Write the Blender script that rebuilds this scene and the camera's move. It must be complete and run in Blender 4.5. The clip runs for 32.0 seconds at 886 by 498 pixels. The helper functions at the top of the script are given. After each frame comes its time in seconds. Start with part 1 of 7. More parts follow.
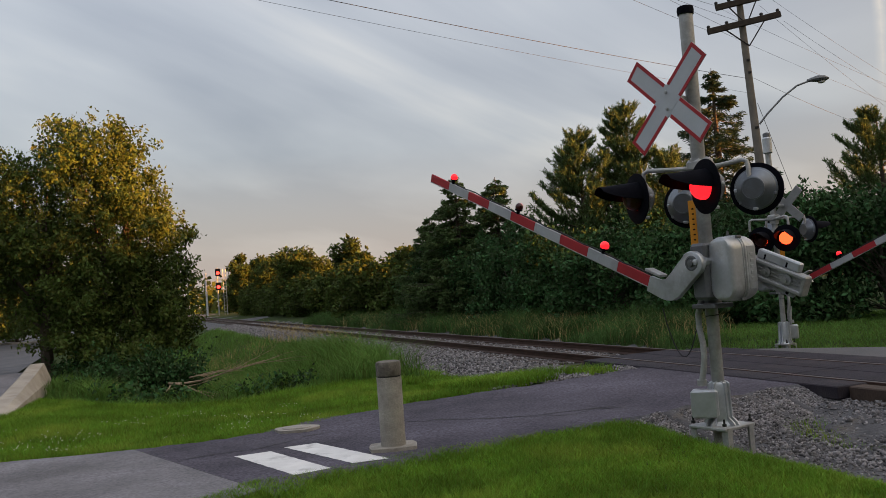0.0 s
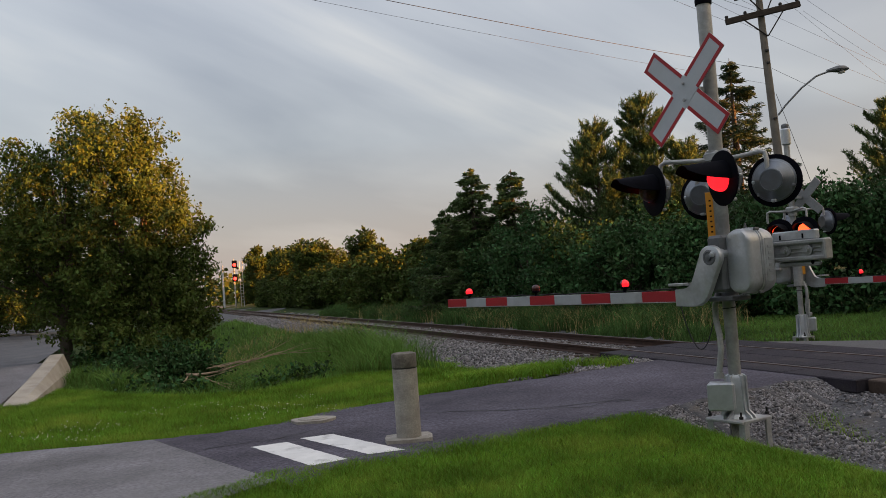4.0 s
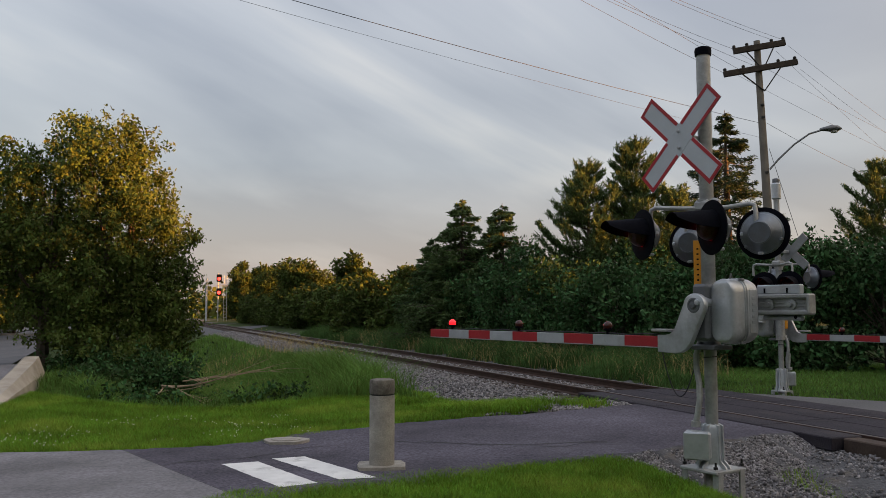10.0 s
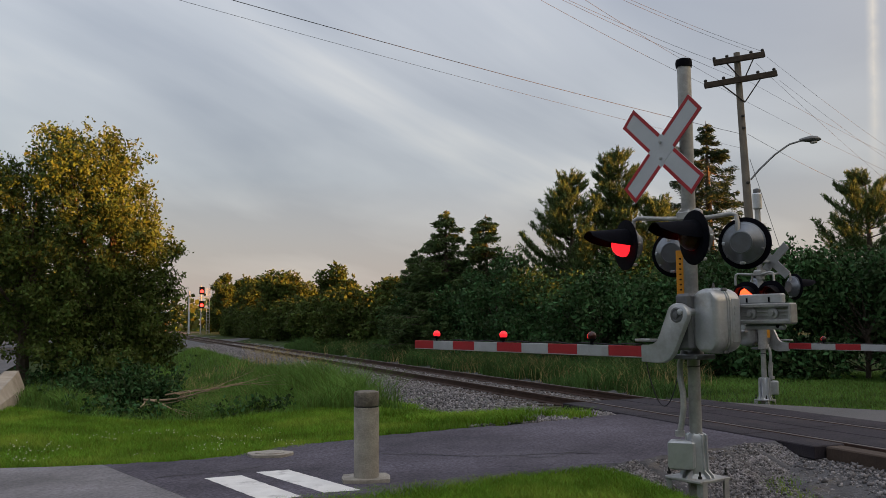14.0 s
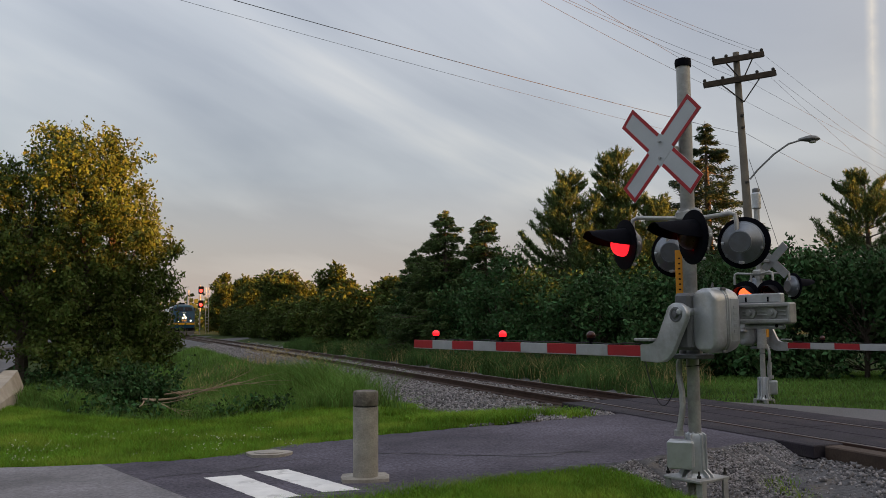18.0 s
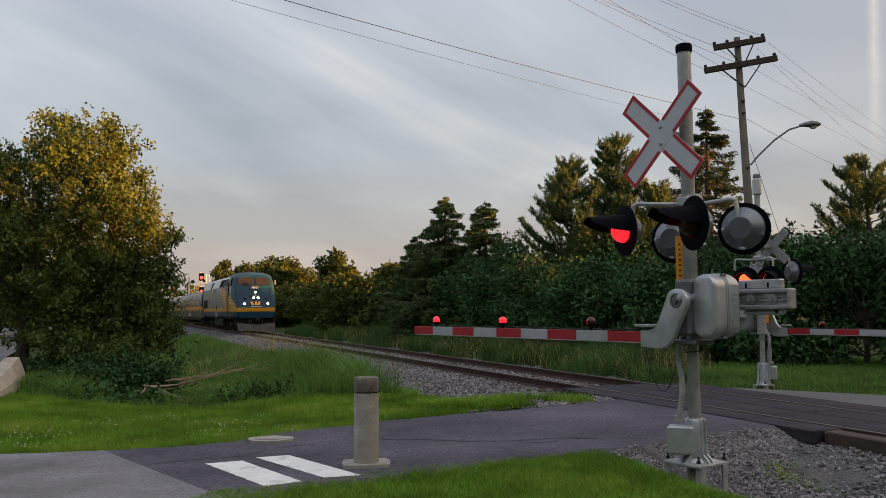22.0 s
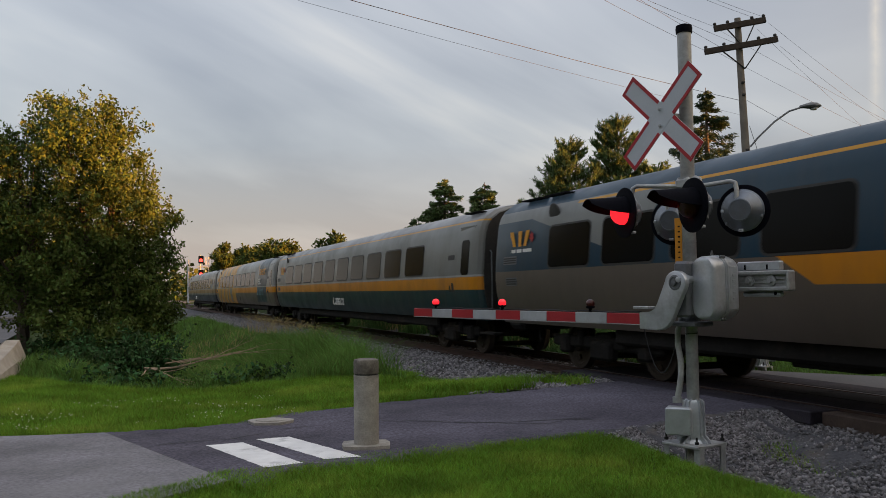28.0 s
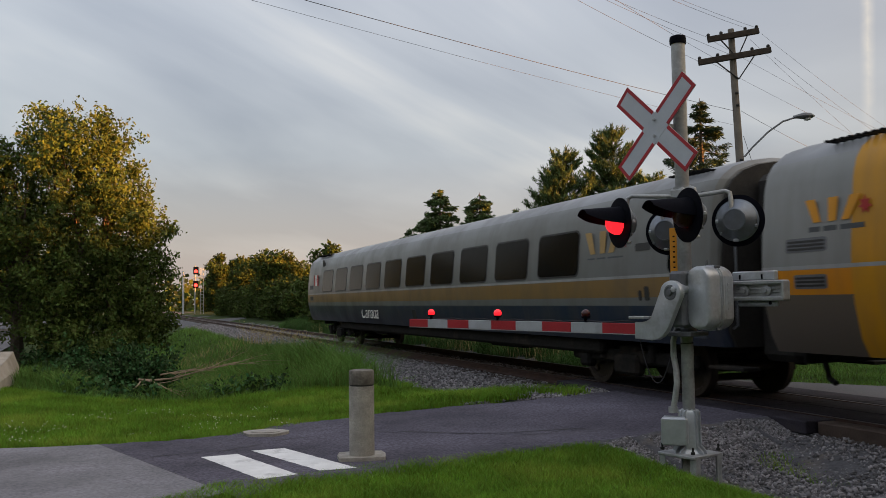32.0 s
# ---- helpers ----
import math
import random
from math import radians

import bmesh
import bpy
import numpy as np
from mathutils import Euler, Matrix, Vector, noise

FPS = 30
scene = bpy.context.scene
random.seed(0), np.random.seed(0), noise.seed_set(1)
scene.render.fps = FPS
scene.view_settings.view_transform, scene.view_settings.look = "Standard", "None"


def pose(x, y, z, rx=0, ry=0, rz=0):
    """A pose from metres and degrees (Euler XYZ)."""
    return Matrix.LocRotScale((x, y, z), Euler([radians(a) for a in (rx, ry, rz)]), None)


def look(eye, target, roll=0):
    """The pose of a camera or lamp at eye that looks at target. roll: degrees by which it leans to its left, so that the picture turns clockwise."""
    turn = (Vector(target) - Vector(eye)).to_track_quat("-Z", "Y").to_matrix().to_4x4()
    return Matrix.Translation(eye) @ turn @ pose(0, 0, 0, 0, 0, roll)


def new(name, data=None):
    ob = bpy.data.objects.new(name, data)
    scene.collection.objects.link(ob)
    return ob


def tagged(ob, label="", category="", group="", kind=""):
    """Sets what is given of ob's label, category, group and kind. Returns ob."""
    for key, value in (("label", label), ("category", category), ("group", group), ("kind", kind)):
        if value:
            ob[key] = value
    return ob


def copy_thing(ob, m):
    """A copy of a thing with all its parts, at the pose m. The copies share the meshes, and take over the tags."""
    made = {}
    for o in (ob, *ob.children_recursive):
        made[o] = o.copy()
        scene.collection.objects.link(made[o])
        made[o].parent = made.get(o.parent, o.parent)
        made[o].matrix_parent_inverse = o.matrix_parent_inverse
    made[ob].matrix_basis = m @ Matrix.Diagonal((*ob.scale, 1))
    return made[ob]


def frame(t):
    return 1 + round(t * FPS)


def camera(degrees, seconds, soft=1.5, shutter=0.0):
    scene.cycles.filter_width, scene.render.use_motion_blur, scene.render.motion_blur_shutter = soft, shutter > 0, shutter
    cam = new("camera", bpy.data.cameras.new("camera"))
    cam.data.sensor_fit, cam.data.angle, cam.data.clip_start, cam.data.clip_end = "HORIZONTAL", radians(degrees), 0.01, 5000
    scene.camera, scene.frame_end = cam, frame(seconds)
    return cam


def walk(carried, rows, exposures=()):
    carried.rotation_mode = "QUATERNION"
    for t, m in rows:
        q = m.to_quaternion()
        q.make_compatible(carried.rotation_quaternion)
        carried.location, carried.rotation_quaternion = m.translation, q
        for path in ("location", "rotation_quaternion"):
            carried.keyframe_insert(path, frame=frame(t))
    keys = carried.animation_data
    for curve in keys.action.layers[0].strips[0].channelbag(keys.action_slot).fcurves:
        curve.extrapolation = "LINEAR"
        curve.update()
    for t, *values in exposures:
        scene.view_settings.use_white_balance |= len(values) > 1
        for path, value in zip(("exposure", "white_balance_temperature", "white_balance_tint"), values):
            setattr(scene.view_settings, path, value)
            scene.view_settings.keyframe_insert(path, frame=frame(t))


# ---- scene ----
EYE = (0.0, 0.0, 1.75)
LENS = 55.7
# seconds, yaw, pitch, lean of the picture
PATH = [
    (0, 0.985, 2.762, 4.196),
    (0.5, 1.087, 2.783, 4.212),
    (1, 1.603, 2.828, 4.158),
    (1.5, 1.899, 2.838, 4.117),
    (2, 2.064, 2.792, 4.115),
    (2.5, 2.073, 2.486, 4.071),
    (3, 2.089, 2.291, 4.112),
    (3.5, 2.089, 2.291, 4.112),
    (5.5, 2.071, 2.470, 4.113),
    (6, 2.050, 2.730, 4.105),
    (6.5, 2.039, 2.809, 4.150),
    (7, 2.020, 2.870, 4.085),
    (7.5, 2.142, 4.994, 3.313),
    (8, 2.464, 8.290, 1.994),
    (8.5, 2.103, 7.311, 1.178),
    (9, 1.662, 5.491, 0.414),
    (9.5, 1.292, 4.341, -0.024),
    (10, 1.161, 4.265, 0.066),
    (10.5, 1.465, 4.621, 0.343),
    (11, 1.746, 4.853, 0.432),
    (11.5, 2.016, 5.091, 0.511),
    (12, 1.894, 5.346, 0.471),
    (12.5, 1.150, 5.140, 0.361),
    (13, 0.604, 5.046, 0.339),
    (13.5, 0.237, 5.034, 0.387),
    (14, 0.056, 5.022, 0.423),
    (14.5, 0.033, 5.012, 0.369),
    (16.5, 0.000, 5.000, 0.400),
    (17, 0.000, 5.000, 0.400),
    (17.5, 0.000, 5.000, 0.400),
    (18, -0.000, 4.990, 0.422),
    (18.5, -0.000, 4.985, 0.434),
    (19, 0.005, 4.985, 0.422),
    (19.5, 0.028, 4.986, 0.430),
    (20, 0.016, 4.963, 0.432),
    (20.5, 0.015, 4.956, 0.417),
    (21, 0.021, 4.724, 0.457),
    (21.5, 0.036, 4.310, 0.509),
    (22, 0.025, 4.063, 0.514),
    (22.5, 0.010, 3.906, 0.501),
    (23, -0.001, 3.472, 0.601),
    (23.5, -0.023, 3.103, 0.576),
    (24, 0.005, 2.898, 0.571),
    (24.5, 0.019, 2.868, 0.581),
    (25, 0.002, 2.872, 0.575),
    (25.5, -0.012, 2.872, 0.564),
    (27.5, -0.011, 2.860, 0.600),
    (28, -0.011, 2.860, 0.600),
    (28.5, -0.016, 3.088, 0.622),
    (29, -0.074, 3.427, 0.651),
    (29.5, -0.130, 3.595, 0.667),
    (30, -0.108, 3.604, 0.675),
    (30.5, -0.073, 3.592, 0.694),
    (31, -0.095, 3.575, 0.671),
    (31.5, -0.108, 3.575, 0.691),
    (32, -0.337, 3.564, 0.731),
]


def eye_pose(yaw, pitch, lean, at=EYE):
    return pose(*at, 90 + pitch, 0, yaw) @ pose(0, 0, 0, 0, 0, -lean)


cam = camera(LENS, 32.0, soft=0.8, shutter=0.12)
EXPOSURES = [(0.0, 1.06), (7.0, 1.06), (8.0, 0.93), (9.0, 1.12), (9.6, 1.1), (10.5, 1.02), (16.5, 1.06), (20.5, 1.08), (22.5, 1.1), (25.0, 1.1), (28.0, 1.08), (30.0, 1.08), (32.0, 1.1)]
walk(cam, [(t, eye_pose(a, b, c)) for t, a, b, c in PATH], exposures=EXPOSURES)

# ---- sky and sun ----
SUN_AZ = radians(100.0)    # clockwise from +y
SUN_EL = radians(4.5)


def build_sky():
    w = bpy.data.worlds.new("sky")
    scene.world = w
    w.use_nodes = True
    nt = w.node_tree
    nt.nodes.clear()
    N = nt.nodes.new
    L = nt.links.new

    def math_node(op, a, b=None, clamp=False):
        m = N("ShaderNodeMath")
        m.operation, m.use_clamp = op, clamp
        for i, v in enumerate((a, b)):
            if v is None:
                continue
            if isinstance(v, (int, float)):
                m.inputs[i].default_value = v
            else:
                L(v, m.inputs[i])
        return m.outputs[0]

    out = N("ShaderNodeOutputWorld")
    bg = N("ShaderNodeBackground")
    sky = N("ShaderNodeTexSky")
    sky.sky_type, sky.sun_disc = "NISHITA", False
    sky.sun_elevation, sky.sun_rotation = SUN_EL, SUN_AZ
    sky.air_density, sky.dust_density = 1.0, 2.0
    geo = N("ShaderNodeTexCoord")
    sep = N("ShaderNodeSeparateXYZ")
    L(geo.outputs["Generated"], sep.inputs[0])
    z = math_node("MAXIMUM", sep.outputs[2], 0.0)
    up = math_node("ADD", z, 0.16)
    comb = N("ShaderNodeCombineXYZ")
    L(math_node("DIVIDE", sep.outputs[0], up), comb.inputs[0])
    L(math_node("DIVIDE", sep.outputs[1], up), comb.inputs[1])
    # a layer of streaky cloud, drawn out along one direction
    mp = N("ShaderNodeMapping")
    mp.inputs["Scale"].default_value = (0.24, 0.62, 1.0)
    turn = N("ShaderNodeMapping")
    turn.inputs["Rotation"].default_value = (0, 0, radians(-58))
    L(comb.outputs[0], turn.inputs[0])
    L(turn.outputs[0], mp.inputs[0])
    n1 = N("ShaderNodeTexNoise")
    n1.inputs["Scale"].default_value, n1.inputs["Detail"].default_value = 1.1, 6.0
    n1.inputs["Roughness"].default_value, n1.inputs["Distortion"].default_value = 0.5, 0.5
    L(mp.outputs[0], n1.inputs["Vector"])
    n2 = N("ShaderNodeTexNoise")
    n2.inputs["Scale"].default_value, n2.inputs["Detail"].default_value = 0.45, 3.0
    L(comb.outputs[0], n2.inputs["Vector"])
    fac = math_node("ADD", math_node("MULTIPLY", n1.outputs[0], 0.65), math_node("MULTIPLY", n2.outputs[0], 0.35))
    ramp = N("ShaderNodeValToRGB")
    e = ramp.color_ramp.elements
    e[0].position, e[0].color = 0.435, (0.27, 0.284, 0.337, 1)
    e[1].position, e[1].color = 0.575, (0.585, 0.567, 0.555, 1)
    mid = e.new(0.5)
    mid.color = (0.375, 0.387, 0.43, 1)
    L(fac, ramp.inputs[0])
    # warm dusk band low down
    low = N("ShaderNodeValToRGB")
    e = low.color_ramp.elements
    e[0].position, e[0].color = 0.02, (1, 1, 1, 1)
    e[1].position, e[1].color = 0.17, (0, 0, 0, 1)
    L(z, low.inputs[0])
    mix1 = N("ShaderNodeMix")
    mix1.data_type = "RGBA"
    L(math_node("MULTIPLY", low.outputs[0], 0.68), mix1.inputs[0])
    L(ramp.outputs[0], mix1.inputs[6])
    mix1.inputs[7].default_value = (0.50, 0.41, 0.37, 1)
    # glow on the side of the sun
    dot = N("ShaderNodeVectorMath")
    dot.operation = "DOT_PRODUCT"
    L(geo.outputs["Generated"], dot.inputs[0])
    dot.inputs[1].default_value = (math.sin(SUN_AZ), math.cos(SUN_AZ), 0.05)
    glow = math_node("POWER", math_node("MAXIMUM", dot.outputs["Value"], 0.0), 2.0)
    mix2 = N("ShaderNodeMix")
    mix2.data_type = "RGBA"
    L(math_node("MULTIPLY", glow, 0.8, clamp=True), mix2.inputs[0])
    L(mix1.outputs[2], mix2.inputs[6])
    mix2.inputs[7].default_value = (0.85, 0.62, 0.36, 1)
    # clear sky shows faintly through the layer
    add = N("ShaderNodeMix")
    add.data_type, add.blend_type = "RGBA", "ADD"
    add.inputs[0].default_value = 0.06
    L(mix2.outputs[2], add.inputs[6])
    L(sky.outputs[0], add.inputs[7])
    L(add.outputs[2], bg.inputs["Color"])
    # an overcast sky is brighter overhead than at the horizon
    L(math_node("ADD", math_node("MULTIPLY", math_node("POWER", z, 1.5), SKY_TOP), SKY_BASE), bg.inputs["Strength"])
    L(bg.outputs[0], out.inputs[0])


SKY_BASE, SKY_TOP = 0.475, 0.65
build_sky()
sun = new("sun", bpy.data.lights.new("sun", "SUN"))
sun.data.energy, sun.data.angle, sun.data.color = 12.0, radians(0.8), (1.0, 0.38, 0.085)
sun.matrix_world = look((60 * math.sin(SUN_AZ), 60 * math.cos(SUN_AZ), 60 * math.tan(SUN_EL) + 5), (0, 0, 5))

# ---- building helpers ----
TRACK_AZ = radians(21.6)
NU = Vector((math.cos(TRACK_AZ), math.sin(TRACK_AZ), 0))     # across the track, away from the eye
DV = Vector((-math.sin(TRACK_AZ), math.cos(TRACK_AZ), 0))    # along the track, away from the eye
U0 = 8.58                                                    # the eye's distance from the near rail
RAIL_Z = 0.22


def uv(u, v, z=0.0):
    p = NU * (U0 + u) + DV * v
    return Vector((p.x, p.y, z))


def to_uv(x, y):
    return NU.x * x + NU.y * y - U0, DV.x * x + DV.y * y


def smooth(a, b, t):
    t = np.clip((t - a) / (b - a), 0, 1)
    return t * t * (3 - 2 * t)


class Geo:
    """Collects the faces of one mesh."""

    def __init__(self):
        self.v, self.f, self.m = [], [], []

    def add(self, verts, faces, mat=0, at=None):
        o = len(self.v)
        self.v += [tuple(at @ Vector(p)) if at else tuple(p) for p in verts]
        self.f += [tuple(i + o for i in f) for f in faces]
        self.m += [mat] * len(faces)
        return self

    def box(self, c, s, bevel=0.01, mat=0, at=None):
        h = [k / 2 for k in s]
        b = min(bevel, min(h) * 0.9)
        pts, idx = [], {}
        for sx in (-1, 1):
            for sy in (-1, 1):
                for sz in (-1, 1):
                    for ax in range(3):
                        p = [c[0] + sx * (h[0] - (0 if ax == 0 else b)), c[1] + sy * (h[1] - (0 if ax == 1 else b)),
                             c[2] + sz * (h[2] - (0 if ax == 2 else b))]
                        idx[(sx, sy, sz, ax)] = len(pts)
                        pts.append(p)
        fs = []
        for ax in range(3):
            o1, o2 = (ax + 1) % 3, (ax + 2) % 3
            for s0 in (-1, 1):
                q = []
                for a, b2 in ((-1, -1), (1, -1), (1, 1), (-1, 1)):
                    k = [0, 0, 0]
                    k[ax], k[o1], k[o2] = s0, a, b2
                    q.append(idx[(*k, ax)])
                fs.append(q if s0 > 0 else q[::-1])
            for s1 in (-1, 1):
                for s2 in (-1, 1):
                    e = []
                    for s0 in (-1, 1):
                        k = [0, 0, 0]
                        k[ax], k[o1], k[o2] = s0, s1, s2
                        e.append((idx[(*k, o1)], idx[(*k, o2)]))
                    fs.append([e[0][0], e[0][1], e[1][1], e[1][0]])
        for sx in (-1, 1):
            for sy in (-1, 1):
                for sz in (-1, 1):
                    fs.append([idx[(sx, sy, sz, a)] for a in range(3)])
        return self.add(pts, fs, mat, at)

    def tube(self, path, radius, n=10, mat=0, at=None, caps=True):
        path = [Vector(p) for p in path]
        rad = radius if isinstance(radius, (list, tuple)) else [radius] * len(path)
        pts, fs = [], []
        ref = None
        for i, p in enumerate(path):
            t = (path[min(i + 1, len(path) - 1)] - path[max(i - 1, 0)]).normalized()
            if ref is None:
                ref = t.cross(Vector((0, 0, 1)) if abs(t.z) < 0.9 else Vector((1, 0, 0)))
            a = ref - t * ref.dot(t)
            a.normalize()
            b = t.cross(a)
            ref = a
            for k in range(n):
                w = 2 * math.pi * k / n
                pts.append(p + (a * math.cos(w) + b * math.sin(w)) * rad[i])
        for i in range(len(path) - 1):
            for k in range(n):
                fs.append((i * n + k, i * n + (k + 1) % n, (i + 1) * n + (k + 1) % n, (i + 1) * n + k))
        if caps:
            fs.append(tuple(range(n))[::-1])
            fs.append(tuple(range((len(path) - 1) * n, len(path) * n)))
        return self.add(pts, fs, mat, at)

    def lathe(self, profile, n=24, mat=0, at=None):
        """profile: (radius, height) pairs about the z axis."""
        pts, fs = [], []
        for r, z in profile:
            for k in range(n):
                w = 2 * math.pi * k / n
                pts.append((max(r, 1e-4) * math.cos(w), max(r, 1e-4) * math.sin(w), z))
        for i in range(len(profile) - 1):
            for k in range(n):
                fs.append((i * n + k, i * n + (k + 1) % n, (i + 1) * n + (k + 1) % n, (i + 1) * n + k))
        fs.append(tuple(range(n))[::-1])
        fs.append(tuple(range((len(profile) - 1) * n, len(profile) * n)))
        return self.add(pts, fs, mat, at)

    def slab(self, outline, z0, z1, mat=0, at=None):
        """A flat outline in x and y, from z0 to z1."""
        n = len(outline)
        pts = [(x, y, z0) for x, y in outline] + [(x, y, z1) for x, y in outline]
        fs = [tuple(range(n))[::-1], tuple(range(n, 2 * n))] + [(i, (i + 1) % n, n + (i + 1) % n, n + i) for i in range(n)]
        return self.add(pts, fs, mat, at)

    def loft(self, rings, mat=0, at=None, caps=True):
        n = len(rings[0])
        pts = [p for r in rings for p in r]
        fs = []
        for i in range(len(rings) - 1):
            for k in range(n):
                fs.append((i * n + k, i * n + (k + 1) % n, (i + 1) * n + (k + 1) % n, (i + 1) * n + k))
        if caps:
            fs.append(tuple(range(n))[::-1])
            fs.append(tuple(range((len(rings) - 1) * n, len(rings) * n)))
        return self.add(pts, fs, mat, at)

    def mesh(self, name, mats, flat=False, angle=35):
        me = bpy.data.meshes.new(name)
        me.from_pydata(self.v, [], self.f)
        for m in (mats if isinstance(mats, (list, tuple)) else [mats]):
            me.materials.append(m)
        me.polygons.foreach_set("material_index", self.m)
        bm = bmesh.new()
        bm.from_mesh(me)
        bmesh.ops.recalc_face_normals(bm, faces=bm.faces)
        bm.to_mesh(me)
        bm.free()
        if not flat:
            me.shade_smooth()
            me.set_sharp_from_angle(angle=radians(angle))
        return me

    def part(self, name, mats, parent=None, label="", m=None, flat=False, angle=35):
        ob = new(name, self.mesh(name, mats, flat, angle))
        if parent is not None:
            ob.parent = parent
        if m is not None:
            ob.matrix_basis = m
        return tagged(ob, label)


def thing(name, m, label, category, group="", kind=""):
    ob = new(name)
    ob.empty_display_size = 0.2
    ob.matrix_basis = m
    return tagged(ob, label, category, group, kind)


def raw_mesh(name, verts, faces, mat):
    """Many small faces of one size at once; verts (n, 3), faces (m, k)."""
    verts, faces = np.asarray(verts, np.float32), np.asarray(faces, np.int32)
    me = bpy.data.meshes.new(name)
    me.vertices.add(len(verts))
    me.vertices.foreach_set("co", verts.ravel())
    k = faces.shape[1]
    me.loops.add(faces.size)
    me.loops.foreach_set("vertex_index", faces.ravel())
    me.polygons.add(len(faces))
    me.polygons.foreach_set("loop_start", np.arange(0, faces.size, k, dtype=np.int32))
    me.update(calc_edges=True)
    for m in (mat if isinstance(mat, (list, tuple)) else [mat]):
        me.materials.append(m)
    return me


# ---- materials ----
def node_math(nt, op, a, b=None, clamp=False):
    m = nt.nodes.new("ShaderNodeMath")
    m.operation, m.use_clamp = op, clamp
    for i, v in enumerate((a, b)):
        if v is None:
            continue
        if isinstance(v, (int, float)):
            m.inputs[i].default_value = v
        else:
            nt.links.new(v, m.inputs[i])
    return m.outputs[0]


def node_mix(nt, fac, a, b, blend="MIX"):
    m = nt.nodes.new("ShaderNodeMix")
    m.data_type, m.blend_type = "RGBA", blend
    for i, v in ((0, fac), (6, a), (7, b)):
        if isinstance(v, (int, float)):
            m.inputs[i].default_value = v
        elif isinstance(v, tuple):
            m.inputs[i].default_value = (*v[:3], 1)
        else:
            nt.links.new(v, m.inputs[i])
    return m.outputs[2]


def node_noise(nt, vec, scale, detail=4.0, rough=0.55):
    n = nt.nodes.new("ShaderNodeTexNoise")
    n.inputs["Scale"].default_value, n.inputs["Detail"].default_value, n.inputs["Roughness"].default_value = scale, detail, rough
    if vec is not None:
        nt.links.new(vec, n.inputs["Vector"])
    return n.outputs[0]


def node_step(nt, val, lo, hi):
    r = nt.nodes.new("ShaderNodeMapRange")
    r.inputs[1].default_value, r.inputs[2].default_value = lo, hi
    nt.links.new(val, r.inputs[0])
    return r.outputs[0]


def material(name, color, rough=0.6, metal=0.0, vary=0.25, scale=3.0, fine=60.0, bump=0.15, dirt=None, dirt_at=(0.55, 0.7),
             emit=0.0, spread=0.0, coat=0.0, spec=None, thin=0.0, deep=0.55):
    """A surface with variation at a coarse and a fine scale. dirt: a second colour in patches. spread: change of colour from piece to piece."""
    mt = bpy.data.materials.new(name)
    mt.use_nodes = True
    nt = mt.node_tree
    b = nt.nodes["Principled BSDF"]
    tc = nt.nodes.new("ShaderNodeTexCoord")
    vec = tc.outputs["Object"]
    coarse, grain = node_noise(nt, vec, scale), node_noise(nt, vec, fine, 3.0)
    lo = tuple(c * (1 - vary) for c in color)
    hi = tuple(min(1.0, c * (1 + vary)) for c in color)
    col = node_mix(nt, node_step(nt, coarse, 0.3, 0.7), lo, hi)
    col = node_mix(nt, node_math(nt, "MULTIPLY", node_step(nt, grain, 0.35, 0.7), min(1.0, vary * 1.4)), col, tuple(c * deep for c in color))
    if dirt:
        d = node_step(nt, node_noise(nt, vec, scale * 0.6, 6.0, 0.65), *dirt_at)
        col = node_mix(nt, d, col, dirt)
    if spread:
        geo = nt.nodes.new("ShaderNodeNewGeometry")
        hsv = nt.nodes.new("ShaderNodeHueSaturation")
        nt.links.new(node_math(nt, "ADD", node_math(nt, "MULTIPLY", geo.outputs["Random Per Island"], 2 * spread), 1 - spread), hsv.inputs["Value"])
        nt.links.new(node_math(nt, "ADD", node_math(nt, "MULTIPLY", geo.outputs["Random Per Island"], 0.12 * spread), 0.5 - 0.06 * spread), hsv.inputs["Hue"])
        nt.links.new(col, hsv.inputs["Color"])
        col = hsv.outputs[0]
    nt.links.new(col, b.inputs["Base Color"])
    nt.links.new(node_math(nt, "ADD", node_math(nt, "MULTIPLY", grain, 0.2), rough - 0.1, clamp=True), b.inputs["Roughness"])
    b.inputs["Metallic"].default_value = metal
    if coat:
        b.inputs["Coat Weight"].default_value = coat
        b.inputs["Coat Roughness"].default_value = 0.12
    if spec is not None:
        b.inputs["Specular IOR Level"].default_value = spec
    if bump:
        bp = nt.nodes.new("ShaderNodeBump")
        bp.inputs["Strength"].default_value, bp.inputs["Distance"].default_value = bump, 0.02
        nt.links.new(grain, bp.inputs["Height"])
        nt.links.new(bp.outputs[0], b.inputs["Normal"])
    if emit:
        b.inputs["Emission Color"].default_value = (*color, 1)
        b.inputs["Emission Strength"].default_value = emit
    if thin:
        tr = nt.nodes.new("ShaderNodeBsdfTranslucent")
        nt.links.new(col, tr.inputs["Color"])
        ms = nt.nodes.new("ShaderNodeMixShader")
        ms.inputs[0].default_value = thin
        nt.links.new(b.outputs[0], ms.inputs[1])
        nt.links.new(tr.outputs[0], ms.inputs[2])
        nt.links.new(ms.outputs[0], nt.nodes["Material Output"].inputs["Surface"])
    return mt


def glow(name, color, power):
    mt = bpy.data.materials.new(name)
    mt.use_nodes = True
    b = mt.node_tree.nodes["Principled BSDF"]
    b.inputs["Base Color"].default_value = (*[c * 0.12 for c in color], 1)
    b.inputs["Roughness"].default_value = 0.25
    b.inputs["Emission Color"].default_value = (*color, 1)
    b.inputs["Emission Strength"].default_value = power
    return mt


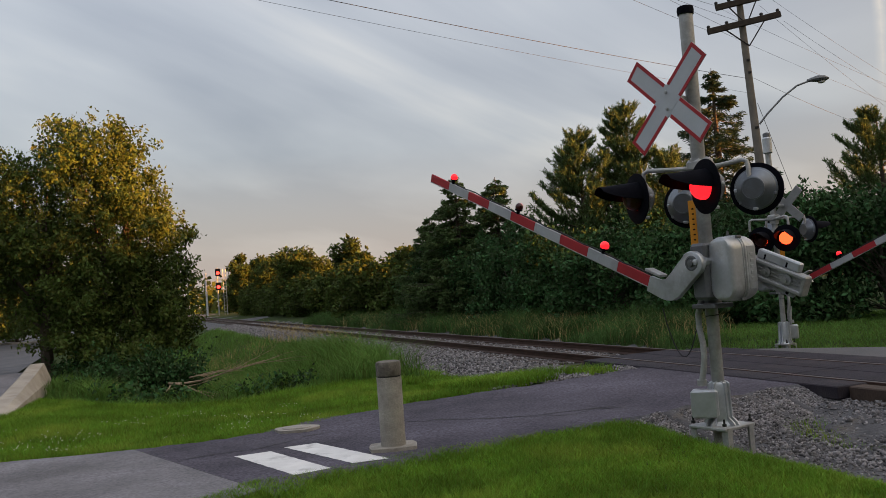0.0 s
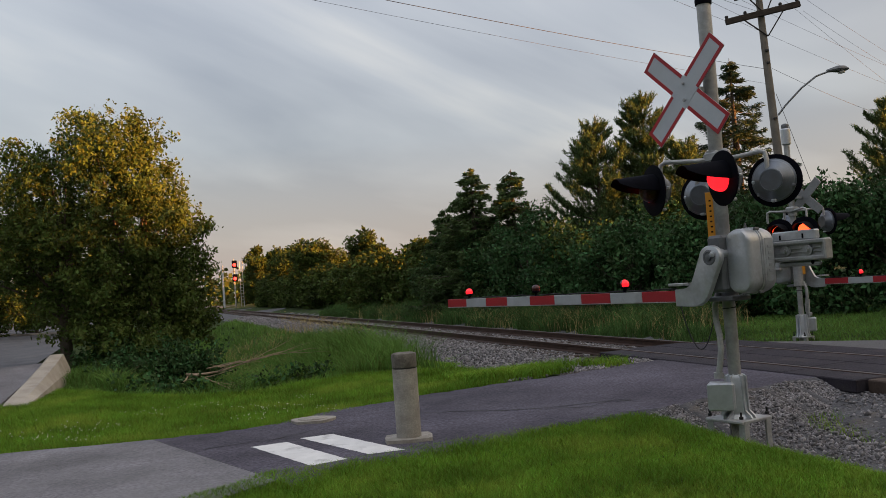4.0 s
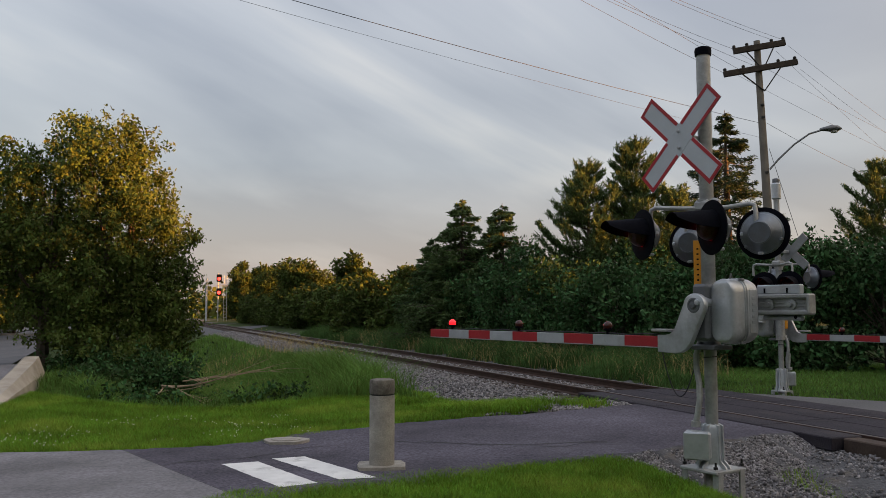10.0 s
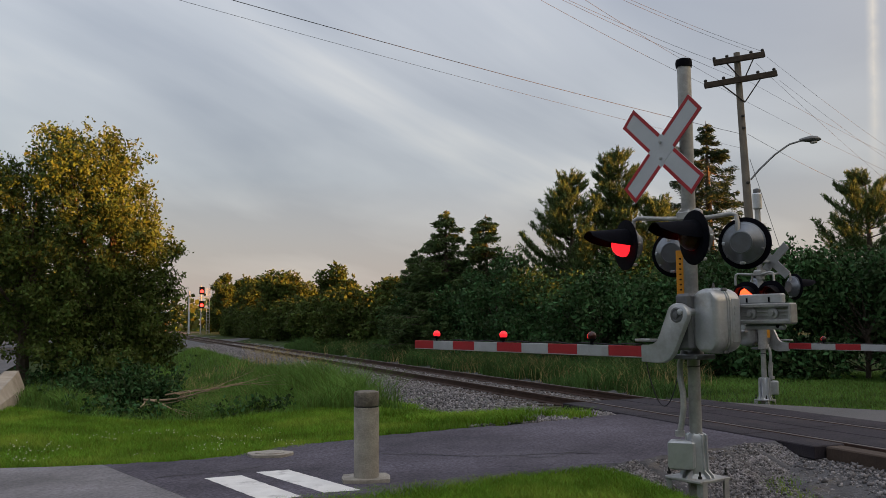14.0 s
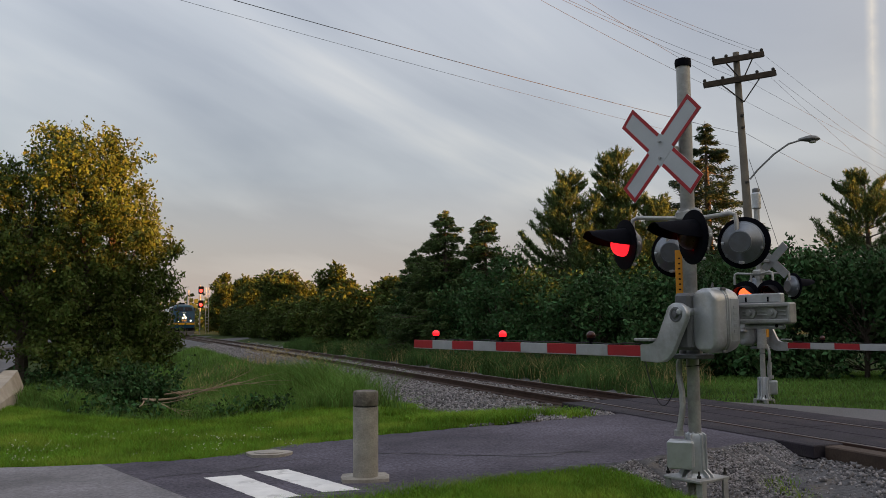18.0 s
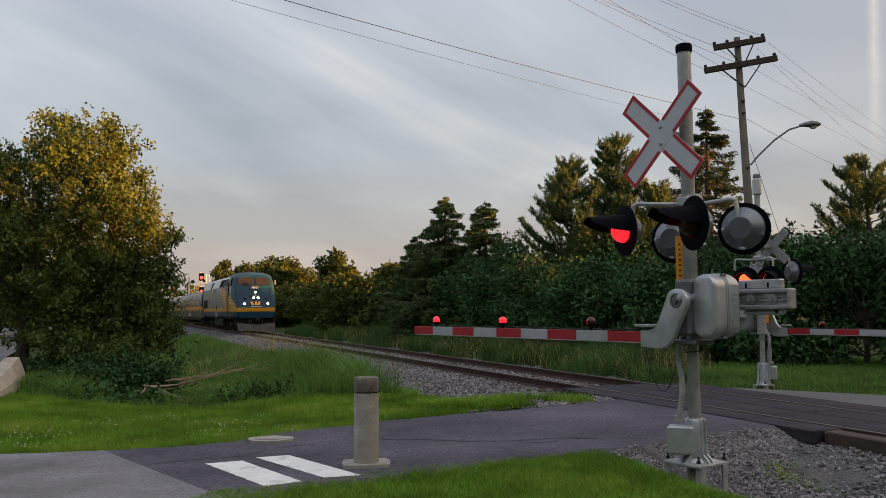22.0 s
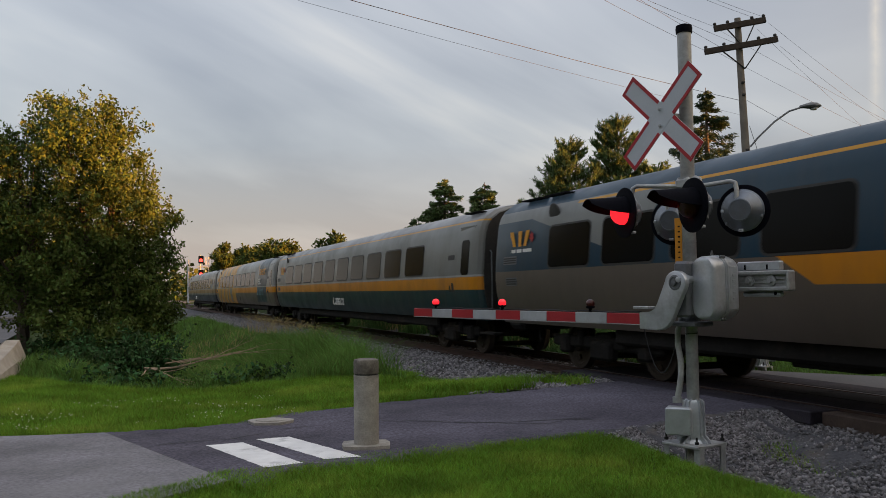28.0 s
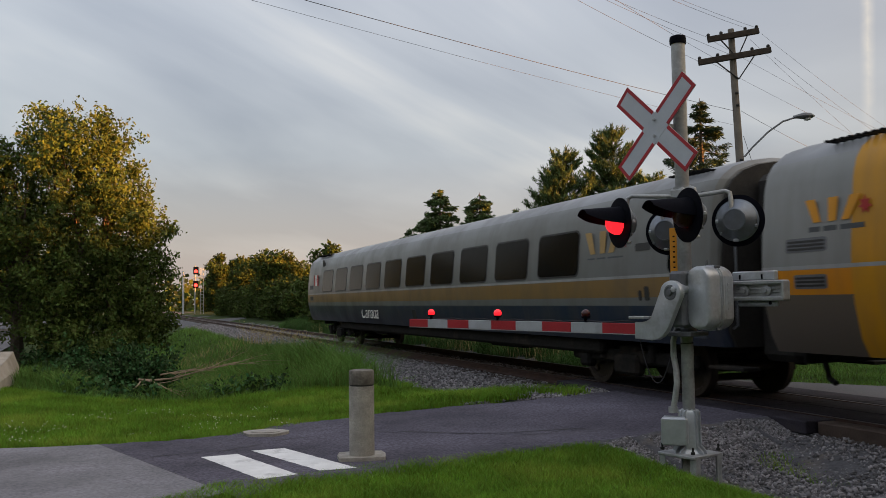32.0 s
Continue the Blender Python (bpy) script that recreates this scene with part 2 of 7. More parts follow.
M = dict(
    soil=material("meadow_soil", (0.03, 0.05, 0.012), 0.95, vary=0.4, scale=0.8, fine=14, bump=0.5, dirt=(0.06, 0.05, 0.025), dirt_at=(0.58, 0.75), spec=0.1),
    grass=material("lawn_grass", (0.165, 0.3, 0.032), 0.7, vary=0.4, scale=1.1, fine=9, bump=0, dirt=(0.26, 0.36, 0.05), dirt_at=(0.5, 0.66), spread=0.35, thin=0.3, spec=0.1),
    grass_tall=material("tall_grass", (0.13, 0.235, 0.05), 0.7, vary=0.35, scale=0.5, fine=8, bump=0, spread=0.35, thin=0.3, spec=0.1),
    rough_grass=material("rough_grass", (0.075, 0.14, 0.04), 0.75, vary=0.45, scale=0.6, fine=7, bump=0, spread=0.4, thin=0.2, spec=0.1),
    straw=material("dry_grass", (0.42, 0.33, 0.15), 0.8, vary=0.3, scale=3, fine=20, bump=0, spread=0.3, thin=0.2, spec=0.1),
    clover=material("clover_flower", (0.75, 0.75, 0.62), 0.8, vary=0.1, bump=0, spread=0.1),
    asphalt=material("path_asphalt", (0.112, 0.104, 0.136), 0.92, vary=0.5, scale=0.45, fine=28, bump=1.0, dirt=(0.14, 0.133, 0.16), dirt_at=(0.52, 0.8), spec=0.2, deep=0.2),
    asphalt_new=material("road_asphalt", (0.085, 0.085, 0.095), 0.8, vary=0.3, scale=0.9, fine=40, bump=0.4, dirt=(0.13, 0.13, 0.135)),
    road_far=material("worn_road_asphalt", (0.105, 0.105, 0.11), 0.85, vary=0.15, scale=0.8, fine=80, bump=0.4),
    concrete=material("concrete", (0.36, 0.34, 0.305), 0.9, vary=0.3, scale=5, fine=60, bump=0.6, dirt=(0.16, 0.147, 0.125), dirt_at=(0.5, 0.74)),
    concrete_dark=material("stained_concrete", (0.17, 0.155, 0.135), 0.9, vary=0.35, scale=7, fine=45, bump=0.6, dirt=(0.07, 0.062, 0.05), dirt_at=(0.45, 0.65)),
    concrete_walk=material("sidewalk_concrete", (0.175, 0.17, 0.188), 0.9, vary=0.45, scale=0.8, fine=30, bump=0.6, dirt=(0.2, 0.197, 0.207), dirt_at=(0.5, 0.8), deep=0.35),
    paint_white=material("road_paint", (0.72, 0.72, 0.72), 0.7, vary=0.1, scale=4, fine=60, bump=0.3, dirt=(0.3, 0.3, 0.31), dirt_at=(0.56, 0.72)),
    stone=material("ballast_stone", (0.2, 0.192, 0.2), 0.88, vary=0.3, scale=9, fine=60, bump=0.3, spread=0.62, spec=0.2),
    gravel=material("gravel_bed", (0.082, 0.083, 0.092), 0.95, vary=0.35, scale=3, fine=26, bump=1.0, dirt=(0.12, 0.1, 0.08)),
    rail=material("rail_steel_rust", (0.06, 0.032, 0.024), 0.75, 0.3, vary=0.3, scale=5, fine=40),
    rail_top=material("rail_head", (0.11, 0.095, 0.088), 0.55, 0.4, vary=0.12, scale=2, fine=60, bump=0.02),
    tie=material("creosote_tie", (0.05, 0.038, 0.03), 0.9, vary=0.35, scale=6, fine=40, bump=0.5, spread=0.3),
    panel=material("crossing_panel", (0.032, 0.028, 0.038), 0.8, vary=0.35, scale=2, fine=50, bump=0.6, dirt=(0.05, 0.044, 0.046), spec=0.25),
    galv=material("galvanised_steel", (0.37, 0.38, 0.385), 0.5, 0.35, vary=0.26, scale=5, fine=30, bump=0.08, dirt=(0.23, 0.23, 0.22), dirt_at=(0.5, 0.72)),
    alu=material("cast_aluminium", (0.5, 0.53, 0.57), 0.34, 0.5, vary=0.16, scale=4, fine=30, bump=0.1, dirt=(0.27, 0.27, 0.265), dirt_at=(0.5, 0.75)),
    black=material("black_enamel", (0.003, 0.0035, 0.007), 0.75, vary=0.3, scale=4, fine=30, bump=0.03, spec=0.06),
    dark=material("dark_iron", (0.022, 0.022, 0.022), 0.7, 0.2, vary=0.4, scale=3, fine=25),
    lamp_grey=material("lamp_housing_grey", (0.17, 0.19, 0.22), 0.36, 0.6, vary=0.15, scale=4, fine=30, bump=0.05, dirt=(0.12, 0.12, 0.12), dirt_at=(0.5, 0.75)),
    red=material("reflective_red", (0.34, 0.01, 0.018), 0.6, vary=0.12, scale=3, fine=50, bump=0.02),
    white=material("reflective_white", (0.43, 0.46, 0.5), 0.45, vary=0.07, scale=3, fine=50, bump=0.02),
    yellow=material("yellow_tape", (0.72, 0.3, 0.02), 0.5, vary=0.1, scale=3, fine=40, bump=0.02),
    lens_off=material("unlit_red_lens", (0.045, 0.004, 0.004), 0.3, vary=0.2, scale=9, fine=70, bump=0.1),
    lens_on=glow("lit_red_lens", (1.0, 0.014, 0.022), 0.9),
    lens_hot=glow("lit_amber_red_lens", (1.0, 0.055, 0.015), 2.2),
    lens_sig=glow("lit_signal_lens", (1.0, 0.03, 0.02), 3.5),
    head=glow("headlight_glow", (1.0, 0.76, 0.46), 18.0),
    wood=material("weathered_pole_wood", (0.17, 0.155, 0.135), 0.85, vary=0.2, scale=2.5, fine=30, bump=0.3, dirt=(0.14, 0.12, 0.1), spec=0.2),
    bark=material("bark", (0.07, 0.055, 0.042), 0.9, vary=0.35, scale=5, fine=25, bump=0.6),
    twig=material("dead_branch", (0.3, 0.22, 0.15), 0.85, vary=0.25, scale=5, fine=25, bump=0.3),
    leaf=material("ash_leaf", (0.084, 0.12, 0.03), 0.5, vary=0.4, scale=0.6, fine=5, bump=0, spread=0.4, thin=0.3, spec=0.1),
    leaf2=material("hedge_leaf", (0.05, 0.102, 0.037), 0.6, vary=0.4, scale=0.4, fine=4, bump=0, spread=0.55, thin=0.15, spec=0.1),
    leaf3=material("far_leaf", (0.06, 0.085, 0.02), 0.7, vary=0.45, scale=0.12, fine=1.2, bump=0, spread=0.5, thin=0.15, spec=0.1),
    needle=material("spruce_needle", (0.036, 0.06, 0.03), 0.65, vary=0.3, scale=0.8, fine=6, bump=0, spread=0.4, thin=0.15, spec=0.1),
    needle2=material("pine_needle", (0.082, 0.125, 0.046), 0.65, vary=0.3, scale=0.8, fine=6, bump=0, spread=0.4, thin=0.2, spec=0.1),
    galv_dark=material("dark_grey_steel", (0.13, 0.138, 0.15), 0.55, 0.2, vary=0.2, scale=4, fine=30, bump=0.06),
    cable=material("cable", (0.05, 0.05, 0.055), 0.9, vary=0.2, bump=0, spec=0.1),
    lamp_glass=material("lamp_glass", (0.5, 0.5, 0.48), 0.3, vary=0.1, bump=0),
    board_white=material("arm_reflective_white", (0.36, 0.38, 0.4), 0.5, vary=0.12, scale=5, fine=40, bump=0.02, dirt=(0.25, 0.25, 0.24), dirt_at=(0.58, 0.75)),
    sign_back=material("sign_back_aluminium", (0.26, 0.27, 0.28), 0.5, 0.5, vary=0.15, scale=4, fine=30, bump=0.03),
    brick=material("distant_brick", (0.075, 0.065, 0.06), 0.9, vary=0.15, scale=0.3, fine=3, bump=0),
)

# ---- ground, path, road, track ----
def path_z(u):
    return 0.19 * smooth(-5.8, -0.9, u)


def left_edge(u):
    return np.interp(u, [-24, -10.3, -9.4, -8.5, -6.9, -5.8, -4.6, -3.5, -2.5, -1.6, -0.5], [13.0, 11.9, 11.75, 11.47, 11.5, 12.2, 12.5, 12.3, 12.06, 11.95, 12.1])


def right_edge(u):
    return np.interp(u, [-13, -9.5, -8.4, -8.0, -7.6, -6.1, -4.6, -3.9, -3.3, -2.2, -1.2, 0.0], [5.3, 7.1, 7.84, 8.05, 8.4, 8.68, 8.76, 8.66, 8.46, 8.5, 8.58, 8.85])


def crest(u):
    """Where the mown lawn ends at the brink of the ditch."""
    return np.interp(u, [-13, -10.5, -9.2, -8.0, -7.05, -5.85, -4.6, -3.7, -3.0], [21.0, 20.6, 18.0, 16.3, 15.8, 16.4, 17.0, 16.4, 14.2])


def ground_z(x, y):
    u, v = to_uv(np.asarray(x, float), np.asarray(y, float))
    near = smooth(260, 120, np.hypot(x, y))
    z = 0.03 * np.sin(x * 0.7 + 1.3) * np.sin(y * 0.6) * near
    strip = smooth(6.2, 8.4, v) * smooth(14.4, 12.7, v)
    z = z - 0.02 + strip * path_z(u) * smooth(2.0, 1.0, u) - 0.02 * strip
    # low gravelly ground round the signal, falling away from the track
    z = z - 0.24 * smooth(-3.5, -2.5, u) * smooth(1.6, -0.6, u) * smooth(9.3, 8.0, v)
    # track bed beside the ballast
    z = z - 0.22 * smooth(-3.4, -2.2, u) * smooth(4.2, 3.0, u) * smooth(13.0, 15.0, v)
    # ditch between path, thicket and track
    z = z - 0.9 * smooth(0.0, 2.2, v - crest(u)) * smooth(-9.8, -8.0, u) * smooth(-3.0, -5.2, u) * smooth(80, 50, v)
    z = z + 0.12 * smooth(3.0, 6.0, u) * smooth(300, 100, np.hypot(x, y))
    return z


def steps(*spans):
    """Grid lines: (from, to, step) one after the other."""
    out = []
    for a, b, s in spans:
        out += list(np.arange(a, b - 1e-6, s))
    return np.array(out + [spans[-1][1]])


def build_ground():
    xs = steps((-2500, -400, 300), (-400, -80, 40), (-80, -24, 4), (-24, 16, 0.3), (16, 40, 2), (40, 100, 10), (100, 400, 50), (400, 2500, 300))
    ys = steps((-2000, -200, 300), (-200, -20, 30), (-20, 3, 2), (3, 34, 0.3), (34, 80, 2), (80, 400, 20), (400, 3000, 260))
    X, Y = np.meshgrid(xs, ys)
    Z = ground_z(X, Y)
    nx, ny = len(xs), len(ys)
    i = (np.arange(ny - 1)[:, None] * nx + np.arange(nx - 1)[None]).ravel()
    faces = np.stack([i, i + 1, i + nx + 1, i + nx], 1)
    me = raw_mesh("ground", np.stack([X, Y, Z], -1).reshape(-1, 3), faces, [M["soil"], M["gravel"]])
    cx, cy = X.ravel()[faces].mean(1), Y.ravel()[faces].mean(1)
    u, v = to_uv(cx, cy)
    wob = 0.25 * np.sin(cx * 2.1) * np.sin(cy * 1.7)
    bare = (u > -2.95 + 0.22 * np.sin(v * 2.3) + 0.28 * np.maximum(0, 6.6 - v)) & (u < 3.0) & (v < 9.2) & (v > -30)
    bare |= (u > -2.9 + wob) & (u < 3.8) & (v > 12.6)
    me.polygons.foreach_set("material_index", bare.astype(np.int32))
    me.shade_smooth()
    tagged(new("ground", me), "uneven green lawn and meadow ground with a gravel strip", "ground", kind="structure")


build_ground()


def strip_mesh(name, us, lo, hi, zf, mats, rows=10, skirt=0.16):
    """A surface between two edges that vary with u, with thickness at its rim."""
    us = np.asarray(us)
    pts, fs = [], []
    for u in us:
        a, b = lo(u), hi(u)
        for k in range(rows + 1):
            v = a + (b - a) * k / rows
            pts.append(uv(u, v, zf(u, v)))
    w = rows + 1
    for i in range(len(us) - 1):
        for k in range(rows):
            fs.append((i * w + k, i * w + k + 1, (i + 1) * w + k + 1, (i + 1) * w + k))
    g = Geo().add(pts, fs)
    rim = [i * w for i in range(len(us))] + [(len(us) - 1) * w + k for k in range(1, w)] + [i * w + rows for i in range(len(us) - 2, -1, -1)] + [k for k in range(rows - 1, 0, -1)]
    top = [Vector(pts[i]) for i in rim]
    n = len(rim)
    g.add(top + [p - Vector((0, 0, skirt)) for p in top], [(i, (i + 1) % n, n + (i + 1) % n, n + i) for i in range(n)])
    return g


def wavy(u, k=1.0):
    return 0.035 * math.sin(u * 2.3 * k) + 0.03 * math.sin(u * 5.1 * k + 1.0) + 0.025 * math.sin(u * 13.7 * k + 2.0) + 0.02 * math.sin(u * 23.0 * k)


JOINT = lambda v: -8.6 + 0.32 * (11.4 - v)
asphalt_us = np.linspace(0, 1, 140)


def build_paths():
    # asphalt from the joint to the track
    pts, fs, w = [], [], 13
    for s in asphalt_us:
        for k in range(w):
            u1 = -8.4 + 7.85 * s
            a, b = right_edge(u1) + wavy(u1), left_edge(u1) + wavy(u1 + 7)
            v = a + (b - a) * k / (w - 1)
            u = JOINT(v) + (-0.55 - JOINT(v)) * s
            pts.append(uv(u, v, float(path_z(u)) + 0.012))
    n = len(asphalt_us)
    for i in range(n - 1):
        for k in range(w - 1):
            fs.append((i * w + k, i * w + k + 1, (i + 1) * w + k + 1, (i + 1) * w + k))
    g = Geo().add(pts, fs)
    for edge in ([i * w for i in range(n)], [i * w + w - 1 for i in range(n)]):
        top = [Vector(pts[i]) for i in edge]
        out = (top[0] - Vector(pts[edge[0] + (1 if edge[0] == 0 else -1)])).normalized() * 1.05
        g.add(top + [p + out - Vector((0, 0, 0.42)) for p in top], [(i, i + 1, n + i + 1, n + i) for i in range(n - 1)], 1)
    path = g.part("path", [M["asphalt"], M["gravel"]])
    tagged(path, "dark grey cracked asphalt footpath leading up to the railway", "path", kind="structure")
    # concrete walk beyond the joint
    pts, fs = [], []
    us = np.linspace(0, 1, 40)
    for s in us:
        for k in range(w):
            u1 = -8.4 - 14 * s
            a, b = right_edge(u1) + 0.22, left_edge(u1) + wavy(u1) * 0.5
            v = a + (b - a) * k / (w - 1)
            u = JOINT(v) - 0.012 + (-24 - JOINT(v)) * s
            pts.append(uv(u, v, 0.016))
    for i in range(len(us) - 1):
        for k in range(w - 1):
            fs.append((i * w + k, i * w + k + 1, (i + 1) * w + k + 1, (i + 1) * w + k))
    g = Geo().add(pts, fs)
    n = len(us)
    for edge in ([i * w for i in range(n)], [i * w + w - 1 for i in range(n)]):
        top = [Vector(pts[i]) for i in edge]
        g.add(top + [p - Vector((0, 0, 0.2)) for p in top], [(i, i + 1, n + i + 1, n + i) for i in range(n - 1)])
    tagged(g.part("sidewalk", M["concrete_walk"]), "pale grey concrete sidewalk joining the asphalt path", "sidewalk", kind="structure")
    # two painted bars
    for q in ([(-7.555, 10.0), (-7.14, 10.02), (-6.75, 8.57), (-7.14, 8.49)], [(-6.96, 10.16), (-6.57, 10.17), (-6.11, 8.63), (-6.5, 8.66)]):
        a, b, c, d = [Vector((p[0], p[1], 0)) for p in q]
        pts, fs = [], []
        for i in range(13):
            s = i / 12
            for k, e in enumerate((a.lerp(d, s), b.lerp(c, s))):
                j = 0.005 * math.sin(i * 2.7 + k * 2 + q[0][0])
                pts.append(uv(e.x + j, e.y, float(path_z(e.x)) + 0.017))
        for i in range(12):
            fs.append((2 * i, 2 * i + 1, 2 * i + 3, 2 * i + 2))
        Geo().add(pts, fs).part("painted_bar", M["paint_white"], path, "worn white painted bar")
    # cracks in the asphalt: thin dark fillets
    rng = random.Random(4)
    for start, end, wd in (((-5.4, 10.9), (-2.9, 9.0), 0.02), ((-8.2, 10.1), (-6.2, 10.8), 0.018), ((-6.9, 11.0), (-6.3, 11.75), 0.014), ((-4.2, 9.6), (-3.0, 9.2), 0.014)):
        pts, fs = [], []
        for i in range(25):
            s = i / 24
            u = start[0] + (end[0] - start[0]) * s + rng.uniform(-0.03, 0.03)
            v = start[1] + (end[1] - start[1]) * s + 0.1 * math.sin(s * 9) + rng.uniform(-0.03, 0.03)
            k = wd * rng.uniform(0.3, 1.0)
            for o in (-k, k):
                pts.append(uv(u + o * 0.3, v + o, float(path_z(u)) + 0.0165))
        for i in range(24):
            fs.append((2 * i, 2 * i + 1, 2 * i + 3, 2 * i + 2))
        Geo().add(pts, fs).part("crack", M["dark"], path, "dark crack in the asphalt")
    return path


path = build_paths()


def build_cover():
    """Low concrete cover set in the path."""
    c = thing("utility_cover", Matrix.Translation(uv(-6.58, 11.38, 0.012)), "pale concrete utility cover set in the asphalt path", "utility cover")
    g = Geo()
    out = [(0.3 * math.cos(a) * (1 + 0.07 * math.sin(3 * a)), 0.24 * math.sin(a) * (1 + 0.08 * math.sin(5 * a))) for a in np.linspace(0, 2 * math.pi, 20, endpoint=False)]
    g.slab(out, 0, 0.035)
    g.part("collar", M["concrete"], c)
    Geo().slab([(0.2 * math.cos(a), 0.14 * math.sin(a)) for a in np.linspace(0, 2 * math.pi, 20, endpoint=False)], 0.03, 0.045).part("lid", M["concrete"], c)


build_cover()


def build_far_road():
    def lo(u):
        return 14.3 - 2.2 * (u - 1.6) - 14

    def hi(u):
        return 14.35 - 1.65 * (u - 1.6) + 0.02 * math.sin(u * 4)
    g = strip_mesh("road", np.linspace(2.25, 12, 24), lambda u: lo(u), hi, lambda u, v: 0.2 - 0.0 * u, M["road_far"])
    tagged(g.part("road", M["road_far"]), "worn pale grey asphalt road beyond the railway crossing", "road", kind="structure")


build_far_road()


M["timber"] = material("brown_crossing_timber", (0.06, 0.04, 0.03), 0.85, vary=0.3, scale=4, fine=40, bump=0.5)


def build_track():
    track = thing("railway_track", Matrix.Identity(4), "single railway track of rusty brown steel rails on dark wooden ties", "railway track")
    prof = [(-0.07, -0.17), (0.07, -0.17), (0.07, -0.155), (0.012, -0.13), (0.012, -0.045), (0.036, -0.035), (0.036, -0.004), (0.03, 0.0), (-0.03, 0.0), (-0.036, -0.004), (-0.036, -0.035), (-0.012, -0.045), (-0.012, -0.13), (-0.07, -0.155)]
    for u in (0.0, 1.505):
        rings = []
        for v in np.concatenate([np.linspace(-40, 60, 41), np.linspace(70, 400, 34)]):
            rings.append([uv(u + a, v, RAIL_Z + b) for a, b in prof])
        g = Geo().loft(rings)
        n = len(prof)
        g.m = [1 if (i % n) == 7 else 0 for i in range(len(g.f) - 2)] + [0, 0]
        g.part("rail", [M["rail"], M["rail_top"]], track, flat=True)
    tie = Geo().box((0, 0, 0), (2.6, 0.23, 0.17), 0.012).mesh("tie", M["tie"])
    rng = random.Random(2)
    for i in range(260):
        v = 14.5 + i * 0.54
        o = new("tie", tie)
        o.parent = track
        o.matrix_basis = Matrix.Translation(uv(0.75, v, RAIL_Z - 0.17 - 0.075 + rng.uniform(-0.01, 0.006))) @ pose(0, 0, 0, 0, 0, 21.6 + rng.uniform(-1, 1))
    for i in range(36):
        v = 7.4 - i * 0.54
        o = new("tie", tie)
        o.parent = track
        o.matrix_basis = Matrix.Translation(uv(0.75, v, RAIL_Z - 0.17 - 0.075)) @ pose(0, 0, 0, 0, 0, 21.6 + rng.uniform(-1, 1))
    # ballast bed
    prof = [(-3.0, -0.42), (-2.5, -0.28), (-0.95, 0.0), (-0.6, 0.025), (2.1, 0.025), (2.45, 0.0), (3.7, -0.2), (4.2, -0.35)]
    vs = np.concatenate([np.arange(-40, 8.4, 0.7), [8.5]])
    prof2 = [(-2.0, -0.3), (-1.2, -0.12), (-0.75, 0.03), (-0.3, 0.05), (2.0, 0.05), (2.45, 0.0), (3.2, -0.2)]
    pts, fs, n = [], [], len(prof2)
    for v in vs:
        for a, b in prof2:
            pts.append(uv(a + (0.1 * math.sin(v * 1.7 + a) if a < -0.9 else 0), v, b))
    for j in range(len(vs) - 1):
        for k in range(n - 1):
            fs.append((j * n + k, j * n + k + 1, (j + 1) * n + k + 1, (j + 1) * n + k))
    tagged(Geo().add(pts, fs).part("ballast_bed", M["gravel"]), "bed of grey crushed stone under the track", "ballast", kind="structure")
    for k in range(6):
        Geo().box((0, 0, 0), (0.26, 2.6, 0.2), 0.015).part("crossing_timber", M["timber"], track, "brown timber beside the rail", m=Matrix.Translation(uv(-0.3, 6.68 - 2.62 * k, RAIL_Z - 0.11)) @ pose(0, 0, 0, 0, 0, 21.6))
    for name, vs in (("ballast_bed", np.concatenate([np.arange(12.5, 60, 0.7), np.arange(60, 400, 10)])),):
        pts, fs, n = [], [], len(prof)
        for j, v in enumerate(vs):
            for a, b in prof:
                pts.append(uv(a + (0.12 * math.sin(v * 1.3 + a) if abs(a - 0.75) > 2.5 else 0), v, b))
        for j in range(len(vs) - 1):
            for k in range(n - 1):
                fs.append((j * n + k, j * n + k + 1, (j + 1) * n + k + 1, (j + 1) * n + k))
        tagged(Geo().add(pts, fs).part(name, M["gravel"]), "bed of grey crushed stone ballast under the track", "ballast", kind="structure")
    # crossing panels, each a plank-like slab
    for u0, u1, v0, v1, cat in ((0.075, 0.73, -8, 14.3, "gauge"), (0.755, 1.42, -8, 14.3, "gauge"), (1.585, 2.25, -8, 14.0, "field"), (-0.58, -0.085, 8.0, 14.15, "field")):
        L = 2.44
        v = v1
        while v > v0 + 0.3:
            w = min(L, v - v0)
            Geo().box((0, 0, 0), (u1 - u0, w - 0.012, 0.16), 0.012).part("crossing_panel", M["panel"], track, "dark rubber and timber crossing panel",
                m=Matrix.Translation(uv((u0 + u1) / 2, v - w / 2, RAIL_Z - 0.082)) @ pose(0, 0, 0, 0, 0, 21.6))
            v -= L
    return track


build_track()

# ---- crossing signals with gates ----
KEYED = []     # (part, rows) for motions()
BLINK, BLINK_0 = 0.4958, 0.1


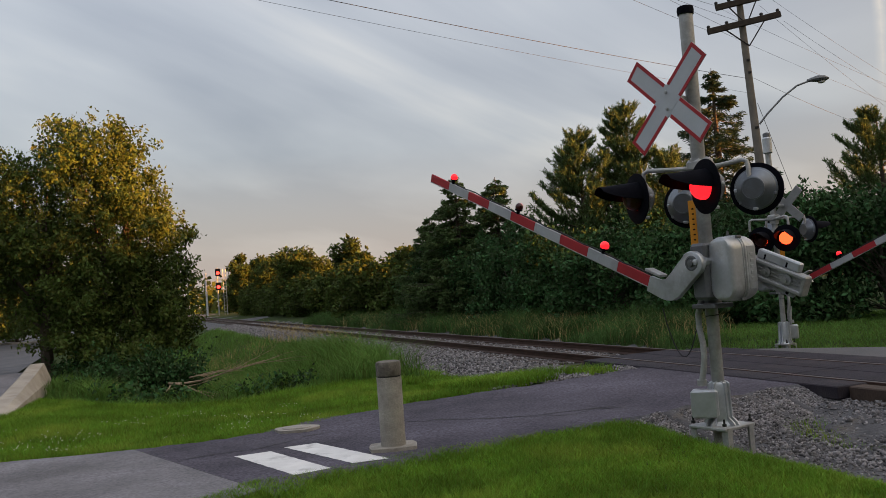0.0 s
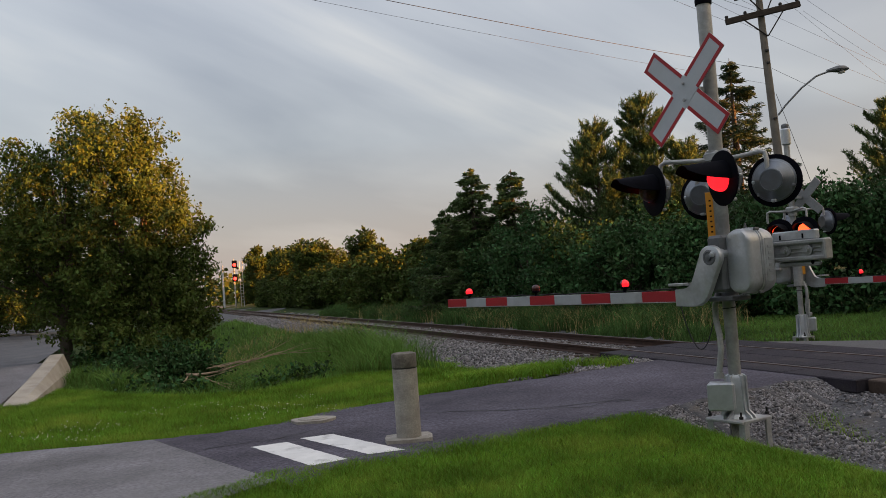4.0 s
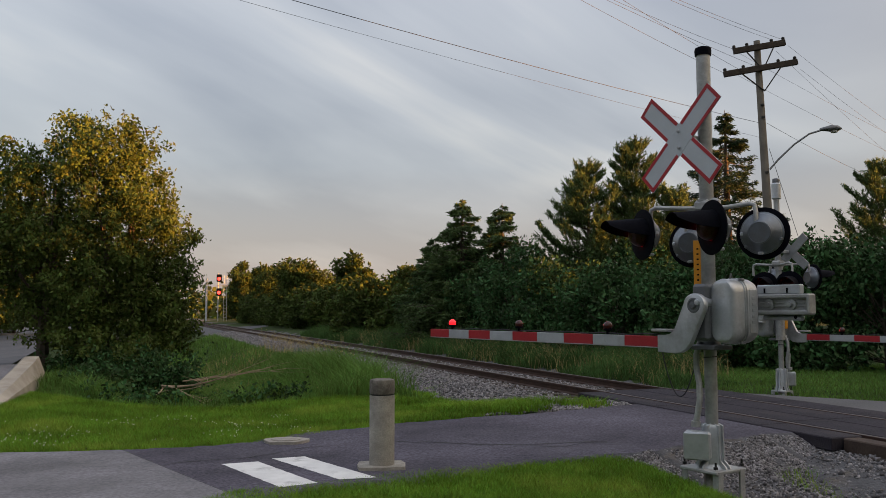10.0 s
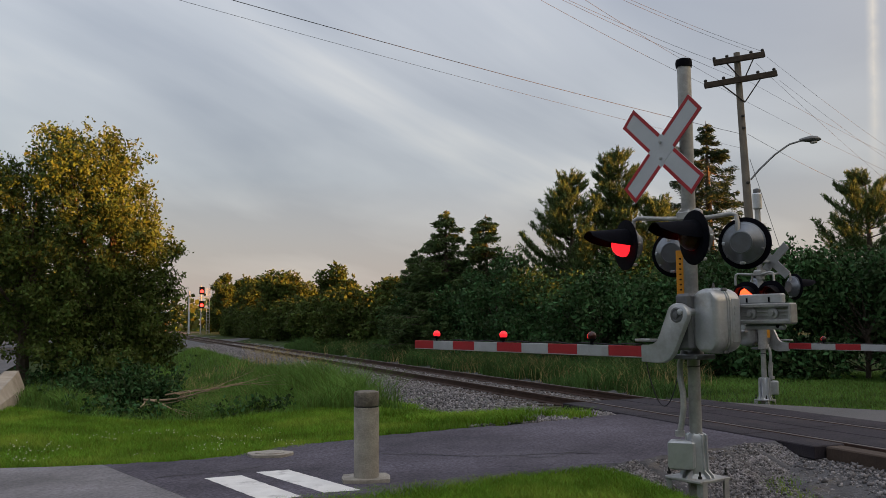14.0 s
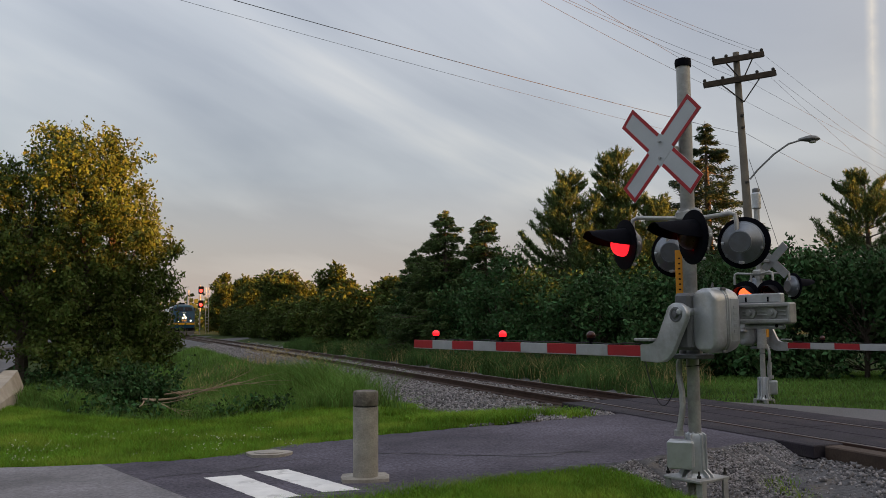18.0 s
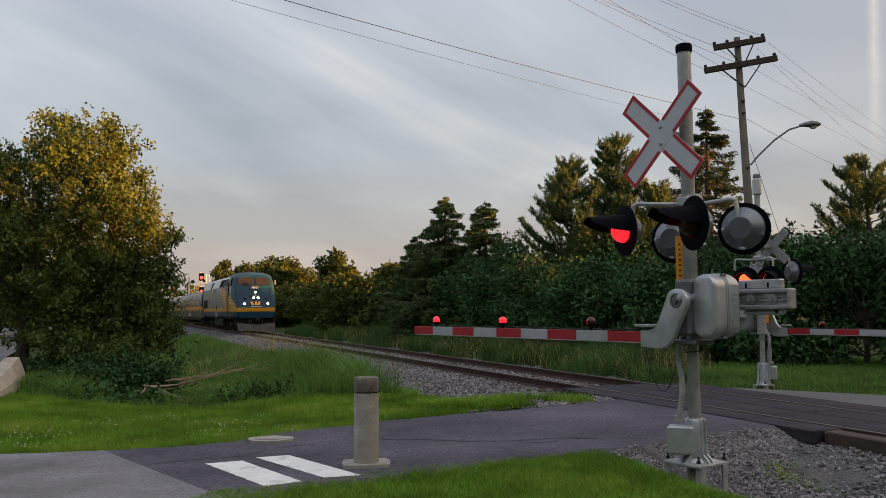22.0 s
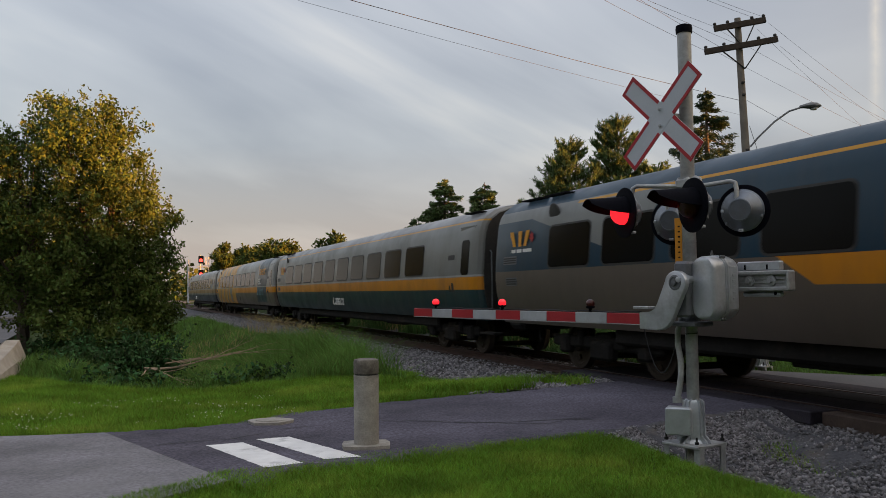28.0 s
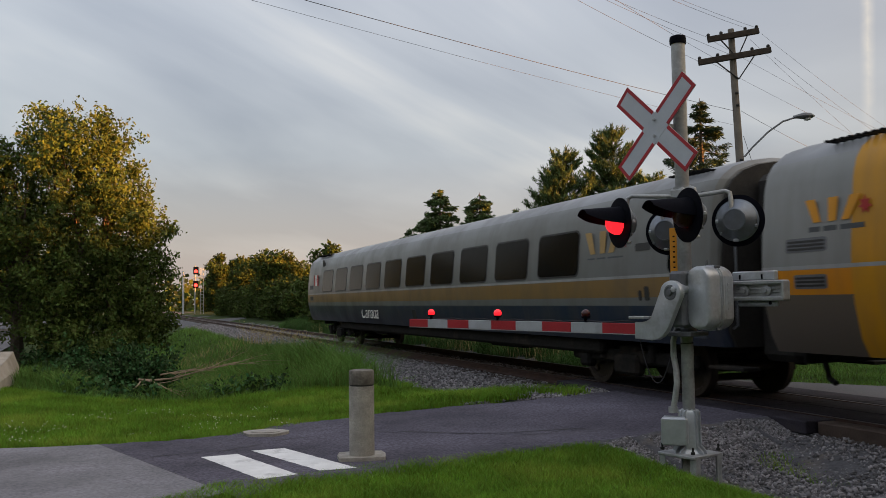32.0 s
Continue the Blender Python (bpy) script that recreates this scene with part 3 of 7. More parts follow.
def ball_rows(base, phase, early=0.0):
    """A lamp ball with one glowing half: turned forwards while its lamp burns, away while it is dark. phase 0: burns after even beats."""
    lit, rows, k = None, [], -2
    turn = []
    while True:
        t = BLINK_0 + BLINK * k
        if t > 32.6:
            break
        on = (k % 2 == phase)
        late = (0.05 if k < 18 else 0.09 if k < 28 else -0.055) if on else (0.02 if k < 16 else 0.035 if k == 18 else -0.1)
        turn.append((t + late - early, on))
        k += 1
    turn = sorted(turn)
    state = not turn[0][1]
    for t, on in turn:
        if t < 0.05:
            state = on
    ang = 0 if state else 180
    rows.append((0.0, ang))
    for t, on in turn:
        f = round(t * FPS) / FPS
        if f < 0.1 or f > 31.92:
            continue
        a0, a1 = (180, 360) if on else (0, 180)
        if (rows[-1][1] % 360) != a0 % 360:
            continue
        for i in range(4):
            rows.append((f + (i - 1.5) / FPS, a0 + (a1 - a0) * i / 3))
    rows.append((32.0, rows[-1][1]))
    return [(t, base @ pose(0, 0, 0, 0, 0, a)) for t, a in rows]


def lamp_ball(name, radius, parent, m, hot, phase, dome=False):
    """A lens ball: +Y half glows, -Y half is dark red glass."""
    pts, fs, mi = [], [], []
    rings, seg = 14, 24
    for i in range(rings + 1):
        p = math.pi * i / rings
        for k in range(seg):
            w = 2 * math.pi * k / seg
            pts.append((radius * math.sin(p) * math.cos(w), radius * math.sin(p) * math.sin(w), radius * math.cos(p)))
    for i in range(rings):
        for k in range(seg):
            fs.append((i * seg + k, i * seg + (k + 1) % seg, (i + 1) * seg + (k + 1) % seg, (i + 1) * seg + k))
            mi.append(1 if k < seg // 2 else 0)
    g = Geo()
    g.add(pts, fs)
    g.m = mi
    ob = g.part(name, [M["lens_off"], M["lens_hot"] if hot else M["lens_on"]], parent, "red flashing lamp lens", m=m)
    if phase is not None:
        KEYED.append((ob, ball_rows(m, phase, 0.05 if radius < 0.1 else 0.0)))
    return ob


def flasher(sig, at, turn, phase, hot=False, toward=0):
    """A hooded lamp with a round black background; faces local +Y."""
    f = Matrix.Translation(at) @ pose(0, 0, 0, 0, 0, turn)
    flat = pose(0, 0, 0, -90, 0, 0)
    g = Geo().lathe([(0.126, 0.0), (0.262, 0.0), (0.272, 0.006), (0.272, 0.016), (0.255, 0.02), (0.126, 0.02), (0.126, 0.0)], 40, at=flat)
    bg = g.part("background_disc", M["black"], sig, "round black lamp background", m=f)
    # housing behind
    Geo().lathe([(0.218, -0.005), (0.222, -0.03), (0.205, -0.04), (0.2, -0.05), (0.118, -0.125), (0.118, -0.137), (0.106, -0.14), (0.104, -0.132), (0.02, -0.13)], 36, at=flat).part(
        "lamp_housing", M["lamp_grey"], bg, "dull grey cast housing", angle=18)
    for a in (100, 220, 340):
        Geo().box((0.205 * math.cos(radians(a)), -0.045, 0.205 * math.sin(radians(a))), (0.035, 0.03, 0.035), 0.008).part("clip", M["galv_dark"], bg)
    Geo().box((-0.195, -0.055, 0), (0.035, 0.035, 0.035), 0.008).part("hinge", M["alu"], bg)
    Geo().box((0.0, -0.09, -0.21), (0.05, 0.05, 0.03), 0.008).part("latch", M["alu"], bg)
    # hood: a half tube, longer above
    rings = []
    for i in range(9):
        s = i / 8
        y = 0.015 + 0.43 * s
        ring_o, ring_i = [], []
        span = radians(96 - 18 * s - 26 * s ** 4)
        for k in range(15):
            a = -span + 2 * span * k / 14
            r = 0.178 - 0.022 * s
            zz = math.cos(a) * r - 0.015 * s
            ring_o.append((math.sin(a) * r, y, zz))
            ring_i.append((math.sin(a) * (r - 0.006), y, zz - 0.003))
        rings.append(ring_o + ring_i[::-1])
    Geo().loft(rings).part("hood", M["black"], bg, "long black visor hood")
    lamp_ball("lens", 0.13, bg, Matrix.Translation((0, 0.035, 0)) @ pose(0, 0, 0, 0, 0, toward), hot, phase)
    return bg


def build_signal(m, height, drop, mech_drop, label, arm_len, gate, hot, face, pole_r=0.073, foot=1.0):
    sig = thing("crossing_signal", m, label, "crossing signal", "railway crossing signals")
    # mast
    Geo().lathe([(pole_r * 0.88, 0.1 if hot else 0.4), (pole_r * 0.88, 1.62 - mech_drop), (pole_r, 1.64 - mech_drop), (pole_r, height - 0.02), (pole_r * 0.6, height)], 28).part("mast", M["galv"], sig, "galvanised grey steel mast")
    Geo().lathe([(pole_r + 0.012, height - 0.07), (pole_r + 0.016, height - 0.02), (pole_r + 0.01, height + 0.012), (pole_r * 0.5, height + 0.03)], 28).part("mast_cap", M["galv_dark"] if hot else M["black"], sig, "dark weathered cap")
    if hot:
        Geo().lathe([(pole_r, height - 0.42), (pole_r + 0.035, height - 0.4), (pole_r + 0.035, height - 0.1), (pole_r + 0.01, height - 0.07)], 24).part("mast_top", M["alu"], sig, "wider pale collar at the top of the mast")
    # crossbuck
    top = height - (0.15 if hot else 0.0)
    xs = 0.72 if hot else 1.0     # size of the sign
    xz = top - (1.26 if hot else 0.975) - drop * 0.25
    xb_at = Matrix.Translation((0.17, 0.2, xz))
    Geo().box((0, 0, 0), (0.12, 0.2, 0.06), 0.01).part("crossbuck_bracket", M["galv"], sig, m=Matrix.Translation((0.08, 0.08, xz)))
    for i, ang in enumerate((47, -47)):
        w, h = 0.124 * xs, 0.645 * xs
        b = Geo().box((0, 0, 0), (2 * w, 0.008, 2 * h), 0.003).part("crossbuck_blade", M["white"], sig, "silver-white reflective blade edged in red", m=xb_at @ Matrix.Translation((0, 0.002 * i, 0)) @ pose(0, 0, 0, 0, ang, 0))
        Geo().box((0, -0.006, 0), (2 * w - 0.002, 0.003, 2 * h - 0.002), 0.001).part("blade_back", M["sign_back"], b, "dull grey metal back")
        for x in (-w + 0.02, w - 0.02):
            for z in (-1, 1):
                Geo().box((x, 0.005, z * (w + h + 0.01) / 2), (0.04, 0.003, h - w - 0.012), 0.001).part("red_edge", M["red"], b)
        for z in (-h + 0.02, h - 0.02):
            Geo().box((0, 0.005, z), (2 * w - 0.082, 0.003, 0.04), 0.001).part("red_edge", M["red"], b)
    for x, z in ((0, 0.09), (0, -0.09)):
        Geo().lathe([(0.018, 0), (0.018, 0.012), (0.006, 0.016)], 10, at=pose(0, 0, 0, -90, 0, 0)).part("bolt", M["galv"], sig, m=xb_at @ Matrix.Translation((x, 0.018, z)))
    # lamps on two pipe arms
    zl = 2.82 - drop
    Geo().lathe([(pole_r + 0.03, zl + 0.16), (pole_r + 0.03, zl + 0.36)], 24).part("crossarm_clamp", M["galv"], sig)
    Geo().box((0, 0, zl + 0.29), (0.2, 0.22, 0.13), 0.03).part("crossarm_junction", M["galv"], sig, "grey cast junction for the lamp arms")
    for y, s in ((0.36, 1), (-0.2, -1)):
        for x in (-0.46, 0.46):
            Geo().tube([(0, 0.0, zl + 0.27), (x * 0.35, y * 0.55, zl + 0.27), (x * 0.85, y * 0.98, zl + 0.29), (x * 0.97, y * 1.0, zl + 0.27), (x, y, zl + 0.2), (x, y, zl + 0.05)], 0.024, 10).part("lamp_arm", M["galv"], sig, "grey pipe arm")
    flasher(sig, (0.46, 0.47, zl), -19.5, 0, hot, 0 if hot else 30)
    flasher(sig, (-0.46, 0.47, zl), -19.5, 1, hot, 0 if hot else 30)
    flasher(sig, (0.46, -0.3, zl - (0.16 if hot else 0.06)), 180 + 21.4, 1, hot)
    flasher(sig, (-0.06, -0.38, zl - 0.16) if hot else (-0.46, -0.3, zl - 0.02), 180 + 21.4, 0, hot)
    # yellow strip with unreadable marks
    strip = Geo().box((0, 0, 0), (0.115, 0.006, 0.9), 0.002).part("marker_strip", M["yellow"], sig, "yellow strip with small black marks",
                      m=Matrix.Translation((0.07, 0.055, 2.3 - mech_drop)) @ pose(0, 0, 0, 0, 0, 35))
    for i in range(13):
        Geo().box((0.015, 0.004, 0.36 - i * 0.055), (0.022, 0.002, 0.016), 0.0005).part("mark", M["black"], strip)
    # gate mechanism
    zm = 2.0 - mech_drop
    def case_ring(y, k, r):
        out = []
        w, h = 0.15 - k, 0.325 - k
        r = min(r, w - 0.01)
        for qx, qz, a0 in ((1, 1, 0), (-1, 1, 90), (-1, -1, 180), (1, -1, 270)):
            for i in range(8):
                a = radians(a0 + 90 * i / 7)
                out.append((qx * (w - r) + r * math.cos(a), y, qz * (h - r) + r * math.sin(a)))
        return out
    # two cast halves with a flanged joint; the lid is domed
    mech = Geo().loft([case_ring(0.225, 0.05, 0.07), case_ring(0.22, 0.03, 0.08), case_ring(0.205, 0.012, 0.12), case_ring(0.17, 0.0, 0.138), case_ring(0.035, 0.0, 0.138)]).part(
        "gate_mechanism", M["alu"], sig, "cast aluminium gate mechanism case", m=Matrix.Translation((-0.36, 0.03, zm)))
    Geo().loft([case_ring(0.024, -0.004, 0.138), case_ring(-0.12, 0.0, 0.138), case_ring(-0.175, 0.018, 0.12), case_ring(-0.205, 0.05, 0.09), case_ring(-0.215, 0.09, 0.05)]).part("case_body", M["alu"], mech)
    Geo().loft([case_ring(0.036, 0.012, 0.125), case_ring(0.022, 0.012, 0.125)]).part("joint", M["dark"], mech, "dark gasket joint")
    for y in (0.045, 0.012):
        Geo().loft([case_ring(y + 0.008, -0.002, 0.138), case_ring(y + 0.006, -0.01, 0.145), case_ring(y - 0.006, -0.01, 0.145), case_ring(y - 0.008, -0.002, 0.138)]).part("case_flange", M["alu"], mech)
    Geo().box((-0.152, -0.075, 0.0), (0.01, 0.12, 0.44), 0.004).part("cover_plate", M["alu"], mech)
    for i in range(5):
        Geo().box((-0.158, -0.075, 0.13 - i * 0.06), (0.008, 0.05, 0.03), 0.002).part("raised_mark", M["alu"], mech)
    for x, z in ((-0.1, 0.3), (0.1, 0.3), (-0.1, -0.33), (0.1, -0.33)):
        Geo().box((x, 0.03, z + 0.015), (0.03, 0.07, 0.03), 0.006).part("case_bolt", M["galv_dark"], mech)
    Geo().tube([(0.02, 0.02, 0.32), (0.02, 0.03, 0.37), (0.0, 0.06, 0.38), (0.0, 0.08, 0.33)], 0.008, 6).part("lifting_eye", M["galv_dark"], mech)
    Geo().box((-0.14, 0.22, zm - 0.01), (0.2, 0.2, 0.58), 0.03).part("mechanism_base", M["galv_dark"], sig, "dark grey steel mounting base")
    Geo().box((-0.1, 0.1, zm - 0.37), (0.3, 0.3, 0.05), 0.01).part("mounting_bracket", M["galv_dark"], sig)
    Geo().lathe([(pole_r + 0.035, zm - 0.38), (pole_r + 0.035, zm + 0.2)], 20).part("mast_clamp", M["galv"], sig)
    # arm on its pivot
    piv = Matrix.Translation((-0.2, 0.35, zm + 0.09))
    arm = Geo().lathe([(0.055, -0.7), (0.055, 0.04), (0.03, 0.055), (0.03, 0.08), (0.012, 0.085)], 20, at=pose(0, 0, 0, -90, 0, 0)).part("gate_arm", M["alu"], sig, "red and white striped gate arm with small red lamps", m=piv)
    az = -0.41
    # cranked bracket on each side
    ox, oz, rr = 0.05, -0.03, 0.135
    prof = [(ox + rr * math.cos(radians(a)), oz + rr * 0.9 * math.sin(radians(a))) for a in range(205, -5, -15)]
    prof = prof + [(ox + 0.25, -0.25), (ox + 0.285, -0.305), (ox + 0.34, -0.335), (ox + 0.4, -0.345), (ox + 0.5, -0.348), (ox + 0.5, az - 0.105), (ox + 0.28, az - 0.115), (ox + 0.19, az - 0.105), (ox + 0.12, az - 0.07), (ox + 0.06, az - 0.01), (ox + 0.01, az + 0.08)]
    cx, cz = sum(p[0] for p in prof) / len(prof), sum(p[1] for p in prof) / len(prof)
    rings = []
    for y, k in ((0.005, 1.0), (0.05, 1.0), (0.06, 0.985), (0.064, 0.95)):
        rings.append([(cx + (x - cx) * k, y, cz + (z - cz) * k) for x, z in prof])
    Geo().loft(rings).part("arm_bracket", M["alu"], arm, "cranked cast bracket")
    Geo().lathe([(0.078, 0.058), (0.078, 0.07), (0.06, 0.074), (0.055, 0.068), (0.034, 0.068), (0.03, 0.09), (0.01, 0.094)], 20, at=Matrix.Translation((ox, 0, oz)) @ pose(0, 0, 0, -90, 0, 0)).part("pivot_cap", M["galv_dark"], arm, "bolted pivot cap")
    Geo().box((0.5, 0.03, az + 0.12), (0.22, 0.12, 0.03), 0.006).part("bracket_plate", M["galv"], arm)
    # counterweights
    cw = Geo()
    for z in (0.058, -0.105):
        cw.box((-0.37, -0.66, z), (0.84, 0.12, 0.046), 0.012)
    cw.box((-0.775, -0.66, -0.023), (0.036, 0.12, 0.2), 0.012)
    cw.box((-0.36, -0.66, -0.023), (0.8, 0.03, 0.14), 0.006)
    for z in (-0.005, -0.041):
        cw.box((-0.47, -0.636, z), (0.5, 0.014, 0.009), 0.002)
    cw.part("counterweight_frame", M["galv"], arm, "galvanised counterweight frame")
    w1 = Geo().box((-0.42, -0.68, 0.128), (0.5, 0.08, 0.098), 0.012).part("counterweight", M["alu"], arm)
    for x in (-0.53, -0.27):
        Geo().box((x, -0.638, 0.118), (0.018, 0.01, 0.05), 0.002).part("slot", M["black"], w1, "dark bolt slot")
    w2 = Geo().box((-0.45, -0.68, -0.156), (0.47, 0.06, 0.055), 0.02).part("counterweight", M["alu"], arm)
    Geo().lathe([(0.018, 0), (0.018, 0.006)], 12, at=Matrix.Translation((-0.61, -0.652, -0.15)) @ pose(0, 0, 0, -90, 0, 0)).part("slot", M["black"], w2, "dark bolt hole")
    for x in (-0.33, -0.58):
        Geo().lathe([(0.055, 0), (0.055, 0.02), (0.025, 0.022), (0.025, 0.05)], 16, at=pose(0, 0, 0, -90, 0, 0)).part("weight_bolt", M["galv"], arm, m=Matrix.Translation((x, -0.64, -0.023)))
    # striped board
    n, x0 = 9, 0.54
    w = (arm_len - x0) / n
    for i in range(n):
        Geo().box((x0 + w * (i + 0.5), 0.03, az), (w - 0.002, 0.03, 0.115), 0.004).part("stripe", M["red"] if i % 2 == 0 else M["board_white"], arm, "red stripe" if i % 2 == 0 else "white stripe")
    Geo().box(((x0 + arm_len) / 2, 0.03, az - 0.062), (arm_len - x0, 0.034, 0.01), 0.002).part("arm_trim", M["galv"], arm)
    path3 = [(x0, 0.03, az + 0.075)] + [(x0 + (arm_len - x0) * k / 20, 0.03, az + 0.072 + 0.01 * math.sin(k * 2.2)) for k in range(1, 19)]
    Geo().tube(path3, 0.008, 6).part("arm_cable", M["cable"], arm, "black lamp cable")
    for x, ph in ((arm_len - 0.59, None), (2.96, 0), (1.32, 1)):
        x = x if x < arm_len else arm_len * 0.5
        Geo().tube([(x, 0.03, az + 0.06), (x, 0.03, az + 0.11)], 0.02, 8).part("lamp_stem", M["black"], arm)
        Geo().lathe([(0.03, -0.055), (0.05, -0.045), (0.05, -0.028)], 16).part("lamp_base", M["black"], arm, m=Matrix.Translation((x, 0.03, az + 0.155)))
        b = Matrix.Translation((x, 0.03, az + 0.155)) @ pose(0, 0, 0, 0, 0, face)
        lamp_ball("arm_lamp", 0.052, arm, b, False, ph)
    KEYED.append((arm, [(t, piv @ pose(0, 0, 0, 0, -a, 0)) for t, a in gate]))
    # base: box, flange and legs
    Geo().box((0, 0, 0), (0.27, 0.17, 0.29), 0.025).part("junction_box", M["alu"], sig, "grey cast junction box with a bolted lid", m=Matrix.Translation((0.05, 0.17, 0.62)) @ pose(0, 0, 0, 0, 0, 35))
    Geo().box((0, 0.09, 0), (0.25, 0.016, 0.27), 0.01).part("box_lid", M["alu"], sig, m=Matrix.Translation((0.05, 0.17, 0.62)) @ pose(0, 0, 0, 0, 0, 35))
    flare = [(0.22, 0.385), (0.205, 0.4), (0.165, 0.43), (0.15, 0.53), (0.14, 0.8), (0.12, 0.83)]
    g = Geo()
    g.lathe([(r * 0.72 * (0.5 + 0.5 * foot), z) for r, z in flare], 8, at=pose(0, 0, 0, 0, 0, 22.5))
    g.part("mast_base", M["alu"], sig, "flared cast mast base", angle=25)
    for a in (0, 90, 180, 270):
        for d in (-0.03, 0.03):
            Geo().slab([(0.06, 0.392), (0.2 * foot ** 0.5, 0.392), (0.19 * foot ** 0.5, 0.42), (0.125, 0.47), (0.115, 0.82), (0.06, 0.84)], -0.008, 0.008, at=pose(0, 0, 0, 0, 0, a) @ Matrix.Translation((0, d, 0)) @ pose(0, 0, 0, 90, 0, 0)).part("base_rib", M["alu"], sig)
    Geo().box((0, 0, 0.375), (0.47 * foot, 0.47 * foot, 0.03), 0.006).part("flange", M["galv"], sig)
    for x in (-0.2 * foot, 0.2 * foot):
        for y in (-0.2 * foot, 0.2 * foot):
            g = Geo()
            g.box((x, y, 0.165), (0.075, 0.012, 0.45), 0.003)
            g.box((x + (0.032 if x < 0 else -0.032) * -1, y * 0.83, 0.165), (0.012, 0.07, 0.45), 0.003)
            g.part("leg", M["galv"], sig, "angle-iron leg")
            Geo().lathe([(0.022, 0.41), (0.022, 0.435), (0.011, 0.438), (0.011, 0.48)], 8).part("anchor_bolt", M["dark"], sig, m=Matrix.Translation((x, y, 0)))
    Geo().lathe([(0.08, -0.06), (0.08, 0.39)], 14).part("cable_duct", M["concrete"], sig)
    Geo().tube([(0.02, 0.12, zm - 0.3), (0.08, 0.12, zm - 0.45), (0.1, 0.1, zm - 0.6), (0.06, 0.11, zm - 0.75), (0.04, 0.13, zm - 0.9), (0.06, 0.14, zm - 1.05), (0.09, 0.14, 0.84)], 0.032, 10).part("conduit", M["galv"], sig, "flexible grey conduit")
    Geo().lathe([(0.05, 0.8), (0.05, 0.86)], 12).part("conduit_collar", M["galv"], sig, m=Matrix.Translation((0.09, 0.14, 0)))
    Geo().tube([(0.085, 0, zm - 0.48), (0.0, 0.088, zm - 0.48), (-0.085, 0, zm - 0.47), (0, -0.085, zm - 0.47), (0.085, 0, zm - 0.48)], 0.006, 6).part("cable_tie", M["cable"], sig)
    if hot:
        # this one's footing is sunk deeper
        for o in sig.children:
            if o.name.split(".")[0] in ("junction_box", "box_lid", "mast_base", "base_rib", "flange", "leg", "anchor_bolt", "cable_duct", "conduit_collar"):
                o.matrix_basis = Matrix.Translation((0, 0, -0.3)) @ o.matrix_basis
    return sig


GATE_NEAR = [(0, 22.7), (0.5, 18.2), (1.0, 12.6), (1.5, 9.0), (2.0, 4.5), (2.5, 2.0), (3.0, 0.6), (3.5, 0.0), (32, 0.0)]
GATE_FAR = [(0, 22.0), (0.5, 17.8), (1.0, 12.6), (1.5, 9.0), (2.0, 4.5), (2.5, 2.0), (3.0, 0.6), (3.5, 0.0), (32, 0.0)]
signal = build_signal(pose(2.62, 8.9, -0.25, 0, 0, 123.8), 4.81, 0.0, 0.0,
                      "tall galvanised crossing signal with striped gate arm, standing in gravel", 5.13, GATE_NEAR, False, 40)
signal_far = build_signal(pose(6.6, 17.5, 0.04, 0, 0, 303.8), 4.45, 0.42, 0.5,
                          "galvanised crossing signal with a striped gate arm beside the lawn", 5.17, GATE_FAR, True, -144, 0.058, 0.62)
# slack cable loop under the gate
Geo().tube([(0.08 + 0.5 * k / 16, 0.1, 1.62 - 0.53 * math.sin(math.pi * k / 16) ** 0.8) for k in range(17)], 0.006, 6).part("slack_cable", M["cable"], signal, "thin slack black cable")

# ---- bollard, utility pole, wires, distant signal ----
def build_bollard():
    b = thing("bollard", Matrix.Translation((-0.88, 9.52, 0.0)), "weathered round concrete bollard standing in the asphalt path", "bollard")
    g = Geo()
    out = []
    for x, y in ((-0.3, -0.22), (0.0, -0.27), (0.29, -0.22), (0.31, 0.05), (0.27, 0.24), (-0.02, 0.28), (-0.29, 0.22), (-0.32, 0.0)):
        out.append((x, y))
    g.slab(out, 0.0, 0.05)
    g.part("footing", M["concrete"], b, "rough square concrete footing", m=pose(0, 0, 0, 0, 0, 8) @ Matrix.Diagonal((0.86, 0.86, 1, 1)))
    g = Geo().lathe([(0.138, 0.02), (0.14, 0.05), (0.141, 0.815)], 36)
    g.part("shaft", M["concrete"], b)
    Geo().lathe([(0.131, 0.81), (0.131, 0.835)], 36).part("groove", M["dark"], b)
    Geo().lathe([(0.137, 0.83), (0.142, 0.838), (0.142, 0.965), (0.135, 0.985), (0.11, 0.993)], 36).part("cap", M["concrete_dark"], b, "darker stained concrete cap")


build_bollard()


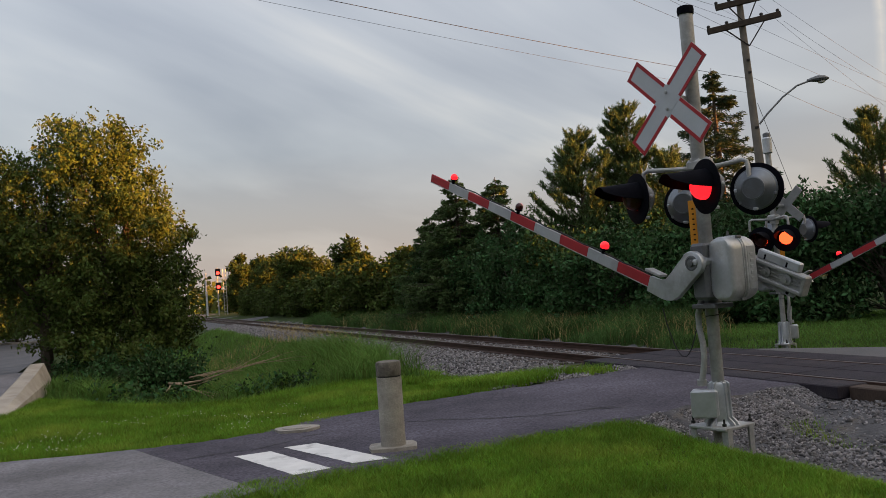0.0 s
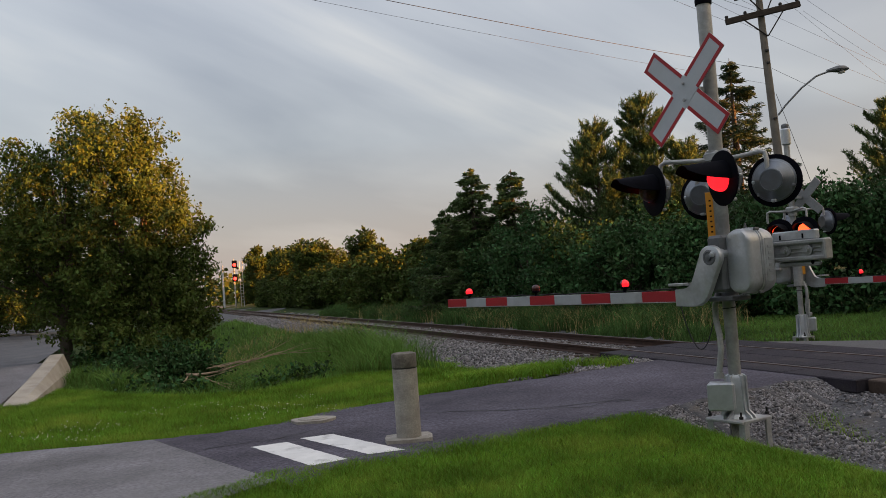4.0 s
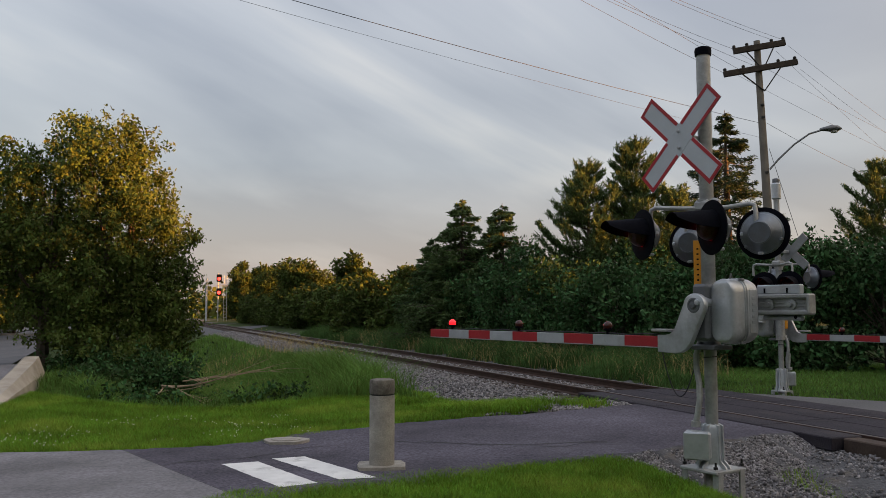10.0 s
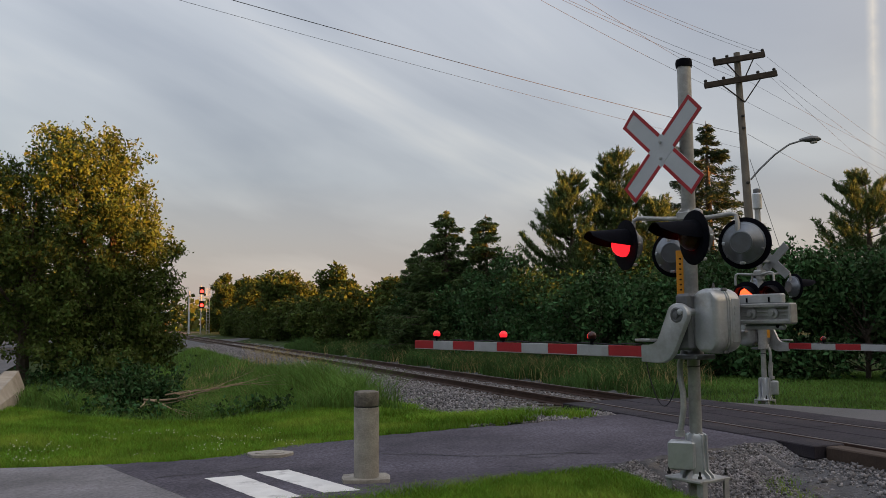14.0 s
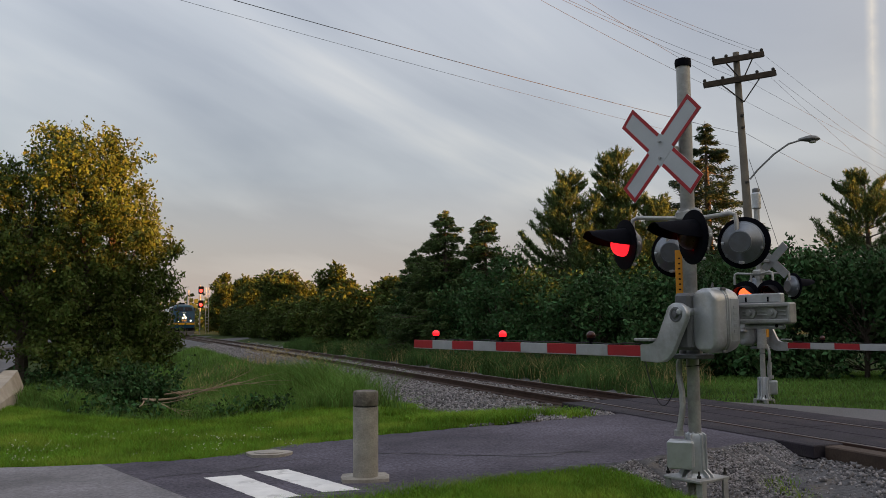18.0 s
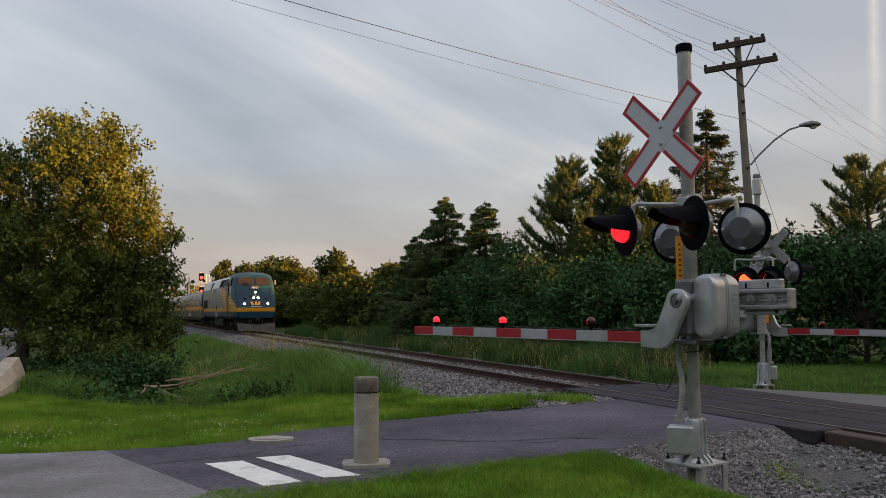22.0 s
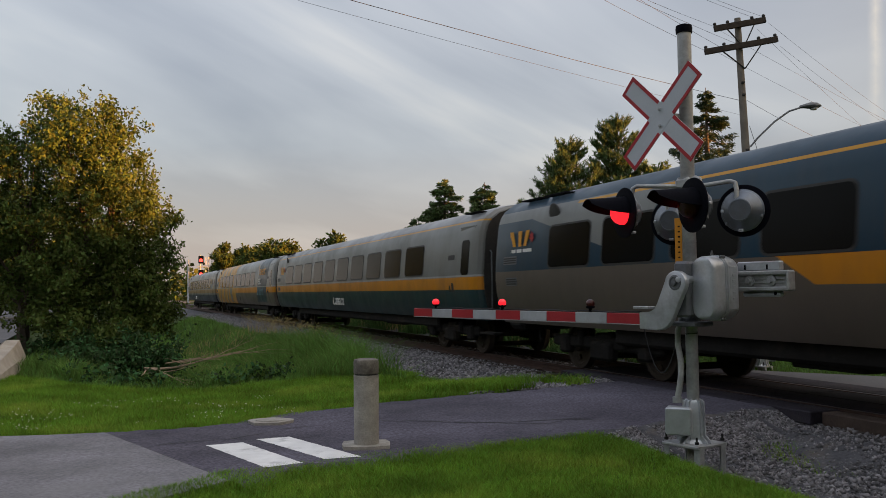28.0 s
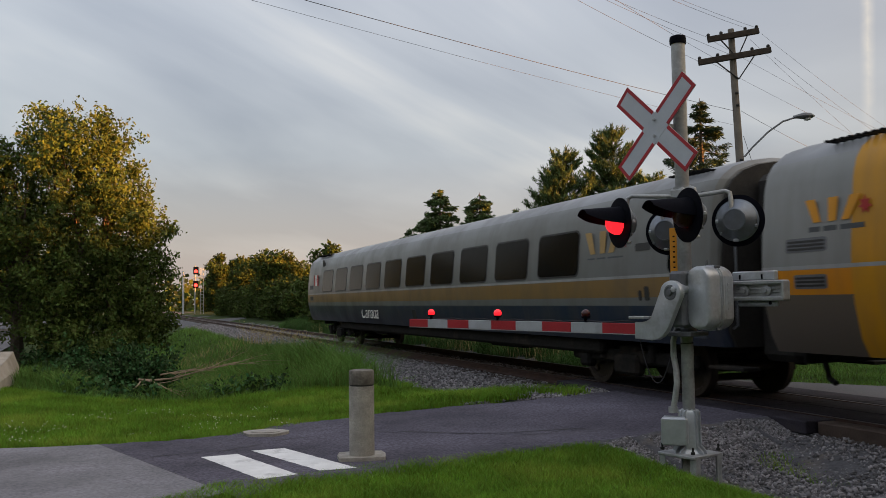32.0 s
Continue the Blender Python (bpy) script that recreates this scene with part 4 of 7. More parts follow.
def build_pole():
    base = Vector((10.07, 27.0, 0.1))
    p = thing("utility_pole", Matrix.Translation(base) @ pose(0, 0, 0, 0, -2.0, 0), "tall weathered wooden utility pole with two crossarms and a street lamp", "utility pole")
    Geo().tube([(0, 0, -0.2), (0, 0, 3), (0, 0, 7), (0, 0, 10.45)], [0.16, 0.145, 0.12, 0.1], 16).part("shaft", M["wood"], p, "grey weathered wooden shaft")
    # crossarms: turned towards the eye
    for z, half, rz in ((9.5, 1.22, -12), (10.2, 0.86, -12)):
        c = Geo().box((0, -0.17, 0), (2 * half, 0.12, 0.19), 0.012).part("crossarm", M["wood_dark"], p, "dark wooden crossarm", m=Matrix.Translation((0, 0, z)) @ pose(0, 0, 0, 0, -8.0, rz + 14))
        for s in (-1, 1):
            Geo().tube([(s * half * 0.55, -0.2, -0.06), (0, -0.12, -0.75)], 0.022, 6).part("brace", M["dark"], c)
        for x in (-0.95, -0.45, 0.5, 0.95):
            k = x * half
            Geo().lathe([(0.03, 0.06), (0.055, 0.08), (0.05, 0.12), (0.06, 0.15), (0.035, 0.19)], 10).part("insulator", M["dark"], c, "dark insulator", m=Matrix.Translation((k, -0.17, 0)))
    # street lamp on a bent arm
    a = Geo()
    a.tube([(0.12, -0.1, 6.2), (0.4, -0.1, 6.5), (0.95, -0.1, 6.98), (1.45, -0.1, 7.3), (1.9, -0.1, 7.42)], 0.03, 8)
    arm = a.part("lamp_arm", M["galv_dark"], p, "bent grey street lamp arm")
    h = []
    for x, w, t, zo in ((1.8, 0.05, 0.05, 0.03), (1.95, 0.1, 0.07, 0.05), (2.15, 0.15, 0.11, 0.06), (2.35, 0.14, 0.1, 0.05), (2.48, 0.06, 0.03, 0.04)):
        h.append([(x, -0.1 + w * math.cos(k * math.pi / 6), 7.39 + zo + t * math.sin(k * math.pi / 6)) for k in range(12)])
    Geo().loft(h).part("lamp_head", M["galv_dark"], arm, "grey cobra-head street lamp")
    Geo().lathe([(0.02, 0.0), (0.1, 0.02), (0.12, 0.07)], 14).part("lamp_glass", M["lamp_glass"], arm, m=Matrix.Translation((2.25, -0.1, 7.29)))
    for z in (6.1, 7.9, 8.3):
        Geo().box((0, -0.14, z), (0.1, 0.08, 0.07), 0.01).part("bracket", M["dark"], p)
    return p


M["wood_dark"] = material("dark_crossarm_wood", (0.05, 0.043, 0.038), 0.9, vary=0.3, scale=4, fine=30, bump=0.3, spec=0.1)
build_pole()


def wire(a, b, sag, r, label, n=28):
    a, b = Vector(a), Vector(b)
    pts = []
    for i in range(n + 1):
        s = i / n
        p = a.lerp(b, s)
        p.z -= sag * 4 * s * (1 - s)
        pts.append(p)
    g = Geo().tube(pts, r, 5)
    tagged(g.part("overhead_wire", M["cable"]), label, "wire", "overhead wires")


def wire_through(a, q, sag, r, label, far=2.2):
    """A sagging wire from a that passes q and runs on beyond it."""
    a, q = Vector(a), Vector(q)
    e = a + (q - a) * far
    k = 1 / far
    e.z = a.z + far * (q.z - a.z + 4 * sag * k * (1 - k))
    wire(a, e, sag, r, label)


def build_wires():
    wire_through((9.75, 27, 7.83), (-2.15, 16.3, 7.62), 0.3, 0.007, "black overhead cable strung from the utility pole")
    wire_through((9.73, 27, 7.36), (-3.25, 15.5, 7.4), 0.3, 0.0036, "thin overhead cable strung from the utility pole")
    wire_through((9.95, 27, 7.83), (18.28, 38.0, 7.98), 0.3, 0.006, "black overhead cable strung from the utility pole")
    for a, q in (((8.64, 27, 9.48), (2.35, 19.4, 9.4)), ((8.95, 27, 10.28), (3.2, 21.0, 10.05)), ((9.35, 27, 9.47), (3.4, 19.4, 9.4)), ((10.23, 27, 10.57), (4.7, 21.6, 10.3)), ((10.6, 27, 10.57), (4.9, 21.6, 10.3)), ((9.9, 27, 9.6), (3.0, 20.4, 9.8))):
        wire_through(a, q, 0.25, 0.0048, "thin power line running to the utility pole")
    for a, q in (((10.71, 27, 10.39), (19.25, 36, 9.29)), ((11.09, 27, 9.6), (19.23, 36, 8.75)), ((10.33, 27, 10.2), (19.2, 36, 7.76)), ((8.9, 27, 9.5), (19.21, 36, 8.18)), ((8.95, 27, 10.25), (19.22, 36, 8.95))):
        wire_through(a, q, 0.3, 0.0042, "thin power line running to the utility pole")
    wire((10.0, 27.0, 7.0), (11.6, 26.0, 0.1), 0.0, 0.008, "steel guy wire beside the utility pole", 2)


build_wires()


def build_distant_signal():
    s = thing("railway_signal", pose(-34.7, 121, 0.4, 0, 0, 10), "distant railway signal on a lattice mast with two red lamps", "railway signal")
    Geo().tube([(-0.35, 0, 0), (-0.35, 0, 6.9)], 0.09, 8).part("mast", M["galv"], s)
    lad = Geo()
    for x in (0.45, 0.85):
        lad.tube([(x, 0, 0), (x, 0, 6.6)], 0.05, 6)
    for i in range(14):
        lad.tube([(0.45, 0, 0.5 + i * 0.45), (0.85, 0, 0.5 + i * 0.45)], 0.03, 6)
    lad.part("ladder", M["galv"], s)
    Geo().box((0.1, 0, 5.2), (1.8, 0.5, 0.08), 0.02).part("platform", M["galv"], s)
    for z in (6.2, 4.2):
        h = Geo().box((-0.2, -0.25, z), (0.75, 0.2, 1.1), 0.1).part("signal_head", M["black"], s)
        Geo().lathe([(0.24, 0), (0.24, 0.06), (0.1, 0.1)], 16, at=pose(-0.2, -0.36, z - 0.1, 90, 0, 0)).part("lens", M["lens_sig"], h, "lit red lens")
    Geo().tube([(-2.1, 1, 0), (-2.1, 1, 6.2)], 0.14, 8).part("post", M["white"], s)


build_distant_signal()

# ---- plants ----
def leaf_quads(centres, size, rng, droop=0.0, stretch=2.0):
    """A folded diamond leaf at each centre, at random turns. Returns vertices and faces."""
    n = len(centres)
    a = rng.normal(size=(n, 3))
    a[:, 2] -= droop
    a /= np.linalg.norm(a, axis=1)[:, None]
    b = rng.normal(size=(n, 3))
    b -= (a * b).sum(1)[:, None] * a
    b /= np.linalg.norm(b, axis=1)[:, None]
    s = (size * rng.uniform(0.6, 1.3, n))[:, None]
    c = np.asarray(centres)
    v = np.stack([c - a * s * stretch / 2, c + b * s / 2, c + a * s * stretch / 2, c - b * s / 2], 1).reshape(-1, 3)
    f = np.arange(4 * n).reshape(n, 4)
    return v, f


def crown_points(blobs, per, rng, shell=0.55):
    """Leaf centres in a set of ellipsoid clumps, most of them near the skin."""
    out = []
    for c, r in blobs:
        n = max(8, int(per * (r[0] * r[1] * r[2]) ** (2 / 3)))
        d = rng.normal(size=(n, 3))
        d /= np.linalg.norm(d, axis=1)[:, None]
        rad = shell + (1 - shell) * rng.uniform(0, 1, n) ** 0.6
        rad *= rng.uniform(0.82, 1.22, n)
        out.append(np.asarray(c) + d * np.asarray(r) * rad[:, None])
    return np.concatenate(out)


def limbs(blobs, foot, rng, r0, n_main=6):
    g = Geo()
    top = max(b[0][2] for b in blobs)
    g.tube([(foot[0], foot[1], foot[2] - 0.2), (foot[0] + 0.1, foot[1], top * 0.35), (foot[0] - 0.05, foot[1] + 0.1, top * 0.75)], [r0, r0 * 0.7, r0 * 0.25], 9)
    for c, r in blobs[::max(1, len(blobs) // 26)]:
        s = Vector((foot[0], foot[1], max(foot[2] + 0.3, c[2] * rng.uniform(0.3, 0.55))))
        e = Vector(c)
        mid = s.lerp(e, 0.5) + Vector((rng.uniform(-.2, .2), rng.uniform(-.2, .2), 0.1))
        g.tube([s, mid, e], [r0 * 0.3, r0 * 0.18, r0 * 0.06], 5)
    return g


def broadleaf(name, m, blobs, per, size, mat, label, category, seed, r0=0.14, foot=(0, 0, 0), group="", sprigs=0, shell=0.5):
    rng = np.random.default_rng(seed)
    t = thing(name, m, label, category, group)
    limbs(blobs, foot, rng, r0).part("trunk", M["bark"], t, "dark forked trunk and limbs")
    pts = crown_points(blobs, per, rng, shell)
    if sprigs:
        extra = []
        for i in range(sprigs):
            c, r = blobs[rng.integers(len(blobs))]
            d = rng.normal(size=3)
            d[2] = abs(d[2])
            d /= np.linalg.norm(d)
            p0 = np.asarray(c) + d * np.asarray(r) * 0.9
            L = rng.uniform(0.25, 0.7)
            k = rng.integers(14, 26)
            extra.append(p0 + d * np.linspace(0, L, k)[:, None] + rng.normal(size=(k, 3)) * 0.07)
        pts = np.concatenate([pts] + extra)
    v, f = leaf_quads(pts, size, rng, 0.35)
    crown = new("crown", raw_mesh("crown", v, f, mat))
    crown.parent = t
    return t


def clump_blobs(rng, n, span, z0, z1, r, taper=0.0):
    """Random overlapping clumps within a box that narrows towards the top."""
    out = []
    for i in range(n):
        z = rng.uniform(z0, z1)
        k = 1 - taper * (z - z0) / max(0.01, z1 - z0)
        a = rng.uniform(0, 2 * math.pi)
        q = math.sqrt(rng.uniform(0.1, 1)) * k
        s = rng.uniform(0.7, 1.25) * r
        out.append(((span[0] * q * math.cos(a), span[1] * q * math.sin(a), z), (s, s, s * rng.uniform(0.75, 1.0))))
    return out


def needle_crown(pts, dirs, length, width, rng, mat, parent):
    c, a = np.concatenate(pts), np.concatenate(dirs)
    a /= np.linalg.norm(a, axis=1)[:, None]
    b = rng.normal(size=a.shape)
    b -= (a * b).sum(1)[:, None] * a
    b /= np.linalg.norm(b, axis=1)[:, None]
    h = rng.uniform(0.35, 0.7, len(c))[:, None] * length
    v = np.stack([c - a * h, c + b * width, c + a * h, c - b * width], 1).reshape(-1, 3)
    crown = new("crown", raw_mesh("crown", v, np.arange(len(v)).reshape(-1, 4), mat))
    crown.parent = parent


def spruce(name, m, height, width, seed, label, mat, dense=1.0, droop=0.25, group="", gap=0.5, needle=0.2, power=0.85, low=0.08):
    """Whorls of long limbs that hang and turn up at the tip, with short hanging twigs; sky shows between the whorls."""
    rng = np.random.default_rng(seed)
    t = thing(name, m, label, "tree", group)
    g = Geo().tube([(0, 0, -0.2), (0, 0, height * 0.5), (0, 0, height)], [width * 0.05 + 0.05, width * 0.035 + 0.02, 0.01], 8)
    pts, dirs = [], []
    z = height * low
    while z < height * 0.985:
        s = 1 - z / height
        for i in range(int(5 + 4 * s)):
            a = rng.uniform(0, 2 * math.pi)
            L = width * (s ** power) * rng.uniform(0.6, 1.15) + 0.12
            z0 = z + rng.uniform(-0.6, 0.6) * gap
            out = np.array([math.cos(a), math.sin(a), 0.0])
            side = np.array([-math.sin(a), math.cos(a), 0.0])
            sag = droop + 0.25 * s
            bend = lambda q: np.array([0, 0, z0]) + out * (L * q)[:, None] + np.array([0, 0, L]) * (-sag * q + 0.75 * sag * q ** 2.4)[:, None]
            k = bend(np.array([0, 0.35, 0.7, 1.0]))
            if L > 0.4:
                g.tube([tuple(p) for p in k], [0.032, 0.024, 0.014, 0.006], 4, caps=False)
            n = int(dense * (14 + 95 * L))
            q = rng.uniform(0.1, 1, n) ** 0.75
            w = rng.normal(size=n) * (0.05 + 0.15 * L * (1.05 - q))
            c = bend(q) + side * w[:, None] - np.array([0, 0, 1.0]) * (np.abs(rng.normal(size=n)) * (0.05 + 0.05 * L))[:, None] + rng.normal(size=(n, 3)) * 0.025
            pts.append(c)
            dirs.append(out * 0.7 + side * np.sign(w)[:, None] * 0.6 + rng.normal(size=(n, 3)) * 0.4 + [0, 0, -0.25])
        z += gap * (0.55 + 0.6 * s) * rng.uniform(0.8, 1.2)
    g.part("trunk", M["bark"], t)
    needle_crown(pts, dirs, needle, 0.03, rng, mat, t)
    return t


def pine(name, m, height, width, seed, label, mat, group="", dense=1.0):
    """Open crown: spaced whorls of limbs that sweep upwards, each with side shoots that end in upright brushes of needles."""
    rng = np.random.default_rng(seed)
    t = thing(name, m, label, "tree", group)
    g = Geo().tube([(0, 0, -0.2), (0.05, 0, height * 0.5), (0, 0, height * 0.97)], [width * 0.07 + 0.04, width * 0.05 + 0.02, 0.02], 8)
    pts, dirs = [], []

    def brush(c, d, size):
        n = int(24 * dense)
        q = rng.uniform(0, 1, n)
        pts.append(c + d * (size * q)[:, None] + rng.normal(size=(n, 3)) * 0.035)
        dirs.append(d + rng.normal(size=(n, 3)) * 0.55)

    z = height * 0.36
    while z < height * 0.97:
        s = 1 - z / height
        for i in range(rng.integers(4, 7)):
            a = rng.uniform(0, 2 * math.pi)
            L = width * min(1.0, 1.7 * s ** 0.85) * rng.uniform(0.6, 1.2) + 0.15
            out = np.array([math.cos(a), math.sin(a), 0.0])
            side = np.array([-math.sin(a), math.cos(a), 0.0])
            bend = lambda q: np.array([0, 0, z]) + out * L * q + np.array([0, 0, L * (0.1 * q + 0.55 * q * q)])
            g.tube([tuple(bend(q)) for q in (0, 0.35, 0.7, 1)], [0.035, 0.025, 0.016, 0.008], 4, caps=False)
            for q in np.linspace(0.35, 1.0, max(2, int(2 + 3.2 * L))):
                for k in (-1, 0, 1):
                    d = out * 0.5 + side * k * rng.uniform(0.3, 0.8) + np.array([0, 0, rng.uniform(0.6, 1.2)])
                    d /= np.linalg.norm(d)
                    c = bend(q) + side * k * rng.uniform(0.05, 0.3) * (1.1 - 0.5 * q)
                    brush(c, d, rng.uniform(0.26, 0.5))
        z += rng.uniform(0.34, 0.5)
    brush(np.array([0, 0, height * 0.94]), np.array([0, 0, 1.0]), 0.5)
    g.part("trunk", M["bark"], t)
    needle_crown(pts, dirs, 0.26, 0.019, rng, mat, t)
    return t


def build_left_tree():
    """A many-stemmed tree: boughs end in lobes, each a bunch of leafy shoots that point outwards and up."""
    rng = np.random.default_rng(11)
    base = np.array([-10.35, 23.6, -0.25])
    t = thing("tree", pose(*base), "bushy green tree with its top lit golden by low sun", "tree")
    # lobes: across, up, radius
    lobes = [(-0.4, 6.75, 0.6), (0.85, 6.6, 0.55), (-1.85, 6.0, 0.65), (0.15, 6.0, 0.85), (-1.0, 5.4, 1.0), (0.95, 5.4, 0.65), (-2.5, 4.9, 0.75), (0.4, 4.7, 1.1), (1.35, 4.5, 0.65), (2.05, 4.1, 0.4), (-1.4, 4.2, 1.2), (-2.9, 3.9, 0.95),
             (0.0, 3.6, 1.4), (1.45, 3.4, 0.8), (1.85, 2.7, 0.6), (-1.7, 3.0, 1.2), (-3.2, 3.0, 0.9), (0.6, 2.4, 1.2), (1.7, 2.0, 0.8), (-0.5, 2.1, 1.2), (2.1, 1.5, 0.5), (1.2, 1.2, 0.9), (0.1, 1.1, 1.0), (1.8, 0.9, 0.6)]
    wood, pts = Geo(), []
    stems = [(-1.25, -0.3, 0.2), (-0.5, 0.3, 0.13), (0.4, -0.2, 0.15), (0.9, 0.4, 0.11)]
    for x, y, r in stems:
        wood.tube([(x, y, -0.2), (x * 1.05, y, 1.5), (x * 0.9 + 0.1, y * 1.4, 3.4), (x * 1.2, y, 5.6)], [r, r * 0.8, r * 0.55, r * 0.15], 8)
    for x, z, r in lobes:
        for side in (-1, 1):
            c = np.array([x, side * rng.uniform(0.25, 0.9) * (1.9 - 0.12 * z), z + 0.12])
            st = min(stems, key=lambda q: abs(q[0] - x))
            a0 = Vector((st[0], st[1], max(0.5, z * 0.55)))
            wood.tube([a0, a0.lerp(Vector(c), 0.5) + Vector((0, 0, 0.15)), Vector(c)], [0.05, 0.032, 0.012], 5)
            for i in range(int(8 + 23 * r * r)):
                d = rng.normal(size=3) * [1, 1, 0.9] + [0.25 * x, 0.2 * side, 0.25]
                d /= np.linalg.norm(d)
                p0 = c + d * r * rng.uniform(0.25, 0.95)
                L = rng.uniform(0.3, 0.75) * (0.6 + 0.4 * r)
                d = d + np.array([0, 0, 0.45])
                n = int(rng.integers(48, 92))
                q = rng.uniform(0, 1, n)
                pts.append(p0 + d * (L * q)[:, None] + np.array([0, 0, -0.16]) * (q * q)[:, None] + rng.normal(size=(n, 3)) * (0.15 - 0.07 * q)[:, None])
    pts = np.concatenate(pts)
    pts = pts[~((pts[:, 0] < -1.15) & (pts[:, 2] < 2.0 + 0.35 * np.sin(pts[:, 0] * 5)))]
    wood.part("trunk", M["bark"], t, "several dark stems and limbs")
    v, f = leaf_quads(pts, 0.064, rng, 0.45, 2.0)
    crown = new("crown", raw_mesh("crown", v, f, M["leaf"]))
    crown.parent = t
    # low dark scrub at its foot
    for i, (x, y, w, h) in enumerate(((-10.1, 22.2, 0.8, 1.0), (-9.2, 21.9, 0.9, 1.0), (-8.1, 21.6, 0.9, 0.95), (-7.3, 21.3, 0.6, 0.8), (-8.8, 20.3, 0.7, 0.7))):
        b = clump_blobs(np.random.default_rng(80 + i), 14, (w, w * 0.7), 0.0, h - 0.2, 0.32, 0.3)
        broadleaf("shrub", pose(x, y, -0.25), b, 1100, 0.06, M["leaf2"], "low dark scrub at the foot of the tree", "shrub", 90 + i, 0.03, group="scrub under the tree", sprigs=40)
    # darker thicket beyond it
    for i, (x, y, w, h) in enumerate(((-24.5, 50, 3.6, 7.6), (-30, 56, 3.8, 8.0), (-36, 60, 4.5, 9.0), (-44, 66, 4.5, 9.0))):
        b = clump_blobs(np.random.default_rng(60 + i), 40, (w, w * 0.8), 0.6, h - 0.8, 0.9, 0.45)
        broadleaf("tree", pose(x, y, 0), b, 330, 0.16, M["leaf"], "dark green leafy tree beside the road", "tree", 70 + i, 0.12, sprigs=20)


build_left_tree()


def build_right_trees():
    g = "trees behind the railway"
    spruce("spruce", pose(12.75, 40, 0.1), 11.3, 5.3, 21, "tall dark spruce behind the utility pole", M["needle"], 1.0, 0.36, g, 0.48, 0.24)
    pine("pine", pose(5.5, 36, 0.1), 7.9, 1.75, 22, "pine with an open crown catching golden light", M["needle2"], g)
    pine("pine", pose(7.7, 36.5, 0.1), 9.1, 1.8, 23, "tall pine with a narrow open crown", M["needle2"], g)
    pine("pine", pose(9.0, 35.5, 0.1), 6.8, 1.5, 24, "pine half hidden behind the crossing signal", M["needle2"], g)
    pine("pine", pose(18.3, 36, 0.1), 8.1, 2.0, 25, "wide pine catching golden light beyond the road", M["needle2"], g, 1.0)
    spruce("spruce", pose(0.1, 40, 0), 7.1, 3.3, 26, "dark young spruce beside the railway", M["needle2"], 1.5, 0.16, g, 0.38, power=0.78)
    spruce("spruce", pose(2.05, 40.5, 0), 7.0, 3.3, 27, "dark young spruce beside the railway", M["needle2"], 1.5, 0.16, g, 0.38, power=0.78)
    spruce("spruce", pose(-1.3, 42, 0), 5.4, 3.1, 28, "short dark spruce beside the railway", M["needle2"], 1.5, 0.16, g, 0.38, power=0.78)
    # thicket along the far side of the track
    rng = np.random.default_rng(31)
    for i, (u, v, w, h) in enumerate(((7.0, 41, 2.4, 4.6), (7.4, 37, 2.4, 4.4), (7.0, 33, 2.6, 4.4), (7.6, 29, 2.4, 3.9), (7.4, 25.5, 2.3, 3.9), (8.4, 22.6, 2.2, 3.7), (9.4, 19.8, 2.2, 3.7), (10.6, 17.2, 2.2, 3.8),
                                      (12.2, 15.0, 2.3, 3.9), (14.2, 13.6, 2.4, 3.9), (16.6, 12.0, 2.5, 4.0), (19.4, 10.4, 2.7, 4.0), (9.8, 45, 2.8, 5.0), (10.2, 35, 2.6, 5.0), (11.2, 30, 2.6, 4.7))):
        b = clump_blobs(np.random.default_rng(100 + i), 40, (w, w * 0.85), 0.35, h - 0.6, 0.72, 0.35)
        p = uv(u, v, 0.05)
        broadleaf("shrub", pose(p.x, p.y, 0.05, 0, 0, i * 47), b, 850, 0.088, M["leaf2"], "dense dark green thicket beside the railway", "shrub", 200 + i, 0.08, group="thicket along the railway", sprigs=25, shell=0.3)


build_right_trees()


